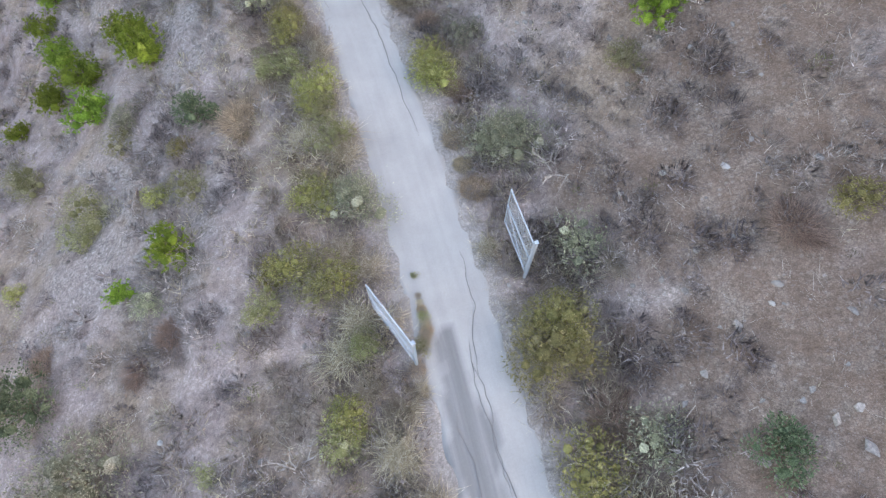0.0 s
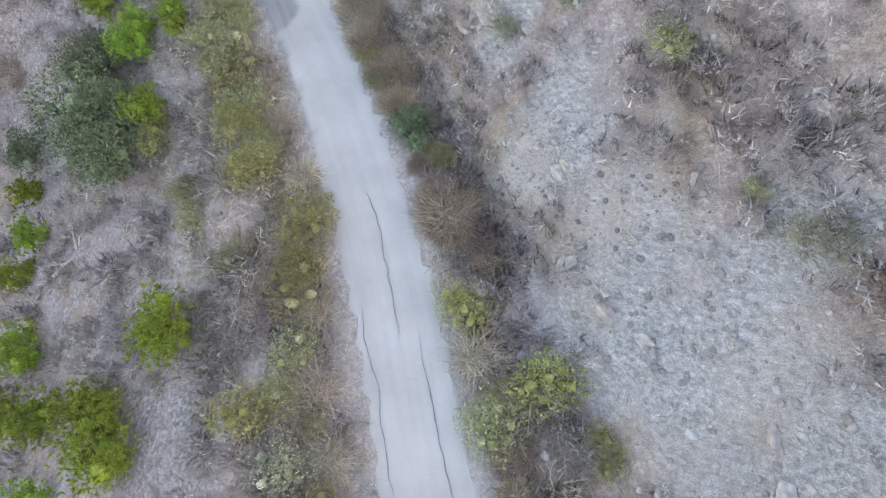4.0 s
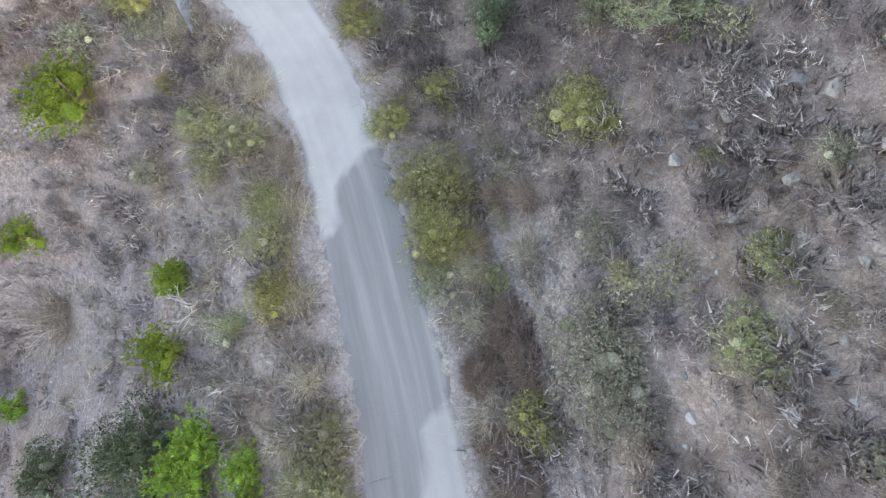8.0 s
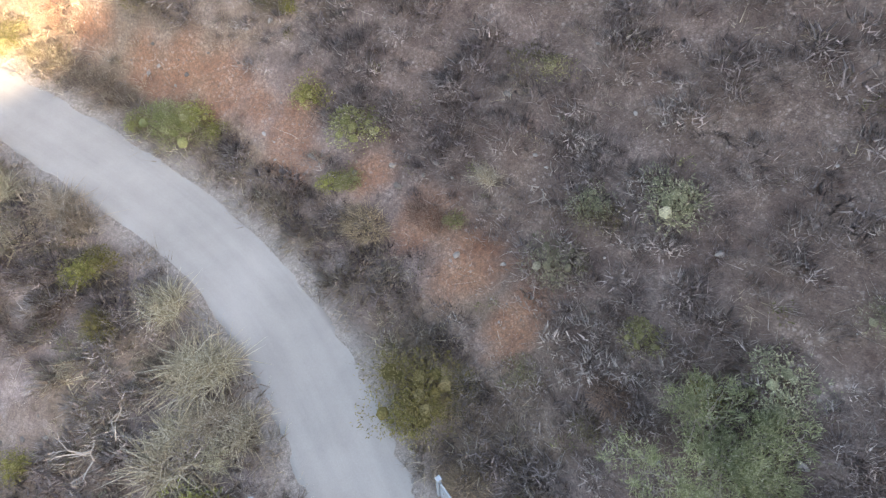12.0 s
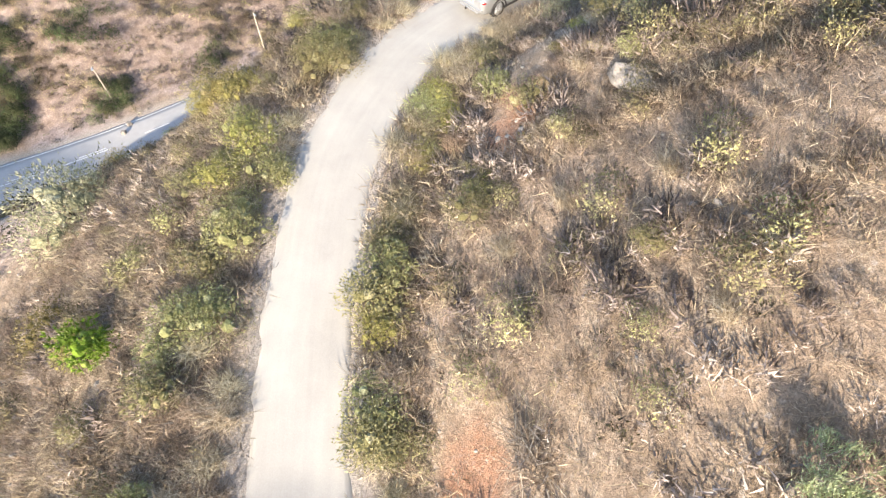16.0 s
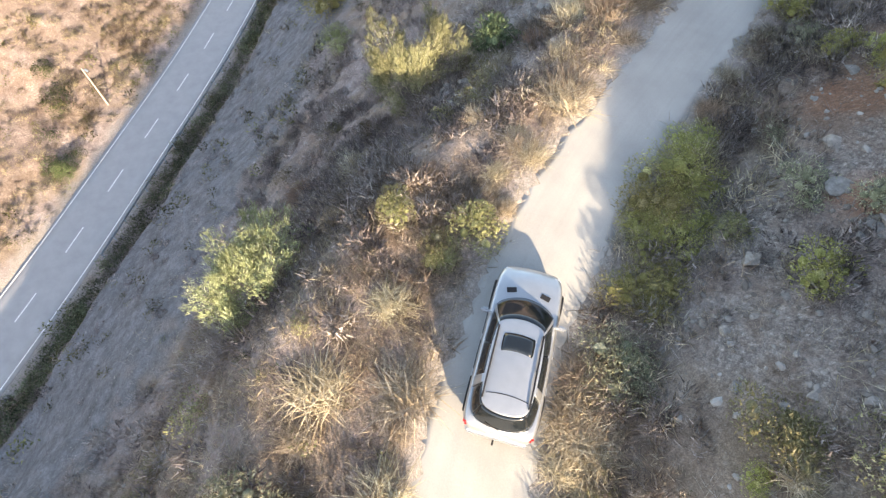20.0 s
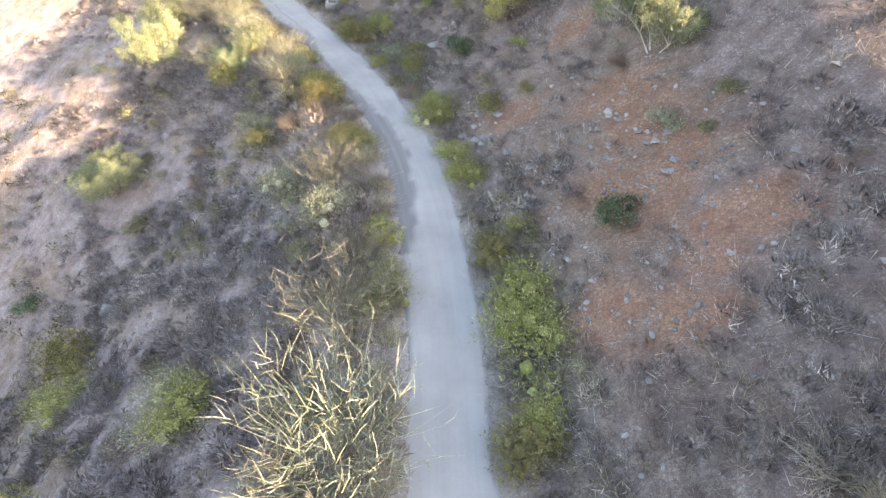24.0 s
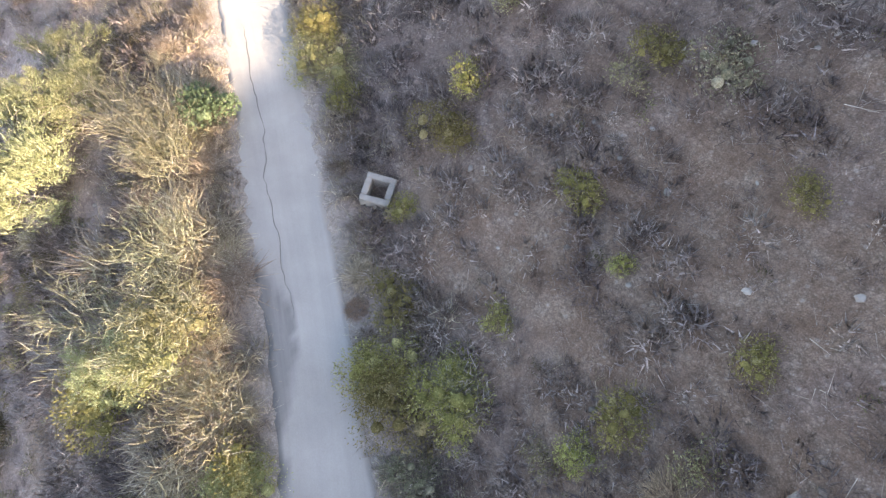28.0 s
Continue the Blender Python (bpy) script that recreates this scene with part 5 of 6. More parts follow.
for _k, (_x, _y, _r) in enumerate([
    (-88.8, 93.3, 0.31), (-82.3, 91.9, 0.27), (-84.4, 94.4, 0.31), (-81.2, 90.0, 0.33), (-81.6, 92.2, 0.23), (-87.2, 90.0, 0.19),
    (-87.4, 92.4, 0.18), (-84.3, 94.2, 0.26), (-88.6, 92.9, 0.31), (-91.2, 95.0, 0.40), (-87.3, 92.1, 0.24), (-110.7, 92.3, 0.58),
    (-111.9, 82.2, 0.73), (-103.5, 79.1, 0.64), (-87.0, 89.6, 0.21), (-83.2, 65.0, 0.39), (-85.4, 64.8, 0.25), (-88.7, 67.3, 0.30),
    (-84.7, 61.7, 0.43), (-84.5, 60.9, 0.54), (-70.9, 71.4, 0.35), (-70.9, 67.4, 0.35), (-70.8, 68.0, 0.30), (-70.4, 67.9, 0.24),
    (-76.0, 72.8, 0.21), (-76.0, 70.7, 0.20), (-77.2, 71.2, 0.21), (-74.7, 77.2, 0.23), (-73.3, 75.0, 0.24), (-72.8, 74.3, 0.21),
]):
    rock(_x, _y, 0.85 * _r, _k + 1)
for _k, (_x, _y, _r) in enumerate([
    (-110.4, 80.6, 0.43), (-84.5, 60.4, 0.38), (-81.0, 60.5, 0.33), (-71.0, 67.2, 0.32), (-69.0, 59.1, 0.12), (-70.8, 63.1, 0.14),
    (-9.6, 51.6, 0.13), (-7.7, 50.5, 0.31), (-10.6, 49.8, 0.19), (-10.3, 48.2, 0.21), (-9.3, 48.3, 0.20), (-9.2, 45.8, 0.23),
    (-35.2, 44.6, 0.27), (-27.4, 40.8, 0.21), (-6.3, 44.4, 0.14), (8.0, 7.2, 0.15), (8.8, 4.7, 0.16), (11.3, 4.8, 0.2),
    (10.4, 2.0, 0.22), (11.0, 1.3, 0.25), (4.0, 2.0, 0.12), (-18.4, 6.4, 0.17), (10.1, 2.8, 0.14), (-34.5, 62.7, 0.16),
    (-34.1, 63.2, 0.11), (-32.1, 66.0, 0.22), (3.5, 19.1, 0.10), (5.0, 17.4, 0.13), (6.8, 23.8, 0.18), (-64.6, 61.8, 0.34),
]):
    rock(_x, _y, 0.85 * _r, _k + 1)

# ---- the car ----
def car_paint():
    m, t, b = material("silver_paint", 0.38)
    n = noise_of(t, 3.0)
    t.links.new(ramp(t, n, [(0.35, (0.40, 0.415, 0.435)), (0.7, (0.44, 0.455, 0.475))]), b.inputs["Base Color"])
    b.inputs["Metallic"].default_value = 0.7
    b.inputs["Coat Weight"].default_value = 0.6
    b.inputs["Coat Roughness"].default_value = 0.12
    return m


def car_glass():
    m, t, b = material("tinted_glass", 0.05)
    b.inputs["Base Color"].default_value = (0.010, 0.013, 0.016, 1)
    b.inputs["Specular IOR Level"].default_value = 0.7
    return m


def loft(bm, sections, closed=True, ends=True):
    """Skins a row of sections, each a list of places with the same count."""
    rows = [[bm.verts.new(p) for p in s] for s in sections]
    n = len(rows[0])
    for a, b in zip(rows, rows[1:]):
        for k in range(n if closed else n - 1):
            bm.faces.new((a[k], a[(k + 1) % n], b[(k + 1) % n], b[k]))
    if ends:
        bm.faces.new(rows[0])
        bm.faces.new(rows[-1])
    return rows


def ring_of(x, w, low, mid, top, inner, crown):
    """A body section across the car at x: sill, flank, shoulder and deck."""
    half = [(w * 0.80, low), (w * 0.97, low + 0.10), (w, mid), (w * 0.985, top - 0.10), (w * 0.93, top - 0.02), (inner, top), (inner * 0.5, top + crown)]
    right = [(x, -y, z) for y, z in half]
    left = [(x, y, z) for y, z in reversed(half)]
    return right + [(x, 0, top + crown * 1.2)] + left


def lathe(bm, profile, axis_y, x, z, steps=28):
    """Turns a profile of (radius, offset along y) about a wheel's axle."""
    rows = []
    for k in range(steps):
        a = 2 * math.pi * k / steps
        rows.append([bm.verts.new((x + r * math.cos(a), axis_y + o, z + r * math.sin(a))) for r, o in profile])
    for a, b in zip(rows, rows[1:] + rows[:1]):
        for k in range(len(profile) - 1):
            bm.faces.new((a[k], a[k + 1], b[k + 1], b[k]))


BELT = [(1.30, 0.0), (1.22, 0.40), (1.04, 0.70), (0.80, 0.81), (0.25, 0.86), (-0.4, 0.875), (-1.25, 0.87), (-1.86, 0.82), (-2.14, 0.70), (-2.28, 0.42), (-2.32, 0.0)]
EAVES = [(0.40, 0.0), (0.36, 0.30), (0.26, 0.52), (0.14, 0.585), (-0.12, 0.62), (-0.6, 0.645), (-1.25, 0.635), (-1.72, 0.59), (-1.92, 0.50), (-2.02, 0.28), (-2.05, 0.0)]


def shell_at(u, v, out=0.0):
    """A place on the glasshouse: u runs round it from the windscreen's middle (0) to the tail (10), v from belt to roof."""
    u = u - 20 if u > 10 else u
    side, w = (1 if u >= 0 else -1), abs(u)
    n = min(int(w), 9)
    f = w - n

    def at(line):
        q = [line[abs(k)] if k >= 0 else (line[1][0], -line[1][1]) for k in (n - 1, n, n + 1)] + [line[n + 2] if n < 9 else (line[9][0], -line[9][1])]
        return [0.5 * (2 * q[1][i] + (q[2][i] - q[0][i]) * f + (2 * q[0][i] - 5 * q[1][i] + 4 * q[2][i] - q[3][i]) * f * f
                       + (3 * q[1][i] - q[0][i] - 3 * q[2][i] + q[3][i]) * f ** 3) for i in (0, 1)]
    a, b = at(BELT), at(EAVES)
    x, y = a[0] + (b[0] - a[0]) * v, a[1] + (b[1] - a[1]) * v
    away = Vector((x + 0.85, y * 1.6, 0)).normalized() * (out + 0.035 * 4 * v * (1 - v))
    z = 1.04 + (1.655 - 1.04 - 0.03 * abs(b[0] + 0.7)) * v
    return Vector((x + away.x, side * (y + away.y), z + out * 0.5))


def shell(bm, u0, u1, v0, v1, out, nu, nv):
    """A pane or pillar cut from the glasshouse, with thickness."""
    grids = [[[bm.verts.new(shell_at(u0 + (u1 - u0) * i / nu, v0 + (v1 - v0) * j / nv, o)) for j in range(nv + 1)] for i in range(nu + 1)] for o in (out, out - 0.012)]
    for g in grids:
        for i in range(nu):
            for j in range(nv):
                bm.faces.new((g[i][j], g[i + 1][j], g[i + 1][j + 1], g[i][j + 1]))
    lo, hi = grids
    rim = [(i, 0) for i in range(nu)] + [(nu, j) for j in range(nv)] + [(i, nv) for i in range(nu, 0, -1)] + [(0, j) for j in range(nv, 0, -1)]
    for (i, j), (k, l) in zip(rim, rim[1:] + rim[:1]):
        bm.faces.new((lo[i][j], lo[k][l], hi[k][l], hi[i][j]))
    bmesh.ops.recalc_face_normals(bm, faces=bm.faces[:])
    return bm


def roof_ring(k, out=0.0, steps=48):
    ring = []
    for i in range(steps):
        p = shell_at(-10 + 20 * i / steps, 1.0, 0.012)
        c = Vector((-0.85, 0, p.z))
        q = c + (p - c) * k
        ring.append(Vector((q.x, q.y, p.z * k + 1.655 * (1 - k) + 0.075 * (1 - k * k) ** 0.8 + out)))
    return ring


def roof_cap(bm):
    """The domed roof, edged by the tops of the panes."""
    under = [p - Vector((0, 0, 0.04)) for p in roof_ring(0.98)]
    rows = [under] + [roof_ring(k) for k in (1.0, 0.985, 0.93, 0.8, 0.6, 0.3, 0.05)]
    loft(bm, rows)
    bmesh.ops.recalc_face_normals(bm, faces=bm.faces[:])
    return bm


def roof_height(x, y):
    best = None
    for k in (0.05, 0.15, 0.3, 0.45, 0.6, 0.7, 0.8, 0.9, 0.97):
        for p in roof_ring(k, 0.0, 96):
            d = (p.x - x) ** 2 + (p.y - y) ** 2
            if best is None or d < best[0]:
                best = (d, p.z)
    return best[1]


def roof_patch(bm, x0, x1, half, lift):
    """A flush panel laid on the roof, with rounded corners."""
    nx, ny = 4, 6
    top = []
    for i in range(nx + 1):
        u = 2 * i / nx - 1
        w = half * (1 - 0.05 * u ** 4)
        top.append([Vector((x0 + (x1 - x0) * i / nx - 0.05 * (2 * j / ny - 1) ** 2, w * (2 * j / ny - 1), 0)) for j in range(ny + 1)])
    for row in top:
        for p in row:
            p.z = roof_height(p.x, p.y) + lift + 0.004
    grids = [[[bm.verts.new(p - Vector((0, 0, o))) for p in row] for row in top] for o in (0, 0.02)]
    for g in grids:
        for i in range(nx):
            for j in range(ny):
                bm.faces.new((g[i][j], g[i + 1][j], g[i + 1][j + 1], g[i][j + 1]))
    lo, hi = grids
    rim = [(i, 0) for i in range(nx)] + [(nx, j) for j in range(ny)] + [(i, ny) for i in range(nx, 0, -1)] + [(0, j) for j in range(ny, 0, -1)]
    for (i, j), (k, l) in zip(rim, rim[1:] + rim[:1]):
        bm.faces.new((lo[i][j], lo[k][l], hi[k][l], hi[i][j]))
    bmesh.ops.recalc_face_normals(bm, faces=bm.faces[:])
    return bm


def build_car(m):
    paint, glass, dark = car_paint(), car_glass(), MAT["dark"]
    tyre_mat = plain("tyre_rubber", (0.025, 0.025, 0.026), 0.9)
    alloy = plain("alloy", (0.55, 0.56, 0.58), 0.35, 0.8)
    red_lamp = plain("red_lamp", (0.35, 0.015, 0.02), 0.25)
    clear_lamp = plain("lamp_glass", (0.75, 0.77, 0.80), 0.15, 0.3)
    inside = plain("cabin_trim", (0.030, 0.030, 0.033), 0.8)
    white = plain("plate_white", (0.75, 0.75, 0.72), 0.5)
    car = new("car")
    car.matrix_world = m
    # lower body, front at +x
    bm = bmesh.new()
    loft(bm, [ring_of(-2.40, 0.66, 0.48, 0.62, 0.88, 0.50, 0.01), ring_of(-2.36, 0.80, 0.38, 0.62, 1.00, 0.62, 0.01), ring_of(-2.24, 0.90, 0.32, 0.64, 1.05, 0.74, 0.01),
              ring_of(-2.0, 0.945, 0.29, 0.65, 1.07, 0.80, 0.01), ring_of(-1.5, 0.96, 0.28, 0.66, 1.07, 0.84, 0.02), ring_of(0.0, 0.96, 0.27, 0.66, 1.06, 0.84, 0.02),
              ring_of(0.75, 0.96, 0.27, 0.66, 1.03, 0.80, 0.0), ring_of(1.35, 0.955, 0.27, 0.66, 1.00, 0.76, 0.03), ring_of(1.85, 0.93, 0.28, 0.64, 0.95, 0.68, 0.055),
              ring_of(2.12, 0.87, 0.30, 0.60, 0.88, 0.60, 0.045), ring_of(2.30, 0.78, 0.34, 0.56, 0.79, 0.48, 0.04), ring_of(2.40, 0.62, 0.40, 0.52, 0.68, 0.36, 0.03)])
    bmesh.ops.subdivide_edges(bm, edges=bm.edges[:], cuts=1, use_grid_fill=True)
    bmesh.ops.smooth_vert(bm, verts=bm.verts[:], factor=0.4, use_axis_x=True, use_axis_y=True, use_axis_z=True)
    part("body", bm, paint, car, "silver metallic body", True)
    # cabin: one curved shell, cut into panes and pillars
    part("cabin", shell(bmesh.new(), -10, 10, -0.02, 1.0, -0.03, 60, 4), inside, car, smooth=True)
    part("roof", roof_cap(bmesh.new()), paint, car, smooth=True)
    part("windscreen", shell(bmesh.new(), -2.62, 2.62, 0.0, 0.97, 0.004, 20, 6), glass, car, smooth=True)
    part("rear_window", shell(bmesh.new(), 8.0, 12.0, 0.10, 0.93, 0.004, 16, 6), glass, car, smooth=True)
    part("tailgate", shell(bmesh.new(), 7.9, 12.1, -0.12, 0.12, 0.012, 16, 2), paint, car, smooth=True)
    for side in (-1, 1):
        for name, lo, hi, mat, bottom in (("pillar", 2.6, 3.0, paint, -0.05), ("side_window", 3.02, 4.62, glass, 0.06), ("side_window", 4.70, 5.90, glass, 0.06),
                                          ("pillar", 5.90, 6.28, paint, -0.05), ("side_window", 6.30, 7.92, glass, 0.10)):
            u = (lo, hi) if side > 0 else (-hi, -lo)
            part(name, shell(bmesh.new(), *u, bottom, 0.99, 0.010 if name == "pillar" else 0.004, 8, 5), mat, car, smooth=True)
        bm = bmesh.new()
        for a, b in (((0.10, 1.69), (-0.4, 1.755)), ((-0.4, 1.755), (-1.3, 1.76)), ((-1.3, 1.76), (-1.78, 1.70))):
            rod(bm, (a[0], 0.575 * side, a[1]), (b[0], 0.575 * side, b[1]), 0.026, None, 6)
        for x in (0.08, -0.85, -1.76):
            rod(bm, (x, 0.57 * side, 1.64), (x, 0.575 * side, 1.72), 0.025, None, 6)
        part("roof_rail", bm, dark, car, "black roof rail")
        bm = bmesh.new()
        box(bm, 0.66, 1.04 * side, 1.10, 0.13, 0.24, 0.15)
        soften(bm, 0.045, 2)
        rod(bm, (0.66, 0.86 * side, 1.06), (0.64, 0.98 * side, 1.09), 0.025)
        part("wing_mirror", bm, paint, car)
        bm = bmesh.new()
        box(bm, 1.46, 0.47 * side, 1.022, 0.15, 0.27, 0.03)
        soften(bm, 0.006, 1)
        bmesh.ops.rotate(bm, verts=bm.verts[:], cent=(1.46, 0.47 * side, 1.022), matrix=Matrix.Rotation(0.28 * side, 3, "Z"))
        part("bonnet_vent", bm, dark, car, "black bonnet vent")
        for x in (-0.05, -1.05):
            bm = bmesh.new()
            box(bm, x, 0.968 * side, 0.92, 0.20, 0.03, 0.03)
            soften(bm, 0.01, 1)
            part("door_handle", bm, paint, car)
        for x in (0.80, -0.22, -1.25):
            bm = bmesh.new()
            box(bm, x, 0.951 * side, 0.70, 0.010, 0.012, 0.62)
            part("door_gap", bm, dark, car)
        bm = bmesh.new()
        box(bm, -0.1, 0.955 * side, 0.36, 2.3, 0.06, 0.10)
        soften(bm, 0.02, 2)
        part("sill_trim", bm, dark, car)
        bm = bmesh.new()
        box(bm, -2.25, 0.79 * side, 0.90, 0.20, 0.20, 0.17)
        soften(bm, 0.05, 2)
        part("tail_lamp", bm, red_lamp, car, "red tail lamp")
        bm = bmesh.new()
        box(bm, 2.12, 0.68 * side, 0.74, 0.30, 0.30, 0.18)
        soften(bm, 0.06, 2)
        part("headlamp", bm, clear_lamp, car, "clear headlamp")
    part("sunroof", roof_patch(bmesh.new(), -0.02, -0.50, 0.41, 0.006), glass, car, "dark glass sunroof", True)
    part("roof_seam", roof_patch(bmesh.new(), -1.58, -1.60, 0.52, 0.003), dark, car)
    bm = bmesh.new()
    box(bm, -2.36, 0, 0.56, 0.20, 1.62, 0.20)
    soften(bm, 0.06, 3)
    part("rear_bumper", bm, paint, car)
    bm = bmesh.new()
    box(bm, -2.40, 0, 0.42, 0.10, 1.2, 0.08)
    soften(bm, 0.02, 2)
    part("skid_plate", bm, alloy, car)
    bm = bmesh.new()
    box(bm, -2.405, 0, 0.80, 0.02, 0.54, 0.13)
    plate = part("number_plate", bm, white, car)
    for k in range(5):
        bm = bmesh.new()
        box(bm, -2.418, -0.18 + 0.09 * k, 0.80, 0.006, 0.05, 0.075)
        part("plate_bar", bm, dark, plate)
    bm = bmesh.new()
    rod(bm, (-2.32, 0.0, 1.10), (-2.26, 0.36, 1.22), 0.014)
    part("rear_wiper", bm, dark, car)
    bm = bmesh.new()
    rod(bm, (-2.40, 0.05, 0.40), (-2.56, 0.05, 0.42), 0.025)
    rod(bm, (-2.56, 0.05, 0.40), (-2.56, 0.05, 0.52), 0.028)
    part("tow_hitch", bm, dark, car)
    bm = bmesh.new()
    box(bm, 2.37, 0, 0.62, 0.06, 0.72, 0.20)
    soften(bm, 0.03, 2)
    part("grille", bm, dark, car)
    for x in (1.43, -1.47):
        for side in (-1, 1):
            y = 0.83 * side
            bm = bmesh.new()
            lathe(bm, [(0.26, -0.12), (0.34, -0.13), (0.375, -0.10), (0.38, 0.0), (0.375, 0.10), (0.34, 0.13), (0.26, 0.12)], y, x, 0.38)
            wheel = new("wheel")
            wheel.parent = car
            part("tyre", bm, tyre_mat, wheel, "", True)
            bm = bmesh.new()
            lathe(bm, [(0.0, 0.09 * side), (0.07, 0.10 * side), (0.09, 0.05 * side), (0.23, 0.05 * side), (0.27, 0.12 * side), (0.27, -0.10 * side)], y, x, 0.38)
            for k in range(5):
                a = 2 * math.pi * k / 5
                rod(bm, (x, y + 0.09 * side, 0.38), (x + 0.25 * math.cos(a), y + 0.10 * side, 0.38 + 0.25 * math.sin(a)), 0.035, 0.03, 6)
            part("rim", bm, alloy, wheel, "", True)
            bm = bmesh.new()
            pts = [(x + 0.45 * math.cos(a), 0.962 * side, 0.38 + 0.45 * math.sin(a)) for a in np.linspace(0.0, math.pi, 11)]
            for a, b in zip(pts, pts[1:]):
                rod(bm, a, b, 0.035, None, 6)
            part("wheel_arch", bm, dark, car)
    return tagged(car, "silver off-road estate car with dark glass on the track", "car")


build_car(pose(-72.15, 57.85, 5.24, 0, -1.0, math.degrees(math.atan2(0.61, -0.79))))

# ---- on and beside the roads ----
def along_line(line, length, s, d, up=0.0):
    p = np.array([np.interp(s, length, line[:, k]) for k in range(3)])
    q = np.array([np.interp(s + 0.3, length, line[:, k]) for k in range(3)])
    t = unit((q - p)[:2])
    return np.array([p[0] + d * t[1], p[1] - d * t[0], p[2] + up])


def ribbon(name, pts, widths, mat, parent, thick=0.012):
    """A narrow band that follows a row of places on a road."""
    pts = np.array(pts)
    t = unit(np.gradient(pts[:, :2], axis=0))
    n = np.stack([t[:, 1], -t[:, 0], 0 * t[:, 0]], 1) * np.array(widths)[:, None] / 2
    up = np.array([0, 0, thick])
    v = np.stack([pts - n, pts - n + up, pts + n + up, pts + n], 1).reshape(-1, 3)
    f = []
    for k in range(len(pts) - 1):
        for j in range(3):
            f.append((4 * k + j, 4 * k + j + 1, 4 * k + 4 + j + 1, 4 * k + 4 + j))
    return as_object(name, v, f, mat, parent)


def crack(s0, s1, d0, d1, wide, seed, step=0.12):
    rng = np.random.RandomState(seed)
    s = np.arange(s0, s1, step)
    u = (s - s0) / (s1 - s0)
    d = d0 + (d1 - d0) * u + 0.16 * rough(s, 0 * s, 1.3, seed) + 0.06 * rough(s, 0 * s, 0.35, seed + 1)
    w = wide * (0.35 + 0.65 * np.abs(rough(s, 0 * s, 0.5, seed + 2))) * np.minimum(1, 6 * np.minimum(u, 1 - u) + 0.05)
    base = 0.03 * (1 - (d / ROAD_HALF) ** 2) + 0.004
    ribbon("crack", [along_line(fine_line, fine_len, a, b, c) for a, b, c in zip(s, d, base)], w, MAT["crack"], track)


crack(38.5, 51.5, 0.82, 0.55, 0.06, 3)
crack(51.2, 57.0, 0.05, 0.10, 0.05, 5)
crack(28.6, 33.2, 0.25, 1.05, 0.045, 7)
crack(24.0, 29.4, 0.35, 0.15, 0.035, 9)
crack(25.0, 30.0, 0.05, 0.25, 0.03, 11)
crack(22.0, 27.8, -0.80, -0.72, 0.04, 13)
crack(46.5, 52.5, -0.95, -1.05, 0.04, 15)
crack(197.0, 211.0, -0.46, -0.55, 0.05, 17)
crack(184.0, 190.0, -1.15, -1.1, 0.05, 19)

# paint on the valley road
for _s in np.arange(14.0, LOW_LEN[-1] - 60, 7.5):
    _p = [along_line(LOW_LINE, LOW_LEN, _s + k, 0.0, 0.066) for k in np.linspace(0, 3.0, 4)]
    ribbon("lane_dash", _p, [0.14] * 4, MAT["line"], low_road, 0.008)
for _d in (-2.95, 2.95):
    _p = [along_line(LOW_LINE, LOW_LEN, s, _d, 0.02) for s in np.arange(4, LOW_LEN[-1] - 8, 1.5)]
    ribbon("edge_line", _p, [0.12] * len(_p), MAT["line"], low_road, 0.008)
_p = [along_line(LOW_LINE, LOW_LEN, s, 0.35, 0.062) for s in np.arange(40, 86, 1.5)]
ribbon("centre_line", _p, [0.13] * len(_p), MAT["line"], low_road, 0.008)


def lamp_pole(x, y, z=-25.0, tall=5.2):
    root = new("road_pole")
    root.matrix_world = pose(x, y, z, 0, 0, 40)
    bm = bmesh.new()
    rod(bm, (0, 0, -0.3), (0, 0, tall), 0.10, 0.06, 10)
    part("shaft", bm, MAT["timber"], root)
    bm = bmesh.new()
    rod(bm, (0, 0, tall - 0.15), (0.55, 0, tall + 0.05), 0.03)
    part("arm", bm, MAT["galvanised"], root)
    bm = bmesh.new()
    box(bm, 0.75, 0, tall + 0.06, 0.5, 0.2, 0.12)
    soften(bm, 0.03, 2)
    part("lamp_head", bm, MAT["galvanised"], root)
    return tagged(root, "slim weathered pole beside the valley road", "pole", group="poles along the valley road")


for _x, _y in ((-92.6, 8.6), (-107.0, 22.8), (-124.6, 35.0), (-143.5, 46.5)):
    lamp_pole(_x, _y)


def kerb_block(s, d, size, turn):
    x, y, z = along_line(LOW_LINE, LOW_LEN, s, d)
    bm = bmesh.new()
    box(bm, 0, 0, 0.22, size, 0.55, 0.5)
    soften(bm, 0.06, 2)
    ob = part("road_block", bm, MAT["rock"])
    along = along_line(LOW_LINE, LOW_LEN, s + 1, d)
    ob.matrix_world = pose(x, y, z - 0.03, 0, 0, math.degrees(math.atan2(along[1] - y, along[0] - x)) + turn)
    return tagged(ob, "dark weathered block along the valley road", "block", group="blocks on the road shoulder")


# the last three, out on the asphalt, stand in for dark spots and a pothole
for _s, _d, _l, _t in ((70.5, 4.0, 1.4, 4), (64.0, 4.1, 1.0, -6), (79.5, 4.0, 1.5, 3), (93.0, 3.9, 0.9, 12), (98.0, 4.2, 0.8, -10), (60.0, 4.2, 1.2, 0), (88.0, -2.6, 0.5, 20), (87.0, -1.4, 0.5, 50), (101.5, -1.2, 0.6, 30)):
    kerb_block(_s, _d, _l, _t)


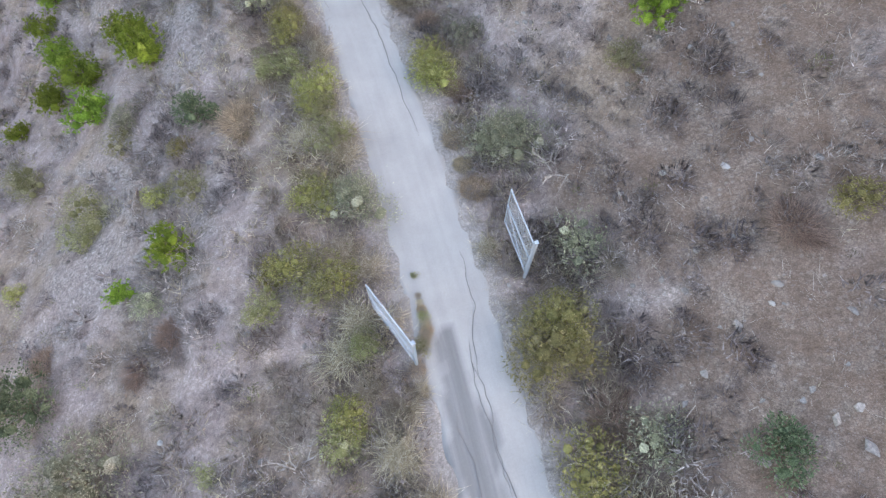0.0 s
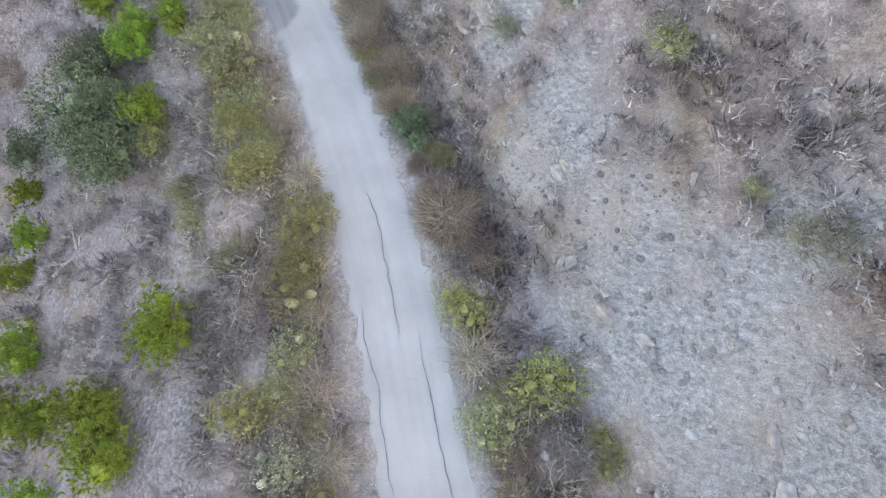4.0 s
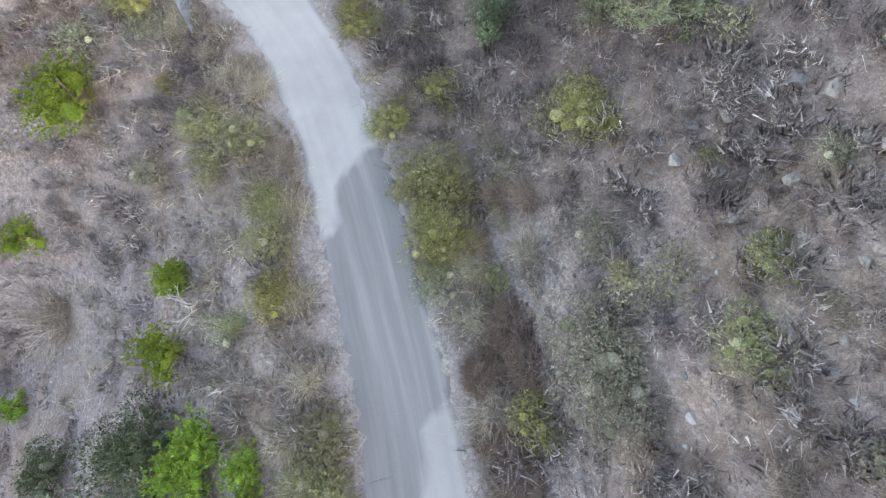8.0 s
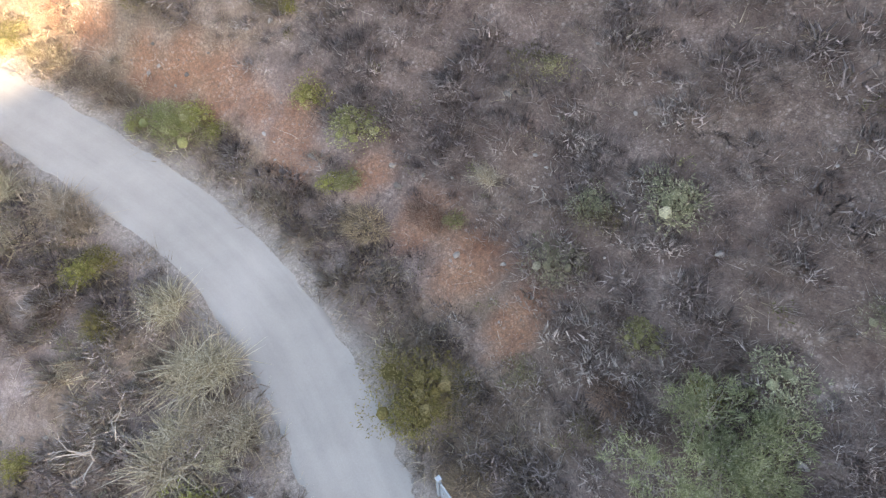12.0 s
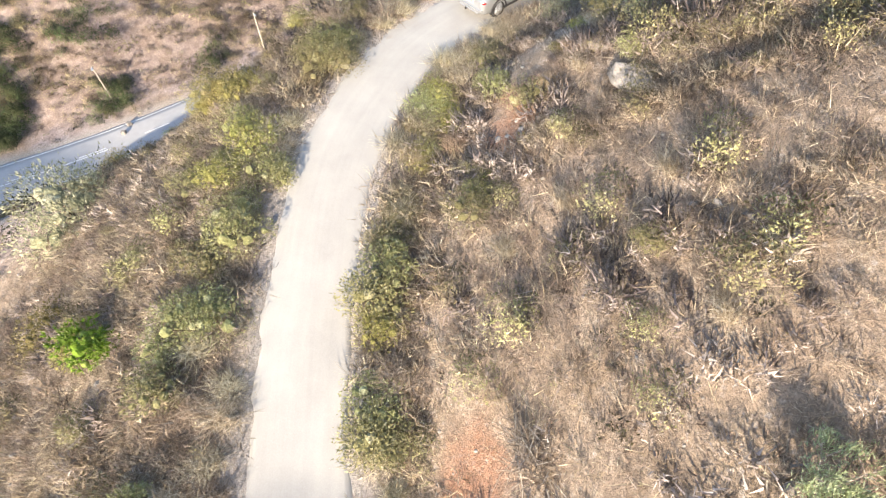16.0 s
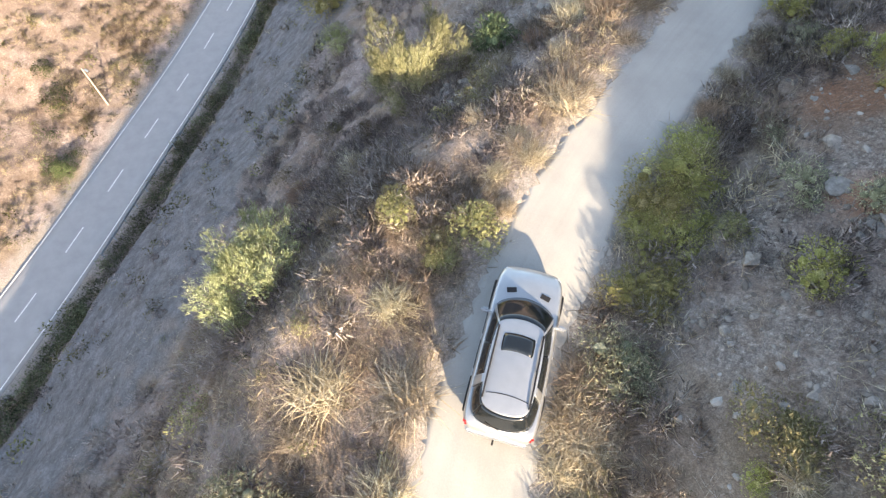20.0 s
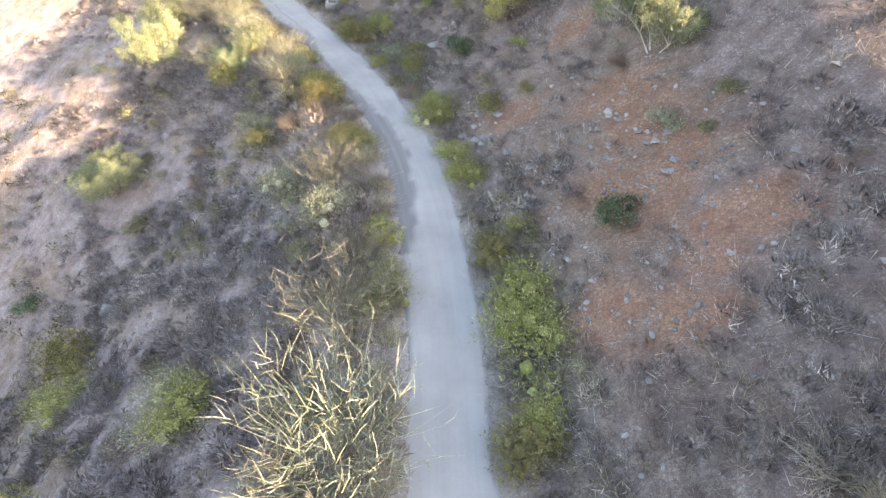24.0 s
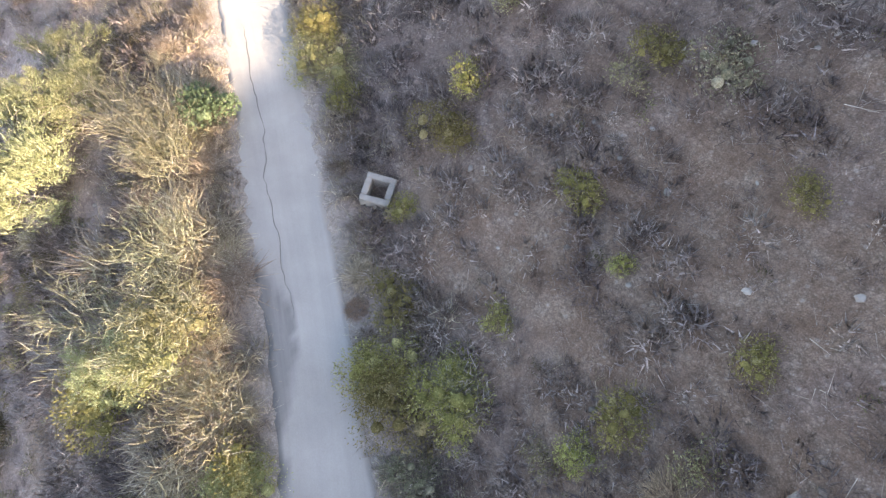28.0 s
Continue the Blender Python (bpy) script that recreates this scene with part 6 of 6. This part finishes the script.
def guard_rail(s0, s1, d):
    root = new("guard_rail")
    x, y, z = along_line(LOW_LINE, LOW_LEN, s0, d)
    root.matrix_world = pose(x, y, z)
    base = np.array([x, y, z])
    for s in np.arange(s0, s1, 2.0):
        p = along_line(LOW_LINE, LOW_LEN, s, d) - base
        bm = bmesh.new()
        box(bm, p[0], p[1], 0.33, 0.10, 0.10, 0.86)
        part("post", bm, MAT["galvanised"], root)
    s = np.arange(s0, s1 + 0.1, 1.0)
    v, f = [], []
    shape = [(0.0, 0.42), (0.04, 0.48), (0.0, 0.55), (0.04, 0.62), (0.0, 0.70), (-0.02, 0.70), (-0.02, 0.42)]
    for a in s:
        for o, h in shape:
            v.append(along_line(LOW_LINE, LOW_LEN, a, d - 0.08 - o, h) - base)
    n = len(shape)
    for k in range(len(s) - 1):
        for j in range(n):
            f.append((n * k + j, n * k + (j + 1) % n, n * (k + 1) + (j + 1) % n, n * (k + 1) + j))
    as_object("beam", v, f, MAT["galvanised"], root)
    return tagged(root, "galvanised guard rail on the valley road's edge", "guard rail")


guard_rail(112.0, 178.0, 3.95)


def culvert(x, y):
    z = float(land([x], [y])[0][0])
    root = new("drain_box")
    root.matrix_world = pose(x, y, z - 0.05, 4, 3, 28)
    for px, py, sx, sy in ((0, 0.46, 1.15, 0.24), (0, -0.46, 1.15, 0.24), (0.455, 0, 0.24, 0.68), (-0.455, 0, 0.24, 0.68)):
        bm = bmesh.new()
        box(bm, px, py, 0.22, sx, sy, 0.95)
        soften(bm, 0.025, 2)
        part("wall", bm, MAT["concrete"], root)
    # dark sheet that stands for the shade down in the open box
    bm = bmesh.new()
    box(bm, 0, 0, -0.10, 0.66, 0.66, 0.04)
    part("bottom", bm, MAT["crack"], root, "bottom coloured dark for the shade in the box")
    return tagged(root, "open square concrete drain box on the bank", "drain")


culvert(-111.6, 111.35)

# weeds in the broken edge of the track
for _k, (_x, _y, _r) in enumerate(((-0.98, 7.25, 0.15), (-0.86, 6.5, 0.12), (-0.80, 6.25, 0.14), (-0.74, 6.0, 0.18), (-0.66, 5.75, 0.20), (-0.62, 5.5, 0.22), (-0.55, 5.2, 0.26), (-0.6, 4.9, 0.28), (-0.67, 4.57, 0.30), (-0.84, 3.92, 0.32), (-0.7, 3.28, 0.36), (-1.0, 2.6, 0.4))):
    plant("gold" if _k % 4 == 0 else "rust" if _k % 3 == 0 else "straw", _x, _y, _r, 40 + _k, 0.8)

# ---- ground cover, too much of it to count ----
def toned(name, dark, light, old, through_=0.1):
    m = leafy(name, dark, light, old, through_, 0.0, 30.0, True)
    t = m.node_tree
    hsv = next(n for n in t.nodes if n.bl_idname == "ShaderNodeHueSaturation")
    tone = attribute(t, "tone")
    for key in ("Value", "Hue"):
        node = hsv.inputs[key].links[0].from_node
        t.links.new(tone, node.inputs[0])
    hsv.inputs["Value"].links[0].from_node.inputs[1].default_value = 0.9
    hsv.inputs["Value"].links[0].from_node.inputs[2].default_value = 0.52
    return m


def scatter(name, mat, shapes, x, y, size, label, category, seed, tall=1.0, sink=0.02, smooth=False):
    """Many small things, joined: one of the shapes at every place."""
    rng = np.random.RandomState(seed)
    z = land(x, y)[0]
    pick = rng.randint(0, len(shapes), len(x))
    vs, fs, ts, ns, k = [], [], [], [], 0
    for n, (sv, sf) in enumerate(shapes):
        at = np.nonzero(pick == n)[0]
        if not len(at):
            continue
        a = rng.rand(len(at)) * 2 * np.pi
        c, s = np.cos(a)[:, None], np.sin(a)[:, None]
        r = size[at][:, None]
        px = x[at][:, None] + r * (c * sv[None, :, 0] - s * sv[None, :, 1])
        py = y[at][:, None] + r * (s * sv[None, :, 0] + c * sv[None, :, 1])
        pz = z[at][:, None] - sink + r * sv[None, :, 2] * tall * (0.75 + 0.5 * rng.rand(len(at)))[:, None]
        vs.append(np.stack([px, py, pz], -1).reshape(-1, 3))
        fs.append((sf[None] + (np.arange(len(at)) * len(sv))[:, None, None]).reshape(-1, sf.shape[1]) + k)
        ts.append(np.repeat(np.clip(0.5 + 0.45 * rough(x[at], y[at], 3.2, seed + 50) + 0.8 * (rng.rand(len(at)) - 0.5), 0, 1), len(sv)))
        around = unit(sv * [1.0, 1.0, 0.9] + [0, 0, -0.05])
        ns.append(np.stack([c * around[None, :, 0] - s * around[None, :, 1], s * around[None, :, 0] + c * around[None, :, 1],
                            np.broadcast_to(around[None, :, 2], (len(at), len(sv)))], -1).reshape(-1, 3))
        k += len(at) * len(sv)
    ob = as_object(name, np.concatenate(vs), np.concatenate(fs), mat, smooth=smooth)
    tone = ob.data.attributes.new("tone", "FLOAT", "POINT")
    tone.data.foreach_set("value", np.concatenate(ts).astype(np.float32))
    out = ob.data.attributes.new("outward", "FLOAT_VECTOR", "POINT")
    out.data.foreach_set("vector", np.concatenate(ns).astype(np.float32).ravel())
    return tagged(ob, label, category, kind="stuff")


def keep_off(x, y, margin=0.15, open_ground=True, rng=None):
    """Leaves out what would stand on a road, or mostly on bare red or chalky ground."""
    _, d, _ = beside(x, y, ROAD_LINE, ROAD_LEN)
    _, ld, _ = beside(x, y, LOW_LINE, LOW_LEN)
    ok = (np.abs(d) > ROAD_HALF + margin) & (np.abs(ld) > LOW_HALF + 0.8)
    if margin > 0.15 or open_ground:
        ok &= rng.rand(len(x)) > np.clip(2.2 * (blob(x, y, RED + BARE) - 0.12), 0, 0.95)
    if open_ground:
        bare = np.clip(blob(x, y, RED) * 1.1 + blob(x, y, CHALK) * 1.2 + 0.6 * blob(x, y, SCREE) + 0.45 * blob(x, y, EARTH), 0, 0.93)
        ok &= rng.rand(len(x)) > bare
        ok &= rng.rand(len(x)) > 0.9 * np.clip((ld - 8) / 2, 0, 1) * np.clip((25 + 5 * rough(x, y, 5, 45) - ld) / 4, 0, 1)
    return ok


def puff_shape(seed, count=60, tall=0.5, long=0.55, thin=0.07, lean=0.55):
    """A loose fuzzy mound of fine twigs, with no body of its own."""
    rng = np.random.RandomState(seed)
    a, r = rng.rand(count) * 2 * np.pi, rng.rand(count) ** 0.6
    wob = 0.8 + 0.35 * np.sin(2 * a + seed) * np.cos(3 * a + 2 * seed)
    r = r * wob
    p = np.stack([np.cos(a) * r * 0.8, np.sin(a) * r * 0.8, tall * np.clip(1 - r * r, 0, 1) * rng.rand(count) - 0.05], 1)
    w = unit(np.stack([np.cos(a) * r * lean * 1.6, np.sin(a) * r * lean * 1.6, 0.35 + 0.55 * rng.rand(count)], 1) + rng.normal(size=(count, 3)) * lean * 0.75)
    l = long * (0.45 + 0.8 * rng.rand(count))
    return blades(p, w, any_side(rng, w), l, l * thin * (0.7 + 0.9 * rng.rand(count)))


def cushion_shape(seed, inner=32, outer=46, tall=0.6, long=0.40, thin=0.05, lean=0.8):
    """A rounded cushion: broad sprays fill it, fine twigs stand out all over it."""
    rng = np.random.RandomState(seed)
    count = inner + outer
    first = np.arange(count) < inner
    a, r = rng.rand(count) * 2 * np.pi, np.sqrt(rng.rand(count)) * np.where(first, 0.56, 0.68)
    r = r * (1 + 0.25 * np.sin(2 * a + seed))
    p = np.stack([np.cos(a) * r, np.sin(a) * r, tall * np.where(first, 0.45, 0.75) * np.sqrt(np.clip(1 - (r / 0.85) ** 2, 0.02, 1)) - 0.12], 1)
    w = unit(np.stack([np.cos(a) * r * 1.5, np.sin(a) * r * 1.5, 0 * a + 0.6], 1) * [lean, lean, 1] + rng.normal(size=(count, 3)) * 0.42)
    l = long * (0.5 + 0.8 * rng.rand(count)) * np.where(first, 0.85, 1.0)
    return blades(p, w, any_side(rng, w), l, np.where(first, 0.072, thin * (0.5 + 0.8 * rng.rand(count))))


def both_sides(rng, *bands):
    return (np.concatenate(p) for p in zip(*(along_track(rng, *band) for band in bands)))


def place_cover():
    rng = np.random.RandomState(42)
    puffs = [cushion_shape(30 + k) for k in range(12)]
    brush = [cushion_shape(50 + k, 14, 50, 0.55, 0.62, 0.05, 0.65) for k in range(10)]
    fluff = [cushion_shape(250 + k, 0, 84, 0.6, 0.42, 0.032, 0.75) for k in range(12)]
    mounds = [cushion_shape(70 + k, 14, 26, 0.55, 0.45, 0.08) for k in range(8)]
    wisps = [puff_shape(90 + k, 20, 0.12, 0.95, 0.028, 0.40) for k in range(8)]
    leafy_ = [shrub_mesh(np.random.RandomState(80 + k), 64, 0.17, 0.5, 0.9, 4, core=0)[0] for k in range(8)]
    bushes = [shrub_mesh(np.random.RandomState(180 + k), 800, 0.08, 0.5, 0.9, 8, core=0)[0] for k in range(6)]
    # grey cushions over both slopes, in drifts, thicker near the track
    x, y = both_sides(rng, (7600, -12, -2.6), (4600, -28, -10), (6800, 2.6, 11), (4400, 9, 20), (2600, -38, -9, 96, 150), (4200, -22, -4, 138, 214))
    sunny = np.exp(-((x + 62) / 14) ** 2) * (rng.rand(len(x)) > 0.4)
    ok = keep_off(x, y, 0.5, True, rng) & (rough(x, y, 2.2, 31) + 0.6 * rough(x, y, 7, 32) + 0.8 * rng.rand(len(x)) > 0.28) & (sunny < 0.4)
    x, y = x[ok], y[ok]
    scatter("dry_scrub", toned("scrub_twigs", (0.27, 0.225, 0.212), (0.56, 0.475, 0.445), (0.68, 0.595, 0.56), 0.25), puffs, x, y,
            0.35 + 0.65 * rng.rand(len(x)) ** 1.5, "grey-purple dry cushion scrub covering the slopes", "scrub", 1)
    # paler, straw-like brush on the sunny stretch
    x, y = both_sides(rng, (2400, 2.4, 19, 103, 140), (1900, -16, -2.2, 103, 140))
    along, aside, _ = beside(x, y, ROAD_LINE, ROAD_LEN)
    ok = keep_off(x, y, 0.4, True, rng) & ((along < 125) | (aside > 0) | (rng.rand(len(x)) < 0.45))
    x, y = x[ok], y[ok]
    more_x, more_y = both_sides(rng, (900, -18, -3, 111, 130))
    x, y = np.concatenate([x, more_x]), np.concatenate([y, more_y])
    scatter("pale_brush", toned("pale_twigs", (0.43, 0.345, 0.275), (0.59, 0.485, 0.395), (0.65, 0.555, 0.46), 0.5), fluff, x, y,
            0.35 + 0.45 * rng.rand(len(x)) ** 1.5, "pale straw-coloured brush on the sunny slope", "brush", 11, 0.75)
    # darker thickets, where the scrub closes over the soil
    x, y = both_sides(rng, (2600, 3.2, 20, 62, 102), (700, 4, 18, 30, 62), (700, 3, 12, 128, 150), (1700, 3, 18, 142, 216))
    ok = keep_off(x, y, 0.5, True, rng) & (rough(x, y, 2.1, 38) + rng.rand(len(x)) > 0.0)
    x, y = x[ok], y[ok]
    scatter("dark_scrub", toned("dark_twigs", (0.15, 0.120, 0.112), (0.38, 0.315, 0.293), (0.50, 0.43, 0.40), 0.2), fluff, x, y,
            0.40 + 0.55 * rng.rand(len(x)) ** 1.4, "dark grey thicket of dry twigs on the slope", "scrub", 10, 1.2)
    # brown and rusty brush close to the track
    x, y = both_sides(rng, (2700, -6.5, -1.9), (1900, 1.9, 5.0), (700, -14, -5))
    along, aside, _ = beside(x, y, ROAD_LINE, ROAD_LEN)
    open_bank = (along > 125) & (along < 143) & (aside < -2)
    ok = keep_off(x, y, 0.3, False, rng) & (rough(x, y, 3.4, 37) + rng.rand(len(x)) > 0.0) & (~open_bank | (rng.rand(len(x)) < 0.25))
    x, y = x[ok], y[ok]
    scatter("brown_brush", toned("brown_twigs", (0.33, 0.255, 0.185), (0.63, 0.525, 0.395), (0.73, 0.645, 0.52), 0.3), brush, x, y,
            0.40 + 0.45 * rng.rand(len(x)), "rusty brown dry brush beside the track", "brush", 2, 0.8)
    # straw-coloured grass: thick along the verges, thin on the slopes
    x, y = both_sides(rng, (4600, -4.2, -1.5), (3000, 1.5, 3.4), (2600, -24, -3), (2000, 3, 20), (5200, 2.5, 18, 104, 140), (1500, -9, -2, 122, 143), (1000, 2.5, 14, 140, 160), (2800, -16, -2, 106, 140), (1300, -8, -1.8, 176, 222))
    ok = keep_off(x, y, -0.05, True, rng) & (rough(x, y, 3.1, 33) + rng.rand(len(x)) > 0.1)
    x, y = x[ok], y[ok]
    more_x, more_y = both_sides(rng, (2600, -18, -3, 111, 130))
    x, y = np.concatenate([x, more_x]), np.concatenate([y, more_y])
    scatter("dry_grass", toned("straw_blades", (0.37, 0.295, 0.205), (0.63, 0.535, 0.395), (0.73, 0.645, 0.51), 0.3), wisps, x, y,
            0.25 + 0.40 * rng.rand(len(x)), "dry straw-coloured grass in loose tufts", "grass", 3)
    # loose pale twigs and stalks lying over everything
    twigs = [puff_shape(200 + k, 9, 0.35, 1.2, 0.016, 0.9) for k in range(10)]
    x, y = both_sides(rng, (6500, -22, -1.9), (6500, 1.9, 18))
    ok = keep_off(x, y, 0.1, False, rng)
    x, y = x[ok], y[ok]
    scatter("dry_twigs", toned("bare_twigs", (0.33, 0.28, 0.25), (0.58, 0.52, 0.47), (0.70, 0.65, 0.60), 0.1), twigs, x, y,
            0.30 + 0.45 * rng.rand(len(x)) ** 2, "bare pale twigs and stalks lying over the scrub", "twigs", 9, 0.8)
    # small green herbs and low shrubs
    x, y = both_sides(rng, (1000, -26, -1.9), (900, 1.9, 20))
    ok = keep_off(x, y, 0.25, True, rng)
    x, y = x[ok], y[ok]
    scatter("low_shrubs", toned("small_leaves", (0.12, 0.12, 0.05), (0.29, 0.28, 0.14), (0.40, 0.36, 0.20), 0.2), leafy_, x, y,
            0.22 + 0.35 * rng.rand(len(x)) ** 1.5, "small low green shrubs scattered over the slopes", "shrubs", 4, 0.8)
    # cover of the valley sides: larger clumps, farther away
    x, y = -150 + 95 * rng.rand(14000), -32 + 100 * rng.rand(14000)
    _, ld, _ = beside(x, y, LOW_LINE, LOW_LEN)
    ok = (ld < -6.5) & (ld > -46) & (rough(x, y, 6, 34) + rough(x, y, 2.4, 35) * 0.7 + 1.2 * rng.rand(len(x)) > 0.45)
    x, y = x[ok], y[ok]
    scatter("valley_scrub", toned("valley_twigs", (0.26, 0.21, 0.13), (0.46, 0.385, 0.25), (0.55, 0.47, 0.33), 0.3), fluff, x, y,
            0.7 + 0.9 * rng.rand(len(x)), "dry straw-coloured scrub on the valley side", "scrub", 5)
    x, y = along_track(rng, 2600, -60, -22, 96, 180)
    ok = keep_off(x, y, 1, True, rng) & (rough(x, y, 3, 36) + rng.rand(len(x)) > 0.35)
    x, y = x[ok], y[ok]
    scatter("gully_scrub", toned("gully_twigs", (0.17, 0.145, 0.105), (0.36, 0.315, 0.235), (0.46, 0.41, 0.32), 0.3), mounds, x, y,
            0.5 + 0.6 * rng.rand(len(x)), "dry scrub in the gullies above the valley road", "scrub", 16)
    u = rng.rand(1500)
    s_, d_ = 48 + 150 * u, 4.7 + 2.8 * rng.rand(1500) ** 1.3
    x = np.interp(s_, LOW_LEN, LOW_LINE[:, 0])
    y = np.interp(s_, LOW_LEN, LOW_LINE[:, 1])
    tx, ty = np.interp(s_ + 1, LOW_LEN, LOW_LINE[:, 0]) - x, np.interp(s_ + 1, LOW_LEN, LOW_LINE[:, 1]) - y
    x, y = x + d_ * ty / np.hypot(tx, ty), y - d_ * tx / np.hypot(tx, ty)
    scatter("verge_shrubs", toned("verge_leaves", (0.08, 0.09, 0.05), (0.20, 0.215, 0.12), (0.28, 0.29, 0.18), 0.2), leafy_, x, y,
            0.55 + 0.85 * rng.rand(len(x)) ** 1.6, "green shrubs in a strip along the valley road", "shrubs", 13, 0.9)
    # thickets on the far side of the valley road, their dark leaves also standing for shade
    spots = ((-88, -6, 9, 5, 130), (-83, 0, 5, 2.0, 26), (-91, 9.5, 4, 1.0, 12), (-101, 18.5, 4, 1.0, 10), (-118, 30, 9, 1.2, 16), (-100, 2, 8, 4, 22))
    x, y = (np.concatenate(p) for p in zip(*((px + wx * rng.normal(size=n) * 0.7, py + wy * rng.normal(size=n) * 0.7) for px, py, wx, wy, n in spots)))
    _, ld, _ = beside(x, y, LOW_LINE, LOW_LEN)
    x, y = x[ld < -5.0], y[ld < -5.0]
    scatter("valley_thicket", toned("thicket_leaves", (0.05, 0.065, 0.030), (0.14, 0.165, 0.070), (0.20, 0.22, 0.11), 0.2), bushes, x, y,
            0.9 + 1.2 * rng.rand(len(x)), "dark green thicket beside the valley road", "thicket", 14, 1.1)
    # olive and yellowing bushes all over the sunny slope and below the track
    x, y = both_sides(rng, (70, 3.0, 15, 102, 137), (34, -16, -4, 104, 134), (50, -18, -4.5, 140, 188), (60, -16, -3.5, 176, 214), (26, 3.5, 14, 140, 214), (26, 4, 14, 60, 100))
    ok = keep_off(x, y, 1.0, True, rng)
    x, y = x[ok], y[ok]
    scatter("slope_bushes", toned("bush_leaves", (0.22, 0.20, 0.105), (0.43, 0.39, 0.20), (0.58, 0.525, 0.33), 0.25), bushes, x, y,
            0.5 + 0.6 * rng.rand(len(x)), "olive and yellowing bushes scattered over the slope", "bushes", 15, 0.85)
    x, y = -170 + 130 * rng.rand(2000), -40 + 150 * rng.rand(2000)
    u, v = along_track(rng, 700, -90, -48, 96, 175)
    x, y = np.append(x, u), np.append(y, v)
    _, d, _ = beside(x, y, ROAD_LINE, ROAD_LEN)
    ok = (d < -22) & keep_off(x, y, 1, False, rng)
    x, y = x[ok], y[ok]
    scatter("valley_shrubs", toned("valley_leaves", (0.075, 0.08, 0.030), (0.21, 0.20, 0.085), (0.30, 0.27, 0.13), 0.2), leafy_, x, y,
            0.5 + 1.0 * rng.rand(len(x)) ** 2, "green shrubs on the valley sides", "shrubs", 6, 0.9)


def pebble(seed):
    rng = np.random.RandomState(seed)
    bm = bmesh.new()
    bmesh.ops.create_icosphere(bm, subdivisions=1, radius=1)
    v = np.array([tuple(p.co) for p in bm.verts]) * (0.75 + 0.5 * rng.rand(len(bm.verts), 1)) * [1.2, 0.85, 0.6]
    f = np.array([[p.index for p in q.verts] for q in bm.faces])
    bm.free()
    return v, f


def place_stones():
    rng = np.random.RandomState(77)
    shapes = [pebble(k) for k in range(8)]
    m, t, b = material("loose_stones", 0.95)
    tone = attribute(t, "tone")
    t.links.new(mix(t, 0.5, ramp(t, tone, [(0.0, (0.17, 0.15, 0.135)), (0.6, (0.32, 0.295, 0.27)), (1.0, (0.43, 0.41, 0.385))]),
                    ramp(t, noise_of(t, 9), [(0.3, (0.7,) * 3), (0.7, (1.15,) * 3)]), "MULTIPLY"), b.inputs["Base Color"])
    x, y = (np.concatenate(p) for p in zip(along_track(rng, 9000, -26, -1.6), along_track(rng, 9000, 1.6, 18), along_track(rng, 9000, 2, 15, 36, 80), along_track(rng, 4000, 3, 14, 136, 175), along_track(rng, 7000, -34, -8, 98, 150)))
    want = 0.16 + 0.8 * blob(x, y, SCREE) + 0.5 * blob(x, y, RED) + 0.7 * blob(x, y, CHALK)
    ok = keep_off(x, y, 0.1, False, rng) & (rng.rand(len(x)) < want)
    x, y = x[ok], y[ok]
    scatter("loose_stones", m, shapes, x, y, 0.03 + 0.13 * rng.rand(len(x)) ** 3, "loose grey stones lying on the soil", "stones", 8, 1.0, 0.0)


place_cover()
place_stones()
